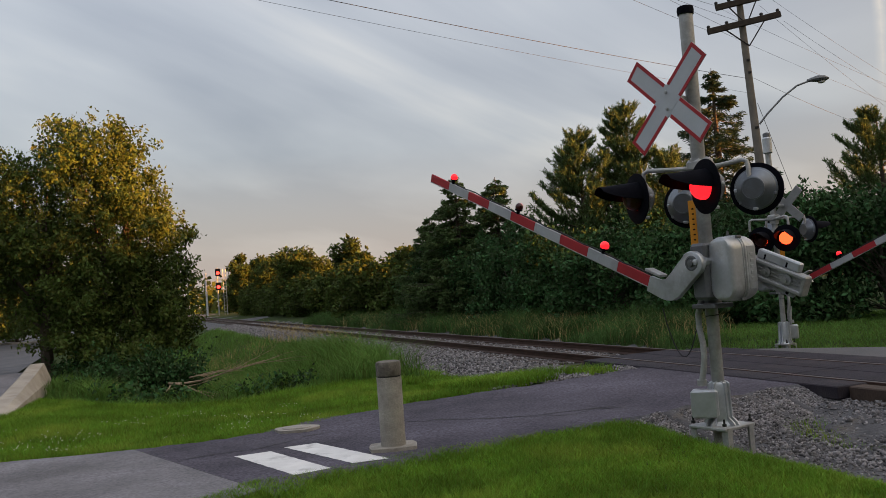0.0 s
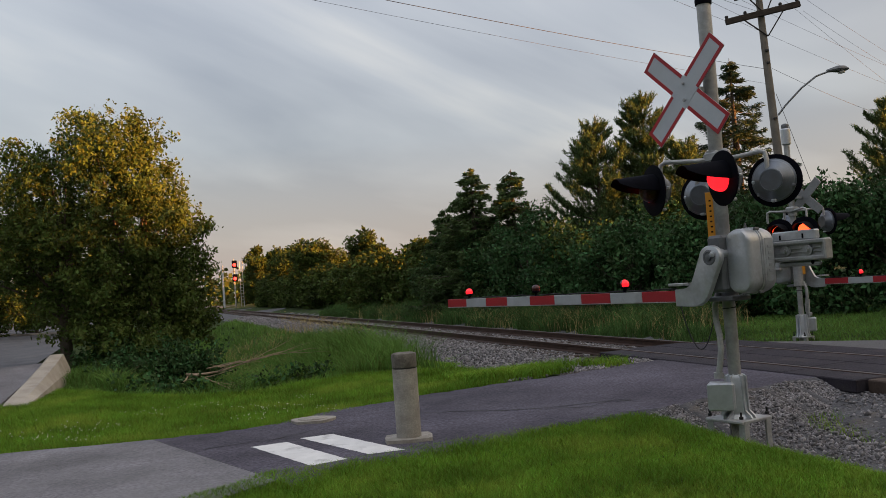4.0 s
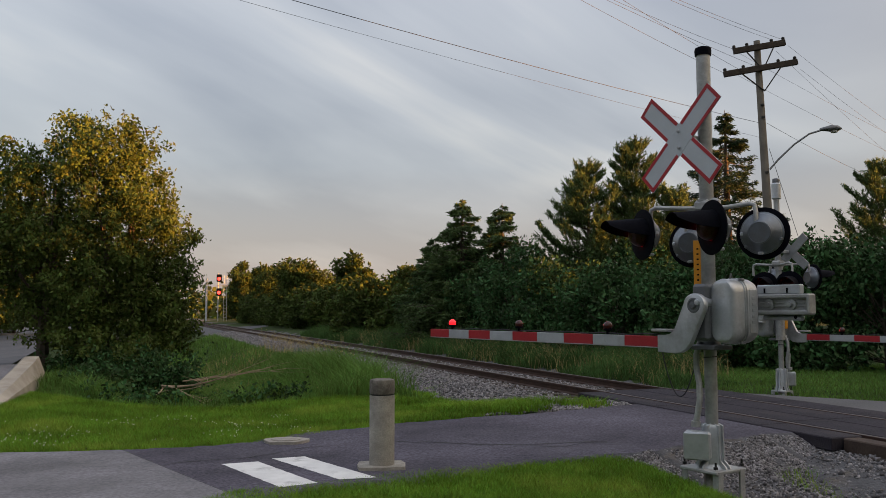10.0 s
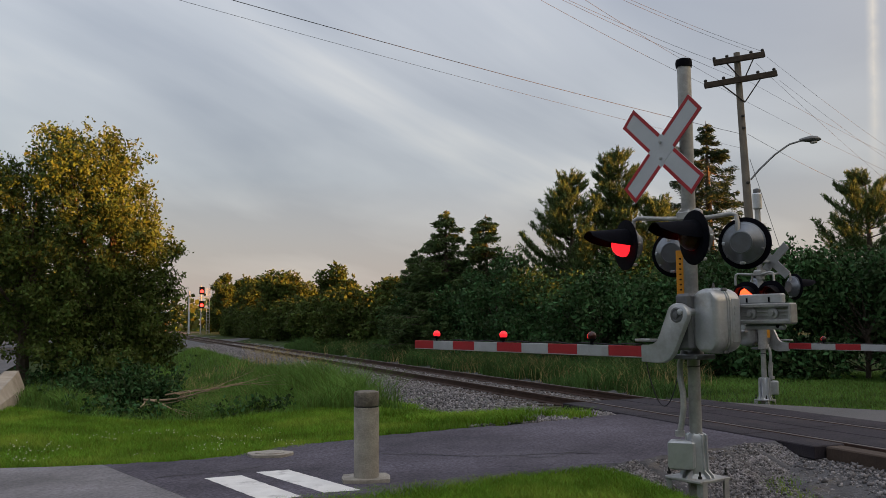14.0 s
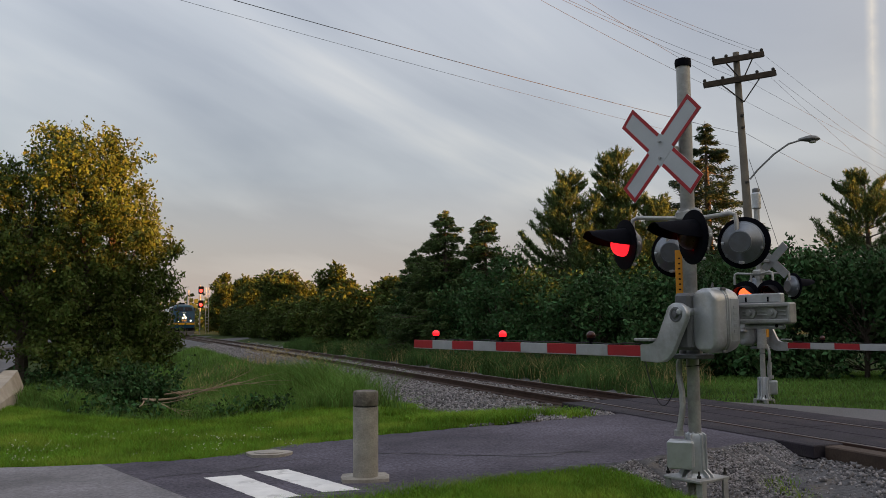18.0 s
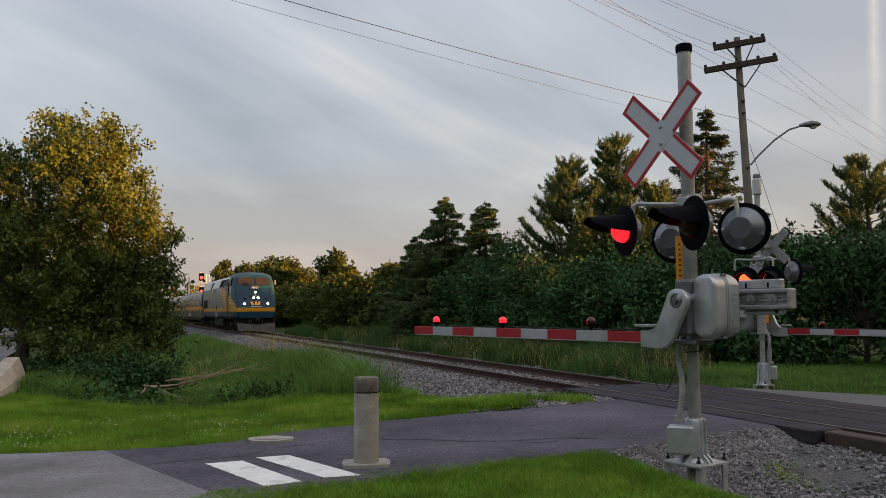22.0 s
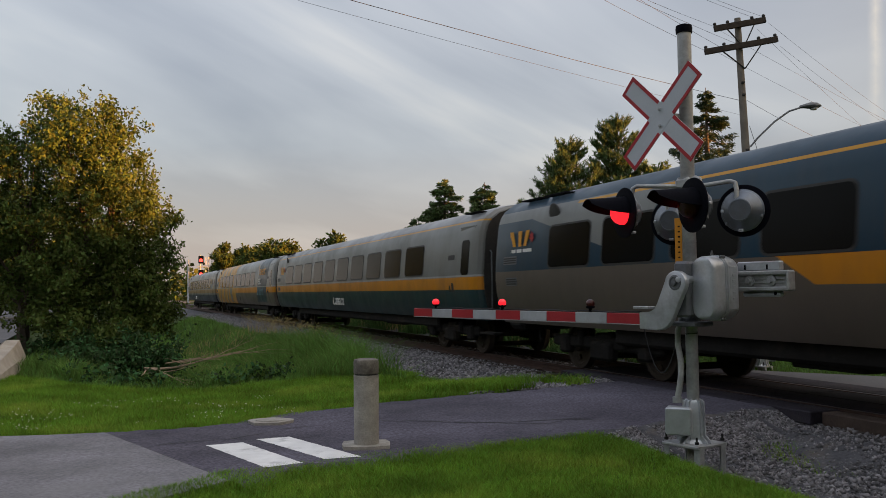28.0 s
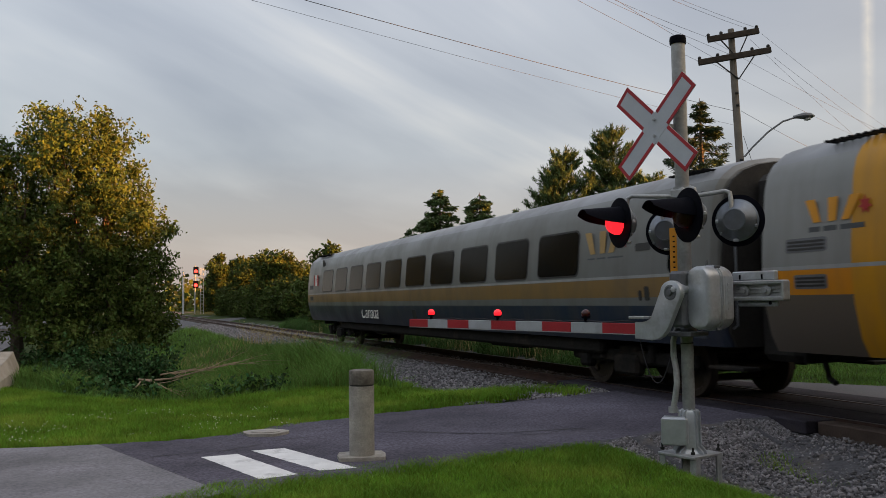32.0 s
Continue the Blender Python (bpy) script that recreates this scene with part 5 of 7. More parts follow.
def build_far_trees():
    kinds = []
    for i, (w, h, r) in enumerate(((2.6, 7.5, 1.2), (3.2, 6.2, 1.3), (2.4, 8.4, 1.1), (3.4, 5.2, 1.3))):
        b = clump_blobs(np.random.default_rng(300 + i), 34, (w, w), 0.8, h - 0.9, r, 0.5)
        kinds.append((b, i))
    rng = random.Random(8)
    made = []
    spots = []
    for v, u, k in ((48, 8.5, 1), (53, 7.5, 3), (58, 9.5, 3), (63, 8.0, 3), (68, 9.0, 3), (74, 10.5, 1), (80, 8.5, 3), (87, 10, 1), (95, 9, 0), (104, 10.5, 3), (113, 9.5, 1), (124, 11, 0), (136, 10, 1), (150, 12, 2), (165, 12, 0),
                    (60, 13, 3), (70, 13, 3), (90, 15, 0), (110, 17, 0), (130, 16, 2), (180, 13, 2), (200, 14, 0), (225, 16, 2), (77, 9, 3), (84, 9.5, 3), (92, 8.5, 3), (99, 9, 1), (98, 13, 0), (107, 9, 1), (116, 9.5, 3), (121, 9, 1), (131, 9.5, 3), (118, 10.5, 2), (128, 11.5, 2), (110, 11.5, 0), (142, 12, 2)):
        spots.append((u, v, k))
    for u, v, k in spots:
        p = uv(u + rng.uniform(-0.8, 0.8), v + rng.uniform(-1, 1))
        k2 = rng.uniform(0.78, 1.12)
        m = pose(p.x, p.y, 0.0, 0, 0, rng.uniform(0, 360)) @ Matrix.Diagonal((k2, k2, k2 * rng.uniform(0.85, 1.12), 1))
        ready = [o for o in made if o[1] == k]
        if ready:
            copy_thing(ready[0][0], m)
        else:
            b, i = kinds[k]
            t = broadleaf("tree", m, b, 330, 0.18, M["leaf3"], "distant green tree in the row along the railway", "tree", 400 + k, 0.14, group="trees along the railway", sprigs=20)
            made.append((t, k))
    for x, y, h, k in ((-37.6, 142, 10.6, 71), (-34.8, 144, 10.2, 72), (-36.2, 139, 8.2, 73), (-11.4, 85, 7.6, 74), (-9.9, 84, 6.2, 75), (-4.3, 65, 5.4, 76)):
        b = clump_blobs(np.random.default_rng(k), 26, (1.5, 1.5), 1.5, h - 0.7, 0.85, 0.35)
        broadleaf("tree", pose(x, y, 0), b, 330, 0.2, M["leaf3"], "tall distant tree catching golden light", "tree", 500 + k, 0.14, group="trees along the railway", sprigs=30)
    # a wall of trees that closes the view all round
    rng = np.random.default_rng(9)
    pts = []
    for i in range(330):
        a = rng.uniform(0, 2 * math.pi)
        deg = math.degrees(a)
        d = rng.uniform(230, 330)
        h = rng.uniform(6, 11)
        c = np.array([d * math.sin(a), d * math.cos(a), 0])
        n = 170
        q = rng.normal(size=(n, 3)) * [5.5, 5.5, h * 0.25] + c + [0, 0, h * 0.45]
        pts.append(q)
    v, f = leaf_quads(np.concatenate(pts), 1.5, rng, 0.2, 1.2)
    tagged(new("far_woods", raw_mesh("far_woods", v, f, M["leaf3"])), "distant woods round the place", "woods", kind="stuff")
    # out-of-view trees added at the side and behind to keep low sun off the ground
    pts = []
    for i in range(60):
        x = 46 + rng.uniform(-4, 4)
        y = -45 + i * 2.3
        # row heights are set by which places the sun should still reach
        h = rng.uniform(11.0, 12.0) if y < 9.6 else rng.uniform(4.8, 5.4) if y < 12.2 else rng.uniform(7.4, 8.4) if y < 17.6 else rng.uniform(14.0, 15.0) if y < 24 else rng.uniform(5.0, 7.0)
        n = 1500
        q = rng.normal(size=(n, 3)) * [1.8, 1.3, 0.15] + [x, y, 0]
        q[:, 2] += h * rng.uniform(0, 1, n) ** 0.75 - 0.15
        pts.append(q)
    # further added rows, behind and to the left, hold back low sky light
    for i in range(46):
        x, y = -52 + i * 2.1, -15 + rng.uniform(-3, 2) - 0.004 * (i - 22) ** 2
        h = rng.uniform(8.0, 11.0)
        pts.append(rng.normal(size=(600, 3)) * [1.6, 1.6, h * 0.26] + [x, y, h * 0.45])
    for i in range(34):
        x, y = -26 - i * 0.55 + rng.uniform(-1, 1), 2 + i * 2.0
        h = rng.uniform(8.0, 10.0)
        pts.append(rng.normal(size=(600, 3)) * [1.5, 1.5, h * 0.26] + [x - 3, y, h * 0.45])
    v, f = leaf_quads(np.concatenate(pts), 0.85, rng, 0.2, 1.3)
    tagged(new("sun_block_woods", raw_mesh("sun_block_woods", v, f, M["leaf3"])), "unseen rows of trees added to block low sun and sky light", "woods", kind="stuff")


build_far_trees()

# ---- train ----
CAR_L, LOCO_L = 25.9, 21.3
FRONT_26, SPEED = -1.2, 15.0


def front_v(t):
    return FRONT_26 - SPEED * (t - 26.0) + 0.7 * float(smooth(31.0, 32.0, t))


def train_pose(v):
    p = uv(0.7525, v, RAIL_Z)
    return pose(p.x, p.y, p.z, 0, 0, 21.6 - 90)


def train_rows(back):
    """A rigid piece of the train, so many metres behind its front, from start to end."""
    return [(t, train_pose(front_v(t) + back)) for t in (0.0, 8.0, 16.0, 24.0, 30.0, 31.0, 31.25, 31.5, 31.75, 32.0)]


def wheel_rows(at, r=0.46):
    rows = [(0.0, 0.0)]
    for k in range(int((32.0 - 20.5) * FPS) + 1):
        t = 20.5 + k / FPS
        rows.append((t, math.degrees((t - 20.5) * SPEED / r)))
    return [(t, Matrix.Translation(at) @ pose(0, 0, 0, 0, a % 360, 0)) for t, a in rows]


def painted(name, layers, base, rough=0.36, dirt=(0.1, 0.09, 0.075), grime=0.55, coat=0.25, metal=0.0):
    """Livery: flat fields of paint laid over one another, each (colour, mask of x and z), under streaky road grime."""
    mt = bpy.data.materials.new(name)
    mt.use_nodes = True
    nt = mt.node_tree
    b = nt.nodes["Principled BSDF"]
    tc = nt.nodes.new("ShaderNodeTexCoord")
    sep = nt.nodes.new("ShaderNodeSeparateXYZ")
    nt.links.new(tc.outputs["Object"], sep.inputs[0])
    x, z = sep.outputs[0], sep.outputs[2]
    col = nt.nodes.new("ShaderNodeRGB")
    col.outputs[0].default_value = (*base, 1)
    col = col.outputs[0]
    for color, mask in layers:
        col = node_mix(nt, mask(nt, x, z), col, color)
    mp = nt.nodes.new("ShaderNodeMapping")
    mp.inputs["Scale"].default_value = (1.6, 1.0, 0.25)
    nt.links.new(tc.outputs["Object"], mp.inputs[0])
    streak = node_step(nt, node_noise(nt, mp.outputs[0], 3.0, 5.0, 0.6), 0.42, 0.8)
    blot = node_step(nt, node_noise(nt, tc.outputs["Object"], 0.7, 4.0, 0.6), 0.4, 0.75)
    d = node_math(nt, "MULTIPLY", node_math(nt, "ADD", node_math(nt, "MULTIPLY", streak, 0.5), node_math(nt, "MULTIPLY", blot, 0.5)), grime)
    col = node_mix(nt, d, col, dirt)
    nt.links.new(col, b.inputs["Base Color"])
    nt.links.new(node_math(nt, "ADD", node_math(nt, "MULTIPLY", blot, 0.25), rough - 0.05), b.inputs["Roughness"])
    b.inputs["Coat Weight"].default_value = coat * 0.3
    b.inputs["Specular IOR Level"].default_value = 0.2
    b.inputs["Coat Roughness"].default_value = 0.15
    b.inputs["Metallic"].default_value = metal
    return mt


def band(z0, z1, x0=None, x1=None):
    """Mask: between two heights, and between two distances behind the front."""
    def mask(nt, x, z):
        m = node_math(nt, "MULTIPLY", node_math(nt, "GREATER_THAN", z, z0), node_math(nt, "LESS_THAN", z, z1))
        if x0 is not None:
            m = node_math(nt, "MULTIPLY", m, node_math(nt, "MULTIPLY", node_math(nt, "LESS_THAN", x, -x0), node_math(nt, "GREATER_THAN", x, -x1)))
        return m
    return mask


def slant(x0, x1, lean, z0=0.0, z1=9.0):
    """Mask: a field between x0 and x1 metres behind the front, with both its edges leaning."""
    def mask(nt, x, z):
        s = node_math(nt, "ADD", x, node_math(nt, "MULTIPLY", z, lean))
        m = node_math(nt, "MULTIPLY", node_math(nt, "LESS_THAN", s, -x0), node_math(nt, "GREATER_THAN", s, -x1))
        return node_math(nt, "MULTIPLY", m, node_math(nt, "MULTIPLY", node_math(nt, "GREATER_THAN", z, z0), node_math(nt, "LESS_THAN", z, z1)))
    return mask


GREY, TEAL, ORANGE, NAVY, YELLOW = (0.165, 0.174, 0.17), (0.003, 0.032, 0.06), (0.56, 0.22, 0.012), (0.018, 0.03, 0.06), (0.52, 0.25, 0.012)
PALE, BROWN = (0.32, 0.33, 0.33), (0.115, 0.095, 0.078)
ROOF = (0.24, 0.25, 0.26)
BAR_LEAN = -0.62

T = dict(
    glass=material("tinted_window", (0.006, 0.0065, 0.007), 0.14, vary=0.1, scale=1, bump=0, spec=0.05),
    screen=material("windscreen_glass", (0.022, 0.024, 0.028), 0.3, vary=0.15, scale=1, bump=0, spec=0.03),
    gasket=material("window_rubber", (0.02, 0.02, 0.02), 0.6, vary=0.2, bump=0),
    under=material("underframe_grime", (0.014, 0.013, 0.012), 0.9, vary=0.4, scale=2, fine=20, bump=0.3, dirt=(0.035, 0.028, 0.022), spec=0.2),
    wheel=material("wheel_steel", (0.06, 0.045, 0.035), 0.6, 0.4, vary=0.3, scale=4, fine=30),
    orange=material("orange_sign_paint", (0.68, 0.3, 0.02), 0.4, vary=0.06, scale=1, fine=20, bump=0),
    white=material("white_sign_paint", (0.7, 0.7, 0.68), 0.45, vary=0.06, scale=1, fine=20, bump=0),
    dark=material("dark_sign_paint", (0.06, 0.07, 0.08), 0.45, vary=0.06, scale=1, fine=20, bump=0),
    redp=material("red_sign_paint", (0.4, 0.02, 0.02), 0.45, vary=0.06, scale=1, fine=20, bump=0),
    vest=material("gangway_rubber", (0.022, 0.02, 0.018), 0.85, vary=0.3, scale=4, fine=20, bump=0.3),
    louvre=material("louvre_black", (0.008, 0.009, 0.01), 0.85, vary=0.2, scale=4, fine=20, bump=0, spec=0.1),
    car1=painted("car_paint_teal", [(TEAL, slant(-9, 22.6, -0.9, 1.98, 9)), (TEAL, slant(12.7, 60, 3.9, 1.98, 2.95)), (TEAL, band(3.17, 9)), (BROWN, band(0, 1.92)), (ORANGE, slant(-9, 14.3, 1.67, 1.56, 1.92)),
                                    (YELLOW, band(3.1, 3.15, 0, 22.5)), (TEAL, band(1.92, 2.0))], GREY, dirt=(0.06, 0.056, 0.05), grime=0.42),
    car2=painted("car_paint_grey", [(ROOF, band(3.2, 9)), ((0.01, 0.04, 0.05), band(0, 1.55)), (ORANGE, band(1.55, 1.85)), (PALE, band(1.855, 1.9)), (YELLOW, band(3.14, 3.18))], GREY, grime=0.62),
    car3=painted("car_paint_yellow_end", [(ROOF, band(3.2, 9)), (BROWN, band(0, 1.55)), (ORANGE, band(1.55, 1.85)), (TEAL, slant(3.68, 6.7, -0.45, 1.0, 3.4)),
                                          (YELLOW, slant(14.9, 24.4, 0.0)), (GREY, slant(23.5, 24.0, BAR_LEAN)), (GREY, slant(21.45, 21.95, BAR_LEAN)), (GREY, slant(19.4, 20.0, BAR_LEAN)), (GREY, slant(16.4, 17.1, 0.35, 0.9, 1.9)), (GREY, slant(17.0, 17.6, -0.3, 0.9, 1.9)),
                                          (ORANGE, band(1.55, 1.85, 24.6, 25.35)), (PALE, band(1.855, 1.9))], (0.235, 0.245, 0.24), grime=0.5),
    car4=painted("car_paint_navy", [(ROOF, band(3.2, 9)), (NAVY, band(0, 1.42)), ((0.23, 0.145, 0.055), band(1.55, 1.85)), (PALE, band(1.855, 1.9))], GREY, grime=0.72),
)


def lettering(text, size, mat, parent, m, name="lettering", label=""):
    cu = bpy.data.curves.new("lettering", "FONT")
    cu.body, cu.size, cu.extrude = text, size, 0.002
    cu.align_x = "CENTER"
    tmp = bpy.data.objects.new("lettering", cu)
    scene.collection.objects.link(tmp)
    bpy.context.view_layer.update()
    me = bpy.data.meshes.new_from_object(tmp.evaluated_get(bpy.context.evaluated_depsgraph_get()))
    bpy.data.objects.remove(tmp)
    me.materials.clear()
    me.materials.append(mat)
    ob = new(name, me)
    ob.parent = parent
    ob.matrix_basis = m
    return tagged(ob, label)


def on_side(x, z, y=-1.6):
    """Pose of something flat on the side that faces the eye: its x runs towards the front, its y upwards."""
    return pose(-x, y, z, 90, 0, 0)


def rounded(w, h, r, n=4):
    out = []
    for cx, cy, a0 in ((1, 1, 0), (-1, 1, 90), (-1, -1, 180), (1, -1, 270)):
        for i in range(n + 1):
            a = radians(a0 + 90 * i / n)
            out.append((cx * (w / 2 - r) + r * math.cos(a), cy * (h / 2 - r) + r * math.sin(a)))
    return out


def logo(parent, x, z, s, y, mark=None, word=None):
    """Company mark as plain shapes: three slanted bars and a leaf-like diamond, and a row of bars for the words."""
    for k, (dx, lean) in enumerate(((-0.62, -0.22), (-0.22, 0.0), (0.12, 0.22))):
        o = [(dx * s, 0.0), ((dx + 0.2) * s, 0.0), ((dx + 0.2 + lean + 0.08) * s, 0.5 * s), ((dx + lean + 0.02) * s, 0.5 * s)]
        Geo().slab(o, 0, 0.004).part("emblem_bar", mark or T["orange"], parent, "orange emblem shape", m=on_side(x, z, y))
    leaf = [(0.72 * s + 0.17 * s * r * math.sin(a), 0.26 * s + 0.2 * s * r * math.cos(a)) for a, r in [(2 * math.pi * i / 14, 1.0 if i % 2 == 0 else 0.5) for i in range(14)]]
    Geo().slab(leaf, 0, 0.004).part("leaf_emblem", T["redp"], parent, "small red leaf shape", m=on_side(x, z, y))
    px = -0.75 * s
    for w in (0.3, 0.34, 0.6):
        Geo().slab([(px, -0.2 * s), (px + w * s, -0.2 * s), (px + w * s, -0.09 * s), (px, -0.09 * s)], 0, 0.004).part("word_bar", word or T["dark"], parent, "row of small marks", m=on_side(x, z, y))
        px += (w + 0.1) * s


def bogie(car, x, r=0.46, base=2.6):
    g = Geo()
    for s in (-1, 1):
        g.box((-x, s * 1.05, 0.55), (base + 1.0, 0.14, 0.22), 0.04)
        g.box((-x, s * 1.08, 0.42), (0.7, 0.2, 0.34), 0.05)
        for e in (-base / 2, base / 2):
            g.box((-x + e, s * 1.08, 0.5), (0.34, 0.2, 0.36), 0.05)
            g.lathe([(0.09, 0), (0.09, 0.28)], 10, at=Matrix.Translation((-x + e * 0.55, s * 1.1, 0.5)))
    g.box((-x, 0, 0.62), (0.6, 2.2, 0.24), 0.04)
    g.part("bogie", T["under"], car, "grimy dark bogie frame")
    for e in (-base / 2, base / 2):
        at = (-x + e, 0, r)
        g = Geo()
        flat = pose(0, 0, 0, 90, 0, 0)
        g.lathe([(0.07, -0.8), (0.07, 0.8)], 10, at=flat)
        for s in (-1, 1):
            g.lathe([(0.1, s * 0.69), (r * 0.8, s * 0.70), (r + 0.02, s * 0.69), (r, s * 0.72), (r, s * 0.82), (r * 0.82, s * 0.83), (r * 0.75, s * 0.79), (0.14, s * 0.79), (0.12, s * 0.86), (0.02, s * 0.86)], 22, at=flat)
        for k in range(3):
            g.box((0.25 * math.cos(k * 2.1), 0.0, 0.25 * math.sin(k * 2.1)), (0.1, 1.64, 0.1), 0.01)
        w = g.part("wheelset", T["wheel"], car, "pair of steel wheels on an axle", m=Matrix.Translation(at))
        KEYED.append((w, wheel_rows(at, r)))


def car_ring(x, k=1.0, top=1.0):
    half = [(1.36, 0.84), (1.47, 1.05), (1.56, 1.45), (1.585, 1.75), (1.585, 2.0), (1.55, 2.45), (1.5, 2.9), (1.44, 3.1), (1.34, 3.24), (1.12, 3.4), (0.8, 3.5), (0.4, 3.56)]
    r = [(x, y * k, 0.84 + (z - 0.84) * top) for y, z in half]
    return r + [(x, -y, z) for _, y, z in r[::-1]]


def side_y(z):
    """Half width of a passenger car at a height over the rail."""
    pts = [(0.84, 1.36), (1.05, 1.47), (1.45, 1.56), (1.75, 1.585), (2.0, 1.585), (2.45, 1.55), (2.9, 1.5), (3.1, 1.44)]
    for (a, b), (c, d) in zip(pts, pts[1:]):
        if z <= c:
            return b + (d - b) * (z - a) / (c - a)
    return 1.44


def wall_patch(g, x0, x1, z0, z1, r, off, thick, side=-1):
    """A rounded rectangle laid on the curved side wall, with thickness."""
    w, h = x1 - x0, z1 - z0
    o = rounded(w, h, r, 3)
    cx, cz = -(x0 + x1) / 2, (z0 + z1) / 2
    a = [(cx + p, side * (side_y(cz + q) + off), cz + q) for p, q in o]
    b = [(cx + p, side * (side_y(cz + q) + off - thick), cz + q) for p, q in o]
    n = len(o)
    return g.add(a + b, [tuple(range(n)), tuple(range(n, 2 * n))[::-1]] + [(i, (i + 1) % n, n + (i + 1) % n, n + i) for i in range(n)])


def build_car(paint, label, windows, vents=True):
    L = CAR_L
    t = thing("railway_car", Matrix.Identity(4), label, "railway car", "passenger cars of the train")
    rings = [car_ring(-0.85, 0.93, 0.975), car_ring(-0.9, 0.985, 0.995), car_ring(-1.02)]
    rings += [car_ring(-x) for x in np.linspace(1.5, L - 1.5, 12)]
    rings += [car_ring(-L + 0.22), car_ring(-L + 0.1, 0.985, 0.995), car_ring(-L + 0.05, 0.93, 0.975)]
    body = Geo().loft(rings).part("body", paint, t, angle=22)
    # windows on both sides
    for side in (-1, 1):
        for a, b in windows:
            g = wall_patch(Geo(), a - 0.035, b + 0.035, 1.925, 2.765, 0.13, 0.006, 0.03, side)
            gk = g.part("window", T["gasket"], t, "dark tinted window in a rubber frame")
            wall_patch(Geo(), a, b, 1.96, 2.73, 0.11, 0.011, 0.02, side).part("pane", T["glass"], gk)
        # entrance door near the front
        d = wall_patch(Geo(), 1.15, 2.0, 0.95, 3.05, 0.06, 0.008, 0.03, side).part("door", paint, t, "narrow entrance door")
        wall_patch(Geo(), 1.36, 1.8, 1.9, 2.72, 0.1, 0.014, 0.02, side).part("door_window", T["glass"], d)
        wall_patch(Geo(), 1.1, 1.14, 0.95, 3.05, 0.015, 0.006, 0.02, side).part("door_gap", T["gasket"], t)
        wall_patch(Geo(), 2.01, 2.05, 0.95, 3.05, 0.015, 0.006, 0.02, side).part("door_gap", T["gasket"], t)
        for a, b, c, e in ((2.25, 2.65, 2.28, 2.4), (2.3, 2.42, 1.5, 1.72), (2.5, 2.58, 1.5, 1.66), (L * 0.5, L * 0.5 + 0.3, 1.05, 1.3)):
            wall_patch(Geo(), a, b, c, e, 0.03, 0.006, 0.02, side).part("hatch", T["gasket"], t, "small dark hatch")
        for c, w in ((2.06, 0.62), (1.62, 0.5)):
            h = wall_patch(Geo(), L - 1.15, L - 1.15 + w, c, c + 0.17, 0.03, 0.006, 0.02, side).part("vent", M["galv_dark"], t, "small louvred vent")
            for k in range(3):
                wall_patch(Geo(), L - 1.12, L - 1.18 + w, c + 0.025 + 0.045 * k, c + 0.05 + 0.045 * k, 0.005, 0.012, 0.01, side).part("slat", T["gasket"], h)
    # roof gear at the ends
    for x in ((L - 1.4, L - 2.4, 1.6) if vents else (1.6,)):
        for s in (-1, 1):
            g = Geo()
            for k in range(8):
                g.box((-x - 0.4 + k * 0.11, s * 1.2, 3.36), (0.05, 0.32, 0.03), 0.006, at=None)
            g.part("roof_grille", T["louvre"], t, "black louvred roof grille", m=pose(0, 0, 0.02 if s < 0 else 0.02, 0, 0, 0))
    for s in (-1, 1):
        Geo().lathe([(0.2, 0), (0.2, 0.02), (0.13, 0.03)], 20, at=pose(-L + 2.6, s * 1.47, 2.98, 98 if s < 0 else -98, 0, 0)).part("round_vent", T["gasket"], t)
    # gangways
    Geo().loft([car_ring(-0.83, 0.9, 0.97), car_ring(-0.79, 0.9, 0.97)]).part("end_wall", T["vest"], t, "dark grimy end wall")
    Geo().loft([car_ring(-L + 0.07, 0.9, 0.97), car_ring(-L + 0.03, 0.9, 0.97)]).part("end_wall", T["vest"], t, "dark grimy end wall")
    for y in (-1.28, 1.28):
        Geo().tube([(-0.78, y, 1.1), (-0.7, y, 1.15), (-0.7, y, 2.4), (-0.78, y, 2.45)], 0.016, 6).part("grab_iron", M["galv_dark"], t)
    for x, w in ((-0.42, 0.72), (-L + 0.02, 0.05)):
        Geo().box((x, 0, 1.95), (w, 1.7, 2.6), 0.1).part("gangway", T["vest"], t, "black rubber gangway")
    # underframe gear
    g = Geo()
    g.box((-L / 2, 0, 0.72), (L - 8.4, 2.5, 0.3), 0.05)
    g.part("underframe", T["under"], t)
    for x, w, h in ((8.2, 1.6, 0.34), (13.0, 2.2, 0.3), (17.2, 1.2, 0.36)):
        Geo().box((-x, -0.7, 0.86 - h / 2), (w, 0.9, h), 0.04).part("equipment_box", T["under"], t)
    bogie(t, 3.6)
    bogie(t, L - 3.6)
    for s in (-1, 1):
        Geo().box((-0.9, s * 1.2, 0.55), (0.7, 0.3, 0.05), 0.01).part("step", T["under"], t)
    Geo().tube([(-0.1, -0.4, 0.8), (0.05, -0.45, 0.45), (0.2, -0.5, 0.4)], 0.04, 6).part("hose", T["vest"], t)
    return t


def window_row(last, pitch, n):
    """Windows counted from the rear, each 1.46 m long."""
    return [(last - pitch * i, last - pitch * i + 1.46) for i in range(n)]


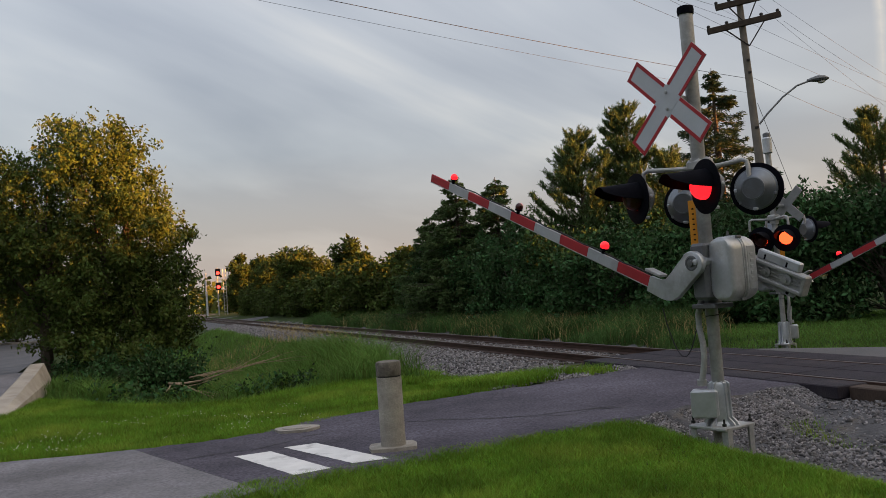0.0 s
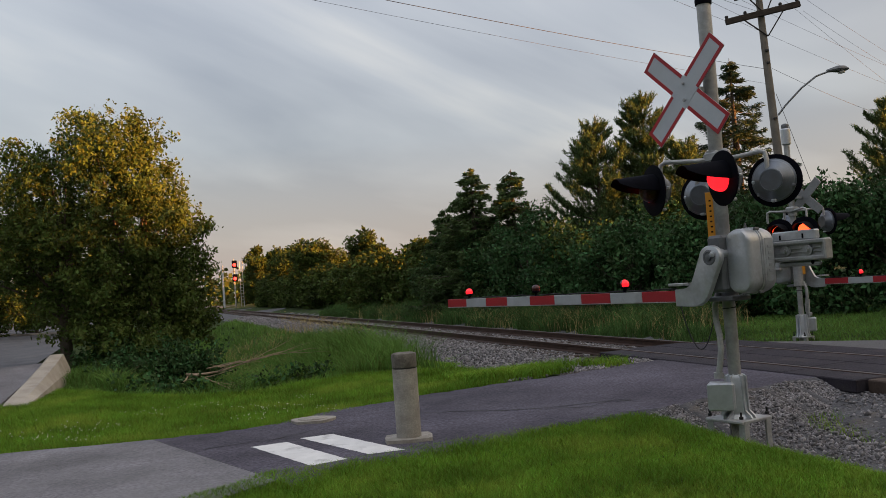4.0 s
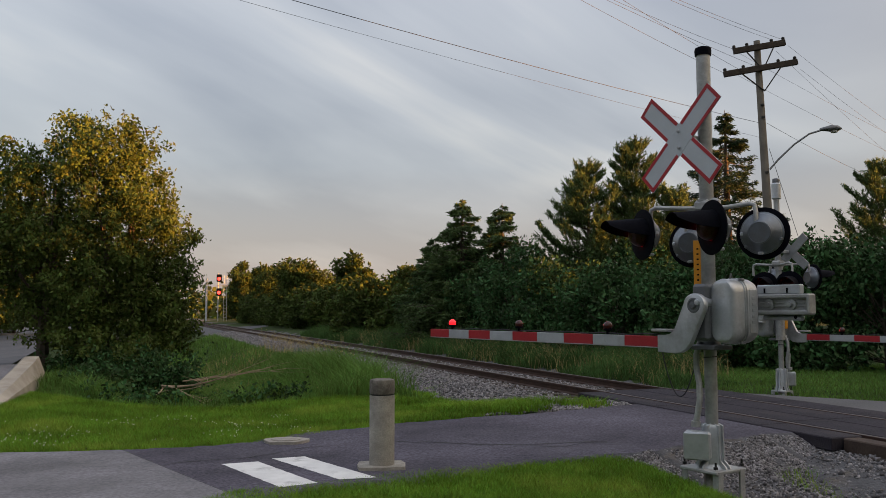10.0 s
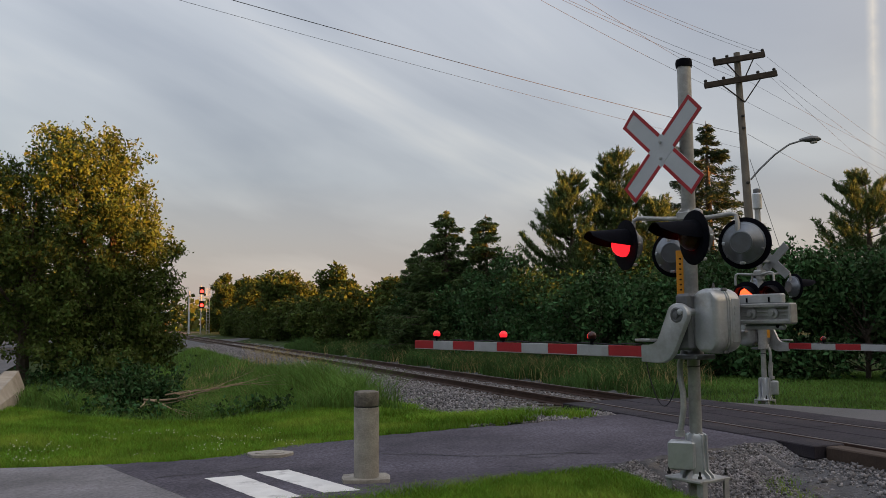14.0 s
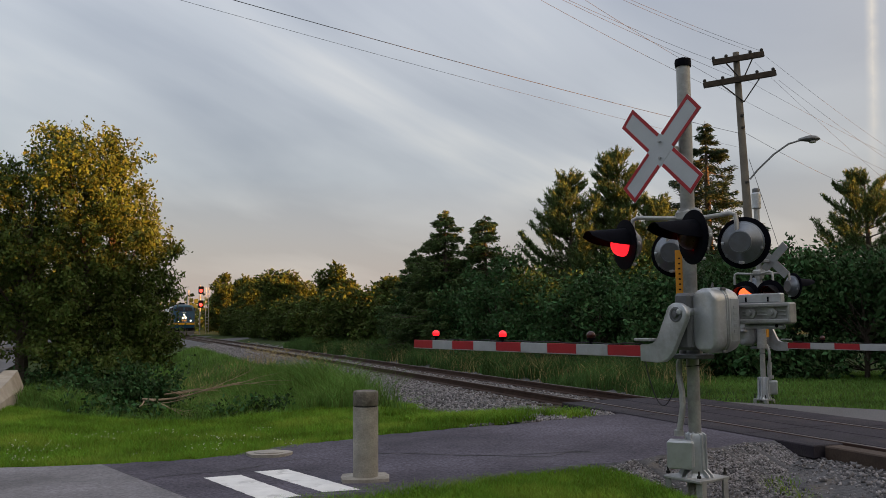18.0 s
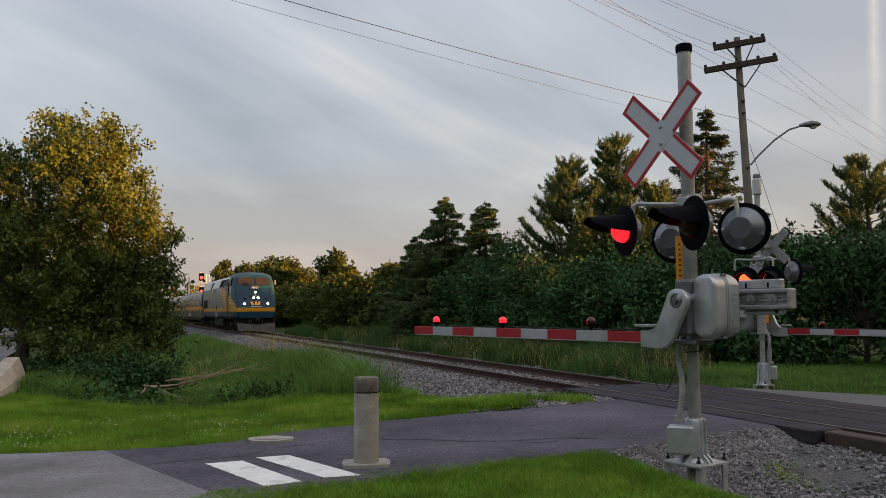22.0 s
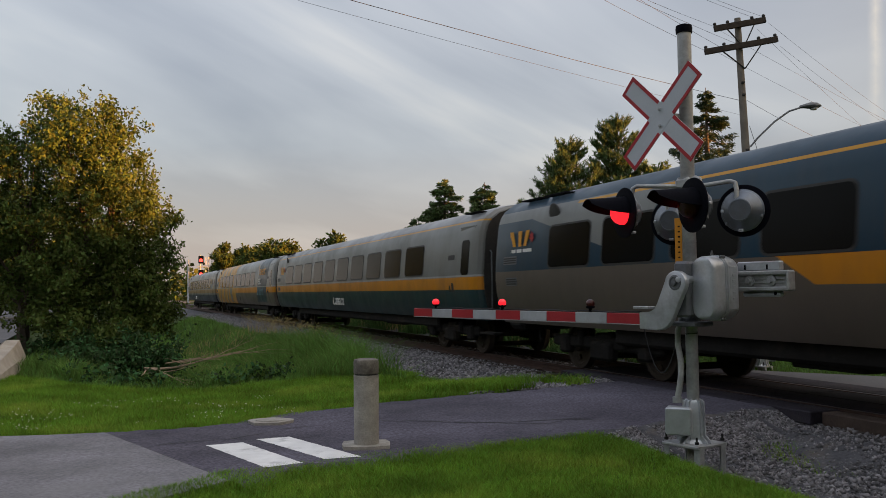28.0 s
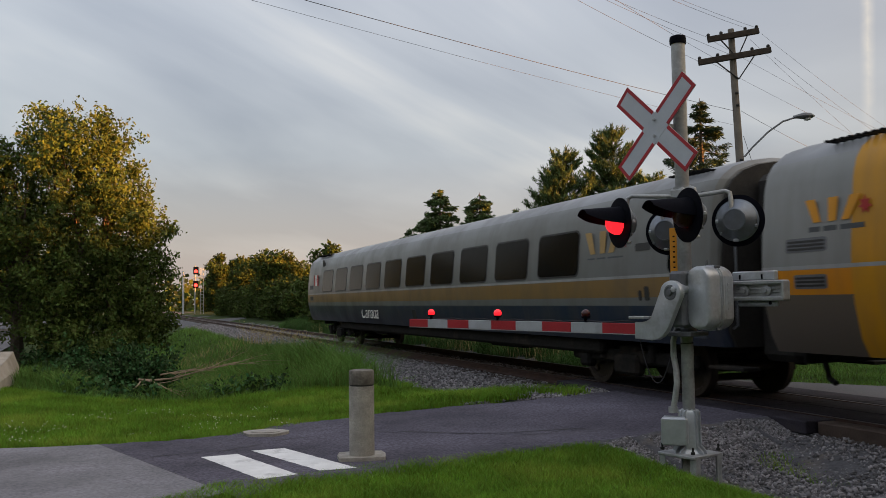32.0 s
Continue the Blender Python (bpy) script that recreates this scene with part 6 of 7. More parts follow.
def build_cars():
    c1 = build_car(T["car1"], "passenger railway car in dark teal and grey with an orange stripe", window_row(21.95, 1.885, 11))
    logo(c1, 24.55, 2.42, 0.62, -1.56, None, T["white"])
    lettering("Canada", 0.75, T["white"], c1, on_side(13.5, 1.02, -1.53) @ pose(0, 0, 0.0, 0, 0, 0), label="white lettering")
    c2 = build_car(T["car2"], "light grey passenger railway car with orange stripe, dark lower band", window_row(21.8, 1.93, 10))
    lettering("Canada", 0.55, T["white"], c2, on_side(13.6, 1.06, -1.53), label="white lettering")
    logo(c2, 24.2, 2.4, 0.7, -1.555)
    c3 = build_car(T["car3"], "grey passenger railway car with yellow striped rear, teal slogan panel", window_row(22.0, 1.885, 9))
    for text, x, z, m in (("l'avenir", 4.0, 2.52, T["orange"]), ("est", 5.05, 2.0, T["white"]), ("à bord", 4.75, 1.4, T["teal_text"])):
        lettering(text, 0.72, m, c3, on_side(x, z, -1.6) @ pose(0, 0, 0, 2 if z > 2 else 0, 0, 0), label="painted slogan lettering")
    logo(c3, 24.6, 2.4, 0.55, -1.56)
    c4 = build_car(T["car4"], "grimy grey passenger railway car with a navy lower band", window_row(21.75, 1.93, 10))
    logo(c4, 3.5, 2.3, 0.75, -1.565, T["faded"], T["dark"])
    lettering("Canada", 0.62, T["white"], c4, on_side(17.2, 1.02, -1.52), label="white lettering")
    for k, (w, m) in enumerate(((0.18, T["redp"]), (0.34, T["white"]), (0.18, T["redp"]))):
        x0 = (24.6, 24.42, 24.08)[k]
        Geo().slab([(0, 0), (w, 0), (w, 0.42), (0, 0.42)], 0, 0.004).part("flag_panel", m, c4, "painted flag", m=on_side(x0, 2.2, -1.58))
    Geo().slab([(0.08 * (1 if i % 2 == 0 else 0.5) * math.sin(i * math.pi / 7), 0.1 * (1 if i % 2 == 0 else 0.5) * math.cos(i * math.pi / 7)) for i in range(14)], 0, 0.004).part(
        "flag_leaf", T["redp"], c4, m=on_side(24.25, 2.41, -1.585))
    for s in (-1, 1):
        Geo().lathe([(0.09, 0), (0.09, 0.04)], 12, at=pose(-CAR_L + 0.3, s * 1.2, 1.3, 0, -90, 0)).part("tail_lamp", M["red"], c4)
    return [c1, c2, c3, c4]


T["teal_text"] = material("teal_sign_paint", (0.03, 0.16, 0.19), 0.45, vary=0.06, bump=0)
T["faded"] = material("faded_orange_sign_paint", (0.42, 0.27, 0.1), 0.5, vary=0.15, scale=2, bump=0)


def swoosh(k):
    """Mask: curved yellow flashes that rise backwards from the nose over the flank."""
    def mask(nt, x, z):
        # upper bound falls towards the nose, lower bound rises backwards
        s = node_math(nt, "MULTIPLY", node_math(nt, "ADD", x, 9.3), 1 / 9.1)               # 0 at the back, 1 at the nose
        up = node_math(nt, "SUBTRACT", 3.22, node_math(nt, "MULTIPLY", node_math(nt, "POWER", node_math(nt, "MAXIMUM", s, 0.0), 3.2), 1.5))
        low = node_math(nt, "SUBTRACT", 3.16, node_math(nt, "MULTIPLY", node_math(nt, "POWER", node_math(nt, "MAXIMUM", s, 0.0), 1.8), 5.6))
        inside = node_math(nt, "MULTIPLY", node_math(nt, "LESS_THAN", z, up), node_math(nt, "GREATER_THAN", s, 0.0))
        if k == "field":
            return node_math(nt, "MULTIPLY", inside, node_math(nt, "GREATER_THAN", z, low))
        if k == "above":
            return node_math(nt, "MULTIPLY", node_math(nt, "GREATER_THAN", z, up), node_math(nt, "GREATER_THAN", s, 0.0))
        wave = node_math(nt, "FRACT", node_math(nt, "MULTIPLY", node_math(nt, "SUBTRACT", z, node_math(nt, "MULTIPLY", s, -0.5)), 4.4))
        return node_math(nt, "MULTIPLY", node_math(nt, "MULTIPLY", inside, node_math(nt, "GREATER_THAN", z, low)), node_math(nt, "GREATER_THAN", wave, 0.36))
    return mask


T["loco"] = painted("locomotive_paint", [
    ((0.105, 0.12, 0.12), swoosh("field")), (YELLOW, swoosh("lines")), (TEAL, swoosh("above")), ((0.42, 0.44, 0.46), band(3.3, 9, 3.9, 30)), (TEAL, band(3.3, 9, -1, 3.9)),
    (TEAL, band(0, 1.44)), (YELLOW, band(1.46, 1.7)), (TEAL, slant(-5.0, 0.45, 0.0, 1.71, 9))], (0.115, 0.135, 0.14), rough=0.38, grime=0.14, coat=0.05)
T["loco_front"] = painted("locomotive_nose_paint", [(YELLOW, band(1.46, 1.7))], TEAL, grime=0.1)


def build_loco():
    t = thing("locomotive", Matrix.Identity(4), "teal, grey and yellow diesel passenger locomotive with lit headlights", "locomotive")
    side = [(1.32, 1.0), (1.5, 1.1), (1.54, 1.4), (1.56, 2.2), (1.56, 3.1), (1.545, 3.29), (1.3, 3.88), (1.2, 4.0), (0.9, 4.12), (0.3, 4.2)]
    nose = [(1.32, 1.0), (1.5, 1.1), (1.54, 1.4), (1.55, 2.3), (1.52, 3.1), (1.46, 3.6), (1.34, 3.98), (1.16, 4.14), (0.8, 4.22), (0.3, 4.25)]

    def ring(x, k, top, w=1.0):
        r = []
        for (y0, z0), (y1, z1) in zip(side, nose):
            y, z = y0 + (y1 - y0) * w, z0 + (z1 - z0) * w
            if z > 1.45:
                z = 1.45 + (z - 1.45) * (top - 1.45) / (4.25 - 1.45)
            r.append((x, y * k, z))
        return r + [(a, -b, c) for a, b, c in r[::-1]]
    rings = [ring(-0.2, 0.78, 1.72), ring(-0.25, 0.82, 1.85), ring(-0.45, 0.865, 2.2), ring(-0.7, 0.9, 2.62), ring(-0.95, 0.93, 3.03), ring(-1.15, 0.945, 3.33), ring(-1.45, 0.965, 3.8), ring(-1.7, 0.98, 4.02), ring(-2.1, 0.99, 4.18), ring(-2.7, 1.0, 4.25), ring(-3.6, 1.0, 4.25)]
    rings += [ring(-x, 1.0, 4.25, 0.0) for x in np.linspace(4.1, LOCO_L - 1.0, 16)]
    rings += [ring(-LOCO_L + 0.45, 1.0, 4.2, 0.0), ring(-LOCO_L + 0.36, 0.97, 4.12, 0.0)]
    body = Geo().loft(rings).part("body", T["loco"], t, angle=17)

    def front_at(y, z):
        """A point on the nose or the sloping windscreen, a little proud."""
        xs = [(1.72, -0.2), (1.85, -0.25), (2.2, -0.45), (2.62, -0.7), (3.03, -0.95), (3.33, -1.15), (3.8, -1.45), (4.02, -1.7)]
        x = -0.2
        for (a, b), (c, d) in zip(xs, xs[1:]):
            if a <= z <= c:
                x = b + (d - b) * (z - a) / (c - a)
        return (x - 0.09 * (abs(y) / 1.1) ** 4, y, z)
    # windscreen panes
    for s in (-1, 1):
        o = [(s * 0.09, 3.3), (s * 1.12, 3.28), (s * 1.04, 3.76), (s * 0.09, 3.84)]
        pts = [front_at(y, z) for y, z in o]
        outer = [Vector(p) + Vector((0.07, 0, 0.035)) for p in pts]
        inner = [Vector(p) - Vector((0.03, 0, 0.0)) for p in pts]
        Geo().add(outer + inner, [(0, 1, 2, 3), (7, 6, 5, 4)] + [(i, (i + 1) % 4, 4 + (i + 1) % 4, 4 + i) for i in range(4)]).part("windscreen", T["screen"], t, "sloping dark windscreen pane")
        Geo().tube([Vector(front_at(s * 0.62, 3.27)) + Vector((0.05, 0, 0)), Vector(front_at(s * 0.35, 3.6)) + Vector((0.06, 0, 0.02))], 0.012, 5).part("wiper", T["gasket"], t)
    # number board and lamps on the nose
    Geo().box((0, 0, 0), (0.08, 0.62, 0.22), 0.02).part("number_board", T["dark"], t, "number board", m=Matrix.Translation(front_at(0, 3.1)) @ pose(0, 0, 0, 0, -30, 0))
    lettering("915", 0.22, T["white"], t, Matrix.Translation(Vector(front_at(0, 3.02)) + Vector((0.05, 0, 0.02))) @ pose(0, 0, 0, 0, -30, 0) @ pose(0, 0, 0, 90, 0, 90), "number", "white road number")
    Geo().box((0, 0, 0), (0.16, 0.34, 0.26), 0.04).part("lamp_housing", T["loco_front"], t, m=Matrix.Translation(Vector(front_at(0, 2.8)) + Vector((-0.02, 0, 0))))
    Geo().box((0, 0, 0), (0.2, 0.66, 0.36), 0.08).part("lamp_housing", T["gasket"], t, "black headlight recess", m=Matrix.Translation(Vector(front_at(0, 2.4)) + Vector((-0.02, 0, 0))))
    for y, z, r, o in ((0.0, 2.8, 0.075, 0.055), (-0.15, 2.4, 0.09, 0.07), (0.15, 2.4, 0.09, 0.07), (-0.8, 1.99, 0.085, 0.04), (0.8, 1.99, 0.085, 0.04)):
        p = Matrix.Translation(Vector(front_at(y, z)) + Vector((o, 0, 0))) @ pose(0, 0, 0, 0, 90, 0)
        Geo().lathe([(r + 0.045, -0.12), (r + 0.045, 0.02), (r + 0.01, 0.03)], 18, at=p).part("lamp_bezel", M["galv_dark"] if abs(y) > 0.5 else T["gasket"], t)
        Geo().lathe([(r, 0.0), (r * 0.98, 0.025), (r * 0.6, 0.045), (r * 0.2, 0.05)], 18, at=p).part("headlight", M["head"], t, "lit headlight")
    for s in (-1, 1):
        Geo().lathe([(0.11, -0.1), (0.11, 0.02), (0.08, 0.04), (0.03, 0.05)], 14, at=Matrix.Translation(Vector(front_at(s * 0.74, 2.36)) + Vector((0.03, 0, 0))) @ pose(0, 0, 0, 0, 90, 0)).part("marker_lamp", M["lens_off"], t)
        Geo().box((-0.27, s * 1.0, 1.55), (0.08, 0.42, 0.2), 0.02).part("lamp_box", T["dark"], t)
        for k in (-0.1, 0.1):
            Geo().lathe([(0.07, 0), (0.06, 0.03)], 12, at=pose(-0.23, s * 1.0 + k, 1.56, 0, 90, 0)).part("class_lamp", M["yellow"] if k > 0 else T["white"], t)
    Geo().box((-0.2, 0, 1.58), (0.04, 1.6, 0.24), 0.005).part("nose_stripe", T["loco_front"], t, "yellow nose stripe")
    on_nose = Matrix.Translation(Vector(front_at(0, 1.9)) + Vector((0.03, 0, 0))) @ pose(0, 0, 0, 0, -30, 0) @ pose(0, 0, 0, 90, 0, 90)
    for k, (dx, lean) in enumerate(((-0.3, -0.1), (-0.1, 0.0), (0.06, 0.1))):
        Geo().slab([(dx, 0), (dx + 0.15, 0), (dx + 0.15 + lean, 0.26), (dx + lean, 0.26)], 0, 0.004).part("emblem_bar", T["orange"], t, "orange emblem shape", m=on_nose)
    Geo().slab([(-0.38, -0.14), (0.36, -0.14), (0.36, -0.09), (-0.38, -0.09)], 0, 0.004).part("word_bar", M["galv"], t, "row of small pale marks", m=on_nose)
    # pilot, coupler, plough
    g = Geo()
    g.loft([[(-0.5, -1.3, 0.12), (-0.5, 1.3, 0.12), (-0.5, 1.42, 0.98), (-0.5, -1.42, 0.98)], [(-0.7, -1.3, 0.12), (-0.7, 1.3, 0.12), (-0.7, 1.42, 0.98), (-0.7, -1.42, 0.98)]])
    g.part("pilot", T["under"], t, "dark steel pilot plate")
    g = Geo()
    g.loft([[(0.25, 0, 0.1), (0.12, 0, 0.55)], [(-0.1, 1.25, 0.12), (-0.22, 1.3, 0.66)]], caps=False)
    g.loft([[(0.25, 0, 0.1), (0.12, 0, 0.55)], [(-0.1, -1.25, 0.12), (-0.22, -1.3, 0.66)]], caps=False)
    g.part("plough", T["plough"], t, "grey snow plough blade")
    Geo().box((0.1, 0, 0.85), (0.6, 0.22, 0.24), 0.05).part("coupler", T["under"], t)
    Geo().box((0.36, 0.03, 0.86), (0.2, 0.3, 0.3), 0.07).part("coupler_head", T["under"], t)
    for y in (-0.5, -0.35, 0.4):
        Geo().tube([(-0.2, y, 0.9), (-0.02, y, 0.55), (0.0, y * 0.7, 0.4)], 0.03, 6).part("hose", T["vest"], t)
    # side doors, windows, louvres, grab irons
    for s in (-1, 1):
        y = s * 1.565
        Geo().box((0, 0, 0), (0.85, 0.1, 0.54), 0.03).part("cab_window", T["glass"], t, "dark cab side window", m=pose(-2.4, s * 1.46, 3.55, s * 13, 0, 0))
        Geo().box((-1.85, s * 1.58, 3.5), (0.04, 0.12, 0.36), 0.015).part("mirror", M["galv_dark"], t, "grey-backed mirror")
        Geo().box((-3.45, s * 1.55, 2.4), (0.84, 0.035, 2.26), 0.008).part("door_recess", T["louvre"], body, "dark door recess")
        Geo().box((-3.42, s * 1.562, 2.38), (0.62, 0.02, 2.1), 0.008).part("cab_door", T["loco"], body, "cab door")
        for dx in (-0.42, 0.42):
            Geo().tube([(-3.45 + dx, s * 1.6, 1.2), (-3.45 + dx, s * 1.6, 2.9)], 0.014, 6).part("grab_iron", M["galv_dark"], t)
        for k in range(4):
            Geo().box((-3.45, s * 1.45, 0.35 + k * 0.25), (0.6, 0.12, 0.03), 0.006).part("step", T["under"], t)
        for x, w in ((5.05, 1.85), (6.72, 1.15), (8.05, 1.1), (14.2, 0.8)):
            gr = Geo().box((0, 0, 0), (w, 0.04, 0.56), 0.01).part("louvre_recess", T["louvre"], t, "black louvred grille", m=pose(-x, s * 1.437, 3.575, s * 22.5, 0, 0))
            for q in range(7 if x < 6 else 0):
                Geo().box((0, s * 0.03, -0.21 + q * 0.07), (w - 0.06, 0.025, 0.025), 0.004).part("slat", M["galv_dark"], gr)
        for x in (17.45, 18.8):
            gr = Geo().box((-x, s * 1.55, 2.08), (1.25, 0.06, 0.7), 0.01).part("grille", T["louvre"], t, "black square grille")
            for q in range(6):
                Geo().box((-x, s * 1.585, 1.8 + q * 0.11), (1.18, 0.02, 0.03), 0.004).part("slat", T["louvre"], gr)
        Geo().box((-20.6, s * 1.56, 2.4), (0.5, 0.02, 2.0), 0.008).part("rear_door", T["louvre"], t)
        Geo().box((-10.2, s * 1.555, 1.8), (0.18, 0.04, 0.35), 0.01).part("hatch", T["louvre"], t)
    logo(t, 14.6, 2.5, 0.75, -1.566, T["orange"], T["dark"])
    lettering("915", 0.45, T["white"], t, on_side(1.95, 2.93, -1.566), "number", "white road number")
    Geo().slab([(0, 0), (0.4, 0), (0.4, 0.09), (0, 0.09)], 0, 0.004).part("word_bar", T["white"], t, m=on_side(2.15, 2.79, -1.566))
    lettering("Canada", 0.55, T["white"], t, on_side(10.4, 1.05, -1.53) @ pose(0, 0, 0, 8, 0, 0), label="white lettering")
    # roof gear: horns, fans, exhaust
    for k, (dx, dy) in enumerate(((0, 0.3), (0.25, 0.1), (0.05, -0.15), (0.3, -0.35), (-0.15, 0.0))):
        Geo().lathe([(0.03, -0.3), (0.05, -0.1), (0.13, 0.12), (0.14, 0.14), (0.05, 0.1)], 14, at=pose(-4.2 + dx * 1.8, dy, 4.32 + 0.02 * k, 0, 90 if k % 2 else -90, 0)).part("horn", T["louvre"], t, "black air horn")
    Geo().box((-4.2, 0, 4.22), (1.2, 0.9, 0.08), 0.02).part("horn_base", T["louvre"], t)
    for x, w in ((8.2, 1.4), (11.8, 1.6), (15.2, 1.2), (18.2, 1.5)):
        Geo().box((-x, 0, 4.3), (w, 1.3, 0.14), 0.04).part("roof_hatch", T["louvre"], t, "low dark roof hatch")
    # running gear
    Geo().box((-LOCO_L / 2 - 0.2, 0, 0.62), (5.6, 2.6, 0.72), 0.12).part("fuel_tank", T["under"], t, "dark fuel tank")
    Geo().box((-LOCO_L / 2, 0, 1.0), (LOCO_L - 1.2, 2.5, 0.2), 0.04).part("underframe", T["under"], t)
    bogie(t, 4.6, 0.5, 2.75)
    bogie(t, LOCO_L - 4.2, 0.5, 2.75)
    Geo().box((-LOCO_L + 0.15, 0, 1.9), (0.36, 2.2, 2.6), 0.1).part("gangway", T["vest"], t, "black rubber gangway")
    return t


T["plough"] = material("plough_steel", (0.085, 0.078, 0.07), 0.7, 0.2, vary=0.3, scale=3, fine=30)
loco = build_loco()
back = 0.0
for c, L in zip([loco] + build_cars(), (LOCO_L, CAR_L, CAR_L, CAR_L, CAR_L)):
    KEYED.append((c, train_rows(back)))
    back += L

# ---- small ground cover ----
def blades(pts, height, width, rng, mat, name, label, category, lean=0.35, parent=None):
    """Bent grass blades, three triangles each."""
    n = len(pts)
    h = (height * rng.uniform(0.55, 1.25, n))[:, None]
    a = rng.uniform(0, 2 * math.pi, n)
    side = np.stack([np.cos(a), np.sin(a), np.zeros(n)], 1) * width / 2
    tilt = rng.normal(size=(n, 3)) * lean
    tilt[:, 2] = 0
    up = np.array([0, 0, 1.0])
    p = np.asarray(pts, float)
    mid = p + (up + tilt * 0.4) * h * 0.55
    tip = p + (up * 0.93 + tilt) * h
    v = np.stack([p - side, p + side, mid - side * 0.7, mid + side * 0.7, tip], 1).reshape(-1, 3)
    i = np.arange(n)[:, None] * 5
    f = np.concatenate([i + [0, 1, 3], i + [0, 3, 2], i + [2, 3, 4]], 1).reshape(-1, 3)
    ob = new(name, raw_mesh(name, v, f, mat))
    return tagged(ob, label, category, kind="stuff")


def scatter(u0, u1, v0, v1, n, rng, keep=None):
    u, v = rng.uniform(u0, u1, n), rng.uniform(v0, v1, n)
    if keep is not None:
        k = keep(u, v)
        u, v = u[k], v[k]
    x = NU.x * (U0 + u) + DV.x * v
    y = NU.y * (U0 + u) + DV.y * v
    return np.stack([x, y, ground_z(x, y)], 1), u, v


def patchy(u, v, f=0.9, s=0.0):
    return np.sin(u * 1.7 * f + s) * np.sin(v * 1.3 * f + 2 * s) + 0.5 * np.sin(u * 4.1 * f + v * 3.3 * f + s)


def gravel_edge(v):
    return -2.95 + 0.22 * np.sin(v * 2.3) + 0.1 * np.sin(v * 6.1) + 0.28 * np.maximum(0, 6.6 - v)


def build_grass():
    rng = np.random.default_rng(41)
    re, le = right_edge, left_edge
    # near lawn
    p, u, v = scatter(-10.5, -1.0, 2.0, 9.2, 330000, rng, lambda u, v: (v < re(u) + 0.03 * np.sin(u * 9) + 0.05) & (u < gravel_edge(v) + rng.normal(size=len(u)) * 0.08) & (np.hypot(u + U0, v) > 4.2) & (rng.random(len(u)) < 0.95))
    blades(p, 0.085 + 0.02 * np.sin(u * 2) * np.sin(v * 3), 0.008, rng, M["grass"], "lawn", "thick green mown lawn beside the path", "lawn", 0.5)
    # lawn beyond the path
    p, u, v = scatter(-17, -2.7, 11.3, 21.0, 260000, rng, lambda u, v: (v > le(u) - 0.02) & (v < crest(u) + 0.2 * patchy(u, v)) & ((v < 14.2) | (u < -3.4)))
    blades(p, 0.1, 0.01, rng, M["grass"], "lawn", "green lawn with white clover beyond the path", "lawn", 0.5)
    # clover heads
    p, u, v = scatter(-12, -6.0, 11.7, 14.5, 700, rng, lambda u, v: patchy(u, v, 1.3, 1.0) > 0.25)
    p[:, 2] += 0.1 + 0.03 * rng.random(len(p))
    vv, ff = leaf_quads(np.repeat(p, 3, 0) + rng.normal(size=(3 * len(p), 3)) * 0.005, 0.014, rng, 0, 1.0)
    tagged(new("clover", raw_mesh("clover", vv, ff, M["clover"])), "small white clover heads in the lawn", "clover", kind="stuff")
    # tall rough grass in the ditch and on the bank
    p, u, v = scatter(-10.5, -2.1, 15.2, 62, 130000, rng, lambda u, v: (v > crest(u) - 0.1) & (u < -2.75 + 0.75 * smooth(22, 45, v) + 0.2 * np.sin(v * 1.9)) & ((v > 18.3) | (u < -3.3)) & (rng.random(len(u)) < 0.25 + 0.75 * (v < 34)))
    hh = 0.34 + 0.12 * patchy(u, v, 0.7) + 0.55 * smooth(-5.8, -4.2, u) * smooth(-2.6, -3.1, u) * smooth(32, 22, v)
    hh = hh * (0.45 + 0.55 * smooth(0.0, 1.2, v - crest(u))) * (0.55 + 0.45 * smooth(-2.5, -3.0, u))
    blades(p, np.clip(hh, 0.12, 1.1), 0.019, rng, M["grass_tall"], "tall_grass", "tall unmown grass on the bank of the ditch", "grass", 0.55)
    p, u, v = scatter(-9.5, -2.6, 15.8, 40, 5200, rng, lambda u, v: (v > crest(u) + 1.0) & (u < -3.4) & (patchy(u, v, 0.8, 2.2) > 0.1))
    blades(p, 0.55, 0.012, rng, M["straw"], "dry_grass", "pale dry stems among the tall grass", "grass", 0.7)
    # rough weeds on the ballast foot
    p, u, v = scatter(-3.9, -1.1, 12.0, 19.5, 44000, rng, lambda u, v: (v > le(u) + 0.05) & (patchy(u, v, 1.1, 0.6) > 0.3 - 0.45 * (v < 16)) & ((u < -2.1) | (rng.random(len(u)) < 0.4)))
    p[:, 2] += 0.03
    blades(p, 0.16, 0.014, rng, M["grass"], "weeds", "green weeds on the edge of the ballast", "weeds", 0.6)
    p, u, v = scatter(-1.9, -0.6, 6.2, 8.3, 1500, rng, lambda u, v: np.hypot((u + 1.25) * 1.0, (v - 7.2) * 0.7) < 0.55)
    blades(p, 0.07, 0.008, rng, M["grass"], "weeds", "sparse green weeds growing in the gravel", "weeds", 0.6)
    # dry seed stalks by the track
    p, u, v = scatter(-3.3, -2.2, 22, 38, 260, rng, lambda u, v: (v > 25) | (rng.random(len(u)) < 0.4))
    blades(p, 0.85, 0.014, rng, M["straw"], "dry_grass", "pale dry seed stalks beside the ballast", "grass", 0.3)
    heads = p + np.array([0, 0, 0.78])
    vv, ff = leaf_quads(np.repeat(heads, 5, 0) + rng.normal(size=(5 * len(heads), 3)) * [0.04, 0.04, 0.1], 0.016, rng, 0, 5.0)
    tagged(new("seed_heads", raw_mesh("seed_heads", vv, ff, M["straw"])), "pale seed heads of dry grass", "grass", kind="stuff")
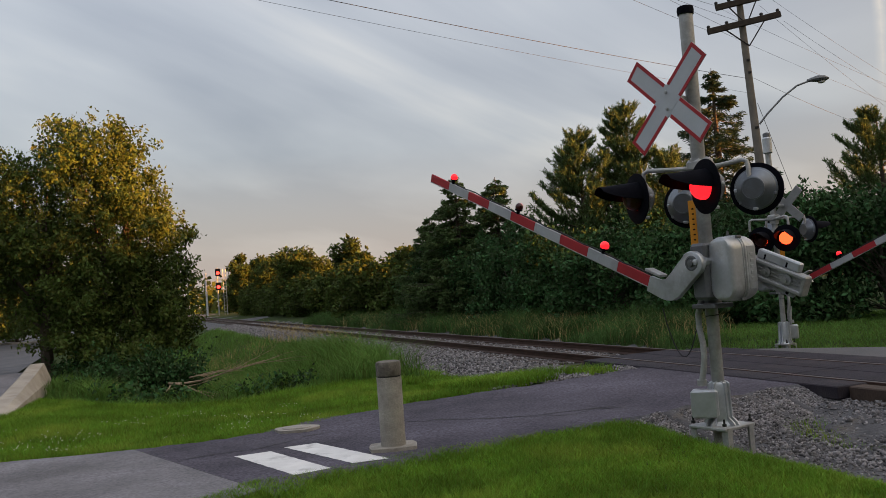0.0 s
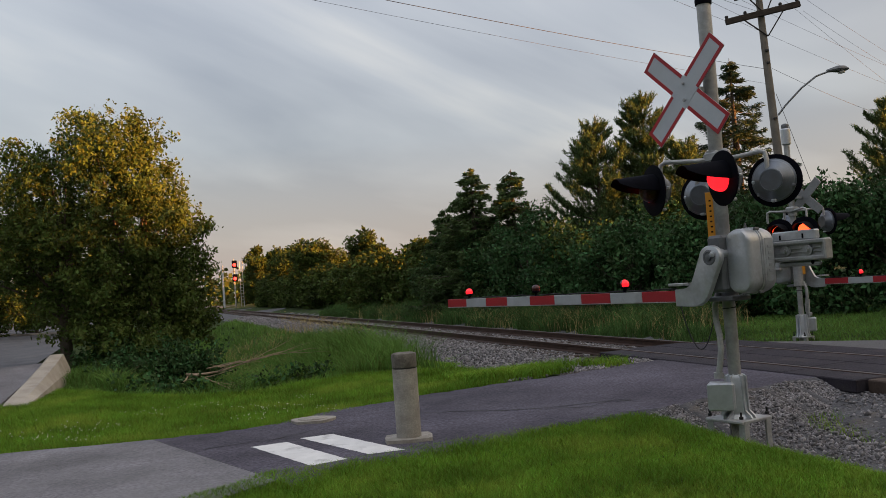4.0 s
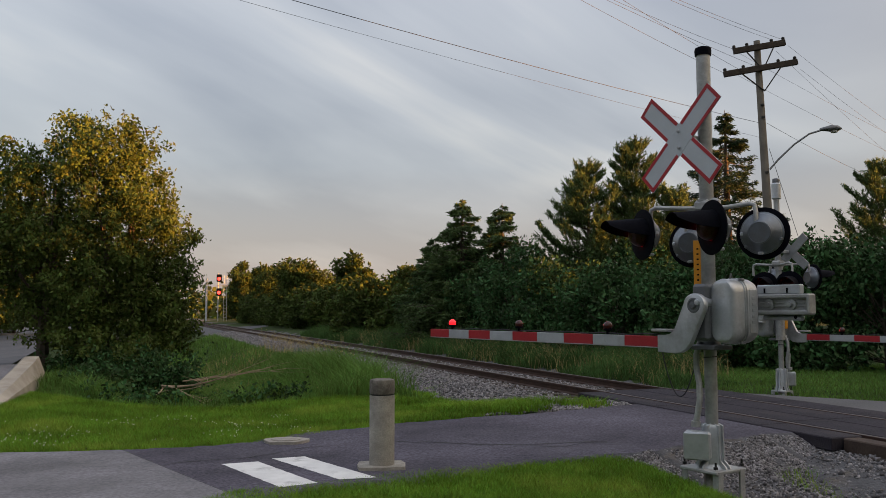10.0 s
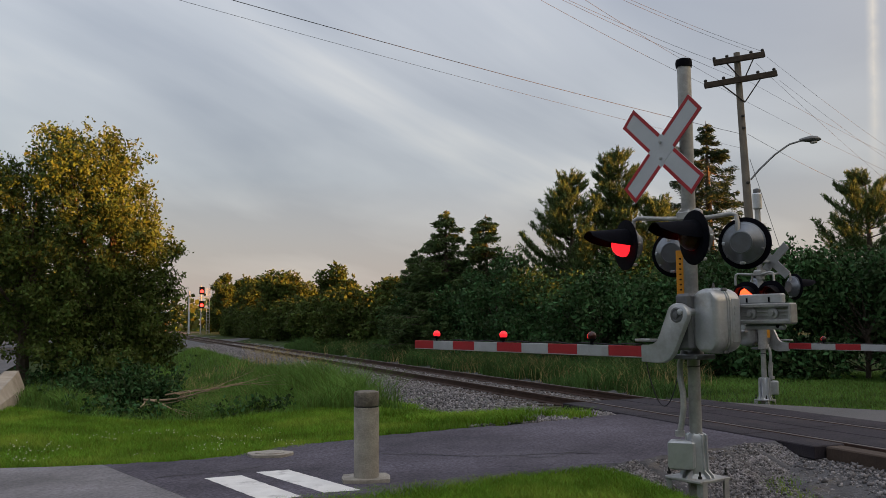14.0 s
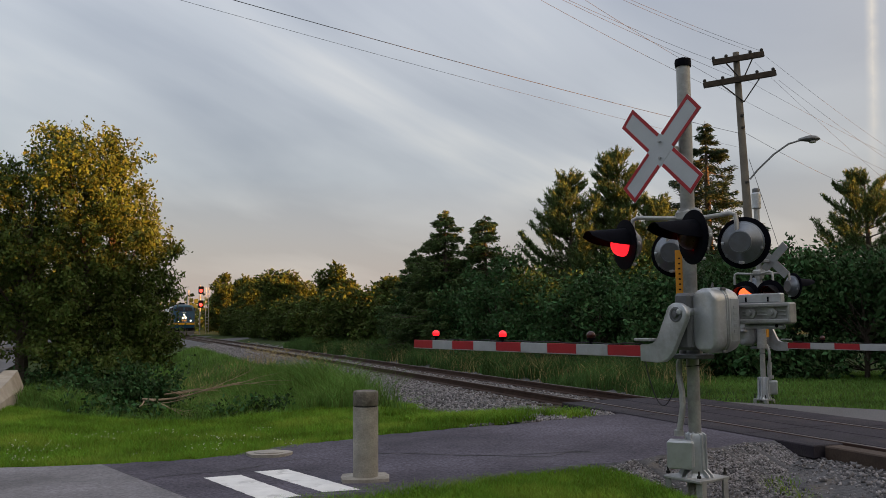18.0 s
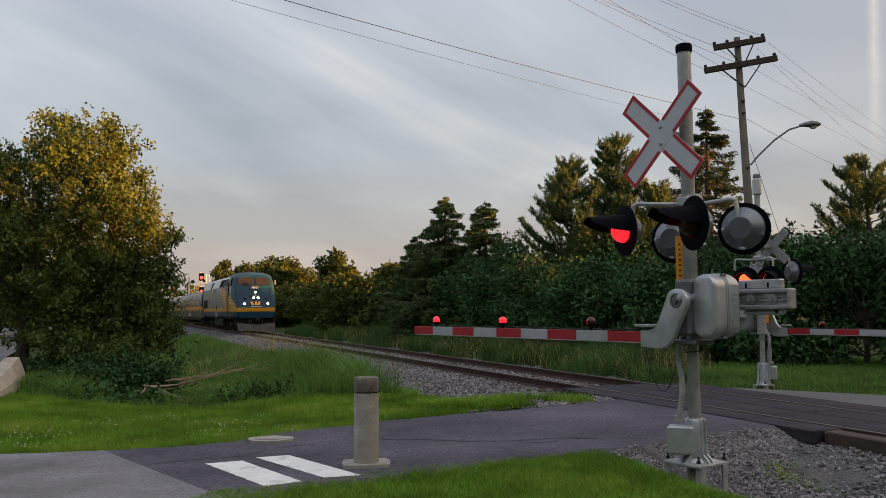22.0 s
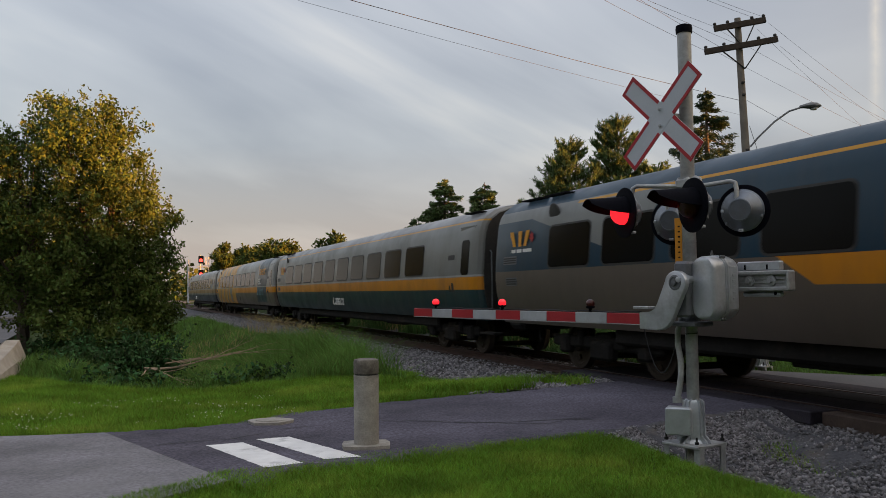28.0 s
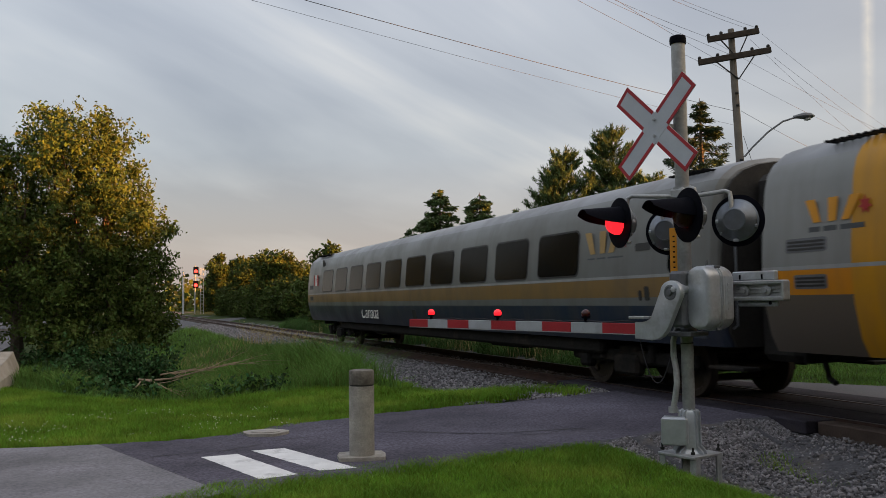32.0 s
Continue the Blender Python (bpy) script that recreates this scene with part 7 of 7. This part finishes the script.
    # far bank of the track
    p, u, v = scatter(3.3, 6.6, 15.8, 64, 60000, rng, lambda u, v: (u > 3.5 + 0.3 * np.sin(v * 1.4)) & ((v > 18.5) | (u < 4.6)))
    hh = 0.4 + 0.3 * patchy(u, v, 0.6, 2.0) + 0.12 * patchy(u, v, 1.9, 0.5)
    blades(p, np.clip(hh * smooth(15.5, 19.5, v) + 0.08, 0.1, 0.9), 0.02, rng, M["rough_grass"], "tall_grass", "tall rough grass along the far side of the track", "grass", 0.5)
    p, u, v = scatter(3.5, 6.5, 17.5, 52, 4200, rng, lambda u, v: patchy(u, v, 0.7, 1.1) > -0.3)
    blades(p, 0.62, 0.013, rng, M["straw"], "dry_grass", "pale dry stems along the far side of the track", "grass", 0.5)
    p, u, v = scatter(2.6, 14, 6.0, 19.5, 60000, rng, lambda u, v: (v > 14.4 - 1.65 * (u - 1.6)) & ((v < 17.6) | (u > 4.2)))
    blades(p, 0.1, 0.016, rng, M["grass_tall"], "lawn", "lawn beyond the crossing", "lawn", 0.5)
    # weeds under the tree and at the barrier
    p, u, v = scatter(-9.6, -5.6, 16.4, 25.5, 24000, rng, lambda u, v: (v > crest(u) + 0.4) & (patchy(u, v, 0.9, 1.4) > -0.5))
    blades(p, 0.5, 0.022, rng, M["grass_tall"], "weeds", "rough weeds under the tree", "weeds", 0.6)
    p, u, v = scatter(-9.4, -5.2, 16.2, 24.0, 5200, rng, lambda u, v: (v > crest(u) + 0.3) & (patchy(u, v, 1.2, 0.3) > -0.2))
    p[:, 2] += rng.uniform(0.05, 0.42, len(p))
    vv, ff = leaf_quads(np.repeat(p, 4, 0) + rng.normal(size=(4 * len(p), 3)) * [0.08, 0.08, 0.06], 0.07, rng, 0.1, 1.5)
    tagged(new("weeds", raw_mesh("weeds", vv, ff, M["leaf2"])), "leafy dark weeds filling the ditch", "weeds", kind="stuff")


build_grass()


def stones(pts, size, rng, name, label):
    """Angular stones: jittered octahedra."""
    n = len(pts)
    base = np.array([(1, 0, 0), (-1, 0, 0), (0, 1, 0), (0, -1, 0), (0, 0, 1), (0, 0, -1)], float)
    tri = np.array([(0, 2, 4), (2, 1, 4), (1, 3, 4), (3, 0, 4), (2, 0, 5), (1, 2, 5), (3, 1, 5), (0, 3, 5)])
    s = (size * rng.uniform(0.5, 1.4, n))[:, None, None]
    v = base[None] * rng.uniform(0.55, 1.15, (n, 6, 1)) + rng.normal(size=(n, 6, 3)) * 0.18
    a = rng.uniform(0, 2 * math.pi, n)
    b = rng.uniform(-0.9, 0.9, n)
    ca, sa, cb, sb = np.cos(a), np.sin(a), np.cos(b), np.sin(b)
    x, y, z = v[..., 0].copy(), v[..., 1].copy(), v[..., 2] * 0.75
    y, z = y * cb[:, None] - z * sb[:, None], y * sb[:, None] + z * cb[:, None]
    x, y = x * ca[:, None] - y * sa[:, None], x * sa[:, None] + y * ca[:, None]
    v = np.stack([x, y, z], -1) * s + np.asarray(pts)[:, None, :]
    f = (np.arange(n)[:, None, None] * 6 + tri[None]).reshape(-1, 3)
    return tagged(new(name, raw_mesh(name, v.reshape(-1, 3), f, M["stone"])), label, "gravel", kind="stuff")


def ballast_z(u):
    return np.interp(u, [-3.0, -2.5, -0.95, -0.6, 2.1, 2.45, 3.7, 4.2], [-0.42, -0.28, 0.0, 0.025, 0.025, 0.0, -0.2, -0.35])


def bed_z(u):
    return np.interp(u, [-2.0, -1.2, -0.75, -0.3, 2.0], [-0.3, -0.12, 0.03, 0.05, 0.05])


def build_stones():
    rng = np.random.default_rng(51)
    p, u, v = scatter(-2.75, 3.4, 13.5, 30, 30000, rng, lambda u, v: (abs(u) > 0.1) & (abs(u - 1.5) > 0.1) & ((v > 15.3) | (u < -0.5)))
    p[:, 2] = ballast_z(u) + rng.uniform(-0.01, 0.025, len(u))
    stones(p, 0.04, rng, "ballast_stones", "grey crushed stone ballast between and beside the rails")
    p, u, v = scatter(-2.6, 2.4, 30, 75, 26000, rng, lambda u, v: (abs(u) > 0.1) & (abs(u - 1.5) > 0.1))
    p[:, 2] = ballast_z(u) + rng.uniform(-0.01, 0.03, len(u))
    stones(p, 0.05, rng, "ballast_stones", "grey crushed stone ballast along the track")
    p, u, v = scatter(-3.9, 1.4, 1.0, 9.3, 64000, rng, lambda u, v: (u > gravel_edge(v) + rng.normal(size=len(u)) * 0.12) & ((v < 8.75 + 0.1 * np.sin(u * 5)) | (u < -9)) & (rng.random(len(u)) < 0.35 + 0.65 * smooth(-3.0, -1.2, u)))
    p[:, 2] = np.maximum(p[:, 2], bed_z(u)) + rng.uniform(-0.012, 0.012, len(u))
    stones(p, 0.019, rng, "gravel", "loose grey gravel round the signal base")
    p, u, v = scatter(-2.6, 1.4, 1.0, 8.5, 17000, rng, lambda u, v: (rng.random(len(u)) < smooth(8.6, 5.0, v)) & (u > gravel_edge(v) + 0.5))
    p[:, 2] = np.maximum(p[:, 2], bed_z(u)) + rng.uniform(0.0, 0.02, len(u))
    stones(p, 0.034, rng, "ballast_stones", "coarse grey stones beside the track")
    # stones banked against the edge of the path
    u = rng.uniform(-3.4, -0.55, 19000)
    r = rng.uniform(0.05, 1.1, len(u)) + 0.04 * np.sin(u * 7)
    e = np.array([right_edge(a) + wavy(a) for a in u])
    x, y = NU.x * (U0 + u) + DV.x * (e - 1.05 * r), NU.y * (U0 + u) + DV.y * (e - 1.05 * r)
    stones(np.stack([x, y, path_z(u) + 0.008 - 0.42 * np.clip(r, 0, 1) + rng.uniform(-0.008, 0.014, len(u))], 1), 0.023, rng, "gravel", "grey gravel banked against the path edge")
    p, u, v = scatter(-3.3, -0.55, 12.0, 15.4, 9000, rng, lambda u, v: (v > left_edge(u) + 0.04) & ((patchy(u, v, 1.1, 0.6) < 0.2) | (u > -2.0)))
    p[:, 2] = np.maximum(p[:, 2] + 0.01, np.where(v > 12.5, ballast_z(u), -1)) + rng.uniform(0.0, 0.03, len(u))
    stones(p, 0.035, rng, "ballast_stones", "spilled grey stones beside the path")


build_stones()


def build_left_side():
    # sloping concrete end of a parapet, with the walk behind it
    b = thing("concrete_parapet", Matrix.Identity(4), "weathered pale concrete parapet end sloping down into the lawn", "parapet")
    a0, a1 = Vector((-10.1, 20.3, 0)), Vector((-8.5, 15.4, 0))
    out = Vector((-0.96, -0.28, 0))
    rings = []
    for i in range(11):
        s = i / 10
        p = a0.lerp(a1, s)
        h = 0.68 - 0.62 * s ** 0.85
        z0 = -0.25
        rings.append([p + Vector((0.05, 0, z0)), p + Vector((0.02, 0, h * 0.45)), p + out * 0.12 + Vector((0, 0, h)), p + out * 0.42 + Vector((0, 0, h)), p + out * 0.5 + Vector((0, 0, h - 0.06)), p + out * 0.5 + Vector((0, 0, z0))])
    Geo().loft(rings).part("parapet_wall", M["concrete_pale"], b, angle=20)
    rings = []
    for i in range(11):
        s = i / 10
        p = a0.lerp(a1, s) + out * 0.52
        h = 0.5 - 0.45 * s ** 0.85
        rings.append([p + Vector((0, 0, -0.3)), p + Vector((0, 0, h)), p + out * 1.5 + Vector((0, 0, h * 0.9)), p + out * 1.5 + Vector((0, 0, -0.3))])
    Geo().loft(rings).part("walk_slab", M["concrete_walk"], b, "grey concrete slab behind the parapet")
    # road and its far kerb
    g = Geo()
    l0, l1, r0, r1 = Vector((-34, 22, 0.12)), Vector((-95, 125, 0.3)), Vector((-12.6, 23.0, 0.18)), Vector((-50, 112, 0.35))
    pts, fs = [], []
    for i in range(13):
        s = i / 12
        for k in range(7):
            pts.append(l0.lerp(l1, s).lerp(r0.lerp(r1, s), k / 6))
    for i in range(12):
        for k in range(6):
            fs.append((i * 7 + k, i * 7 + k + 1, (i + 1) * 7 + k + 1, (i + 1) * 7 + k))
    g.add(pts, fs)
    tagged(g.part("road", M["asphalt_new"]), "dark grey asphalt road curving behind the tree", "road", kind="structure")
    rings = []
    for i in range(9):
        p = Vector((-42, 62, 0.15)).lerp(Vector((-19, 48, 0.15)), i / 8)
        rings.append([p + Vector((0, 0, -0.1)), p + Vector((0, 0, 0.2)), p + Vector((-0.1, 0.35, 0.2)), p + Vector((-0.1, 0.35, -0.1))])
    tagged(Geo().loft(rings).part("kerb", M["concrete_pale"]), "pale concrete kerb along the road", "kerb", kind="structure")


M["concrete_pale"] = material("pale_concrete", (0.4, 0.36, 0.31), 0.9, vary=0.2, scale=2.0, fine=50, bump=0.4, dirt=(0.24, 0.2, 0.16), dirt_at=(0.52, 0.75))
build_left_side()


def build_branches():
    b = thing("fallen_branch", Matrix.Identity(4), "bare brown fallen branch lying in the ditch grass", "branch")
    rng = random.Random(5)

    def grow(p, d, L, r, depth):
        pts, rad = [p], [r]
        n = 5
        for i in range(n):
            d = (d + Vector((rng.uniform(-.2, .2), rng.uniform(-.2, .2), rng.uniform(-.14, .12)))).normalized()
            p = p + d * L / n
            pts.append(p)
            rad.append(r * (1 - 0.75 * (i + 1) / n))
            if depth > 0 and i > 0:
                side = Vector((-d.y, d.x, 0)) * rng.choice((-1, 1))
                grow(p, (d * 0.7 + side * 0.6 + Vector((0, 0, rng.uniform(-.1, .3)))).normalized(), L * rng.uniform(0.35, 0.6), rad[-1] * 0.75, depth - 1)
        GB.tube(pts, rad, 6)
    GB = Geo()
    grow(Vector((-6.7, 18.9, 0.08)), Vector((0.9, -0.35, -0.06)), 2.0, 0.032, 2)
    grow(Vector((-6.7, 18.85, 0.1)), Vector((0.8, -0.6, -0.02)), 1.4, 0.024, 2)
    grow(Vector((-6.65, 18.8, 0.05)), Vector((0.25, -0.7, -0.2)), 0.8, 0.02, 2)
    GB.part("limb", M["twig"], b)
    c = thing("fallen_branch", Matrix.Identity(4), "thin bare branch leaning in the tall grass", "branch")
    GB = Geo()
    grow(Vector((-6.2, 19.6, 0.15)), Vector((0.95, 0.1, 0.05)), 2.2, 0.018, 1)
    grow(Vector((-6.4, 19.4, 0.15)), Vector((0.8, -0.2, 0.15)), 1.1, 0.02, 1)
    GB.part("limb", M["twig"], c)


build_branches()


def build_far_buildings():
    b = thing("apartment_building", pose(-59.8, 262, -4.0, 0, 0, 14), "distant brick apartment building above the trees", "building")
    Geo().box((0, 0, 9), (3.4, 8, 18), 0.1).part("wall", M["brick"], b)
    Geo().box((0, 0, 18.3), (3.6, 8.4, 0.6), 0.1).part("roof", M["brick"], b)
    for i in range(2):
        for j in range(5):
            Geo().box((-0.8 + i * 1.6, -4.02, 3.5 + j * 3.1), (0.9, 0.1, 1.6), 0.03).part("window", T["glass"], b)


build_far_buildings()


def build_contrail():
    """Two long faint vapour trails, far off."""
    mt = bpy.data.materials.new("vapour")
    mt.use_nodes = True
    nt = mt.node_tree
    nt.nodes.clear()
    out, mix, tr, em = [nt.nodes.new(k) for k in ("ShaderNodeOutputMaterial", "ShaderNodeMixShader", "ShaderNodeBsdfTransparent", "ShaderNodeEmission")]
    # the trail's warm sunlight is put in as emission of the ribbon itself
    em.inputs["Color"].default_value, em.inputs["Strength"].default_value = (1.0, 0.86, 0.66, 1), 0.6
    tc = nt.nodes.new("ShaderNodeTexCoord")
    sep = nt.nodes.new("ShaderNodeSeparateXYZ")
    nt.links.new(tc.outputs["Object"], sep.inputs[0])
    soft = node_math(nt, "SUBTRACT", 1.0, node_math(nt, "ABSOLUTE", node_math(nt, "MULTIPLY", sep.outputs[0], 1 / 22.0)), clamp=True)
    fade = node_step(nt, sep.outputs[2], 300, 620)
    rag = node_step(nt, node_noise(nt, tc.outputs["Object"], 0.018, 5.0, 0.6), 0.3, 0.7)
    f = node_math(nt, "MULTIPLY", node_math(nt, "MULTIPLY", node_math(nt, "POWER", soft, 1.4), node_math(nt, "ADD", node_math(nt, "MULTIPLY", rag, 0.7), 0.3)), node_math(nt, "MULTIPLY", fade, 0.42))
    nt.links.new(f, mix.inputs[0])
    nt.links.new(tr.outputs[0], mix.inputs[1])
    nt.links.new(em.outputs[0], mix.inputs[2])
    nt.links.new(mix.outputs[0], out.inputs[0])
    # upright ribbon, about 2 km off
    g = Geo().add([(-22, 0, 260), (22, 0, 260), (22, 0, 1100), (-22, 0, 1100)], [(0, 1, 2, 3)])
    ob = g.part("vapour_trail", mt)
    ob.matrix_basis = pose(1010, 1960, 0, 0, 2.0, 0)
    tagged(ob, "faint aircraft vapour trail in the evening sky, sunlit tone made by emission", "vapour trail", kind="structure")


build_contrail()


def motions():
    for ob, rows in KEYED:
        walk(ob, rows)


motions()
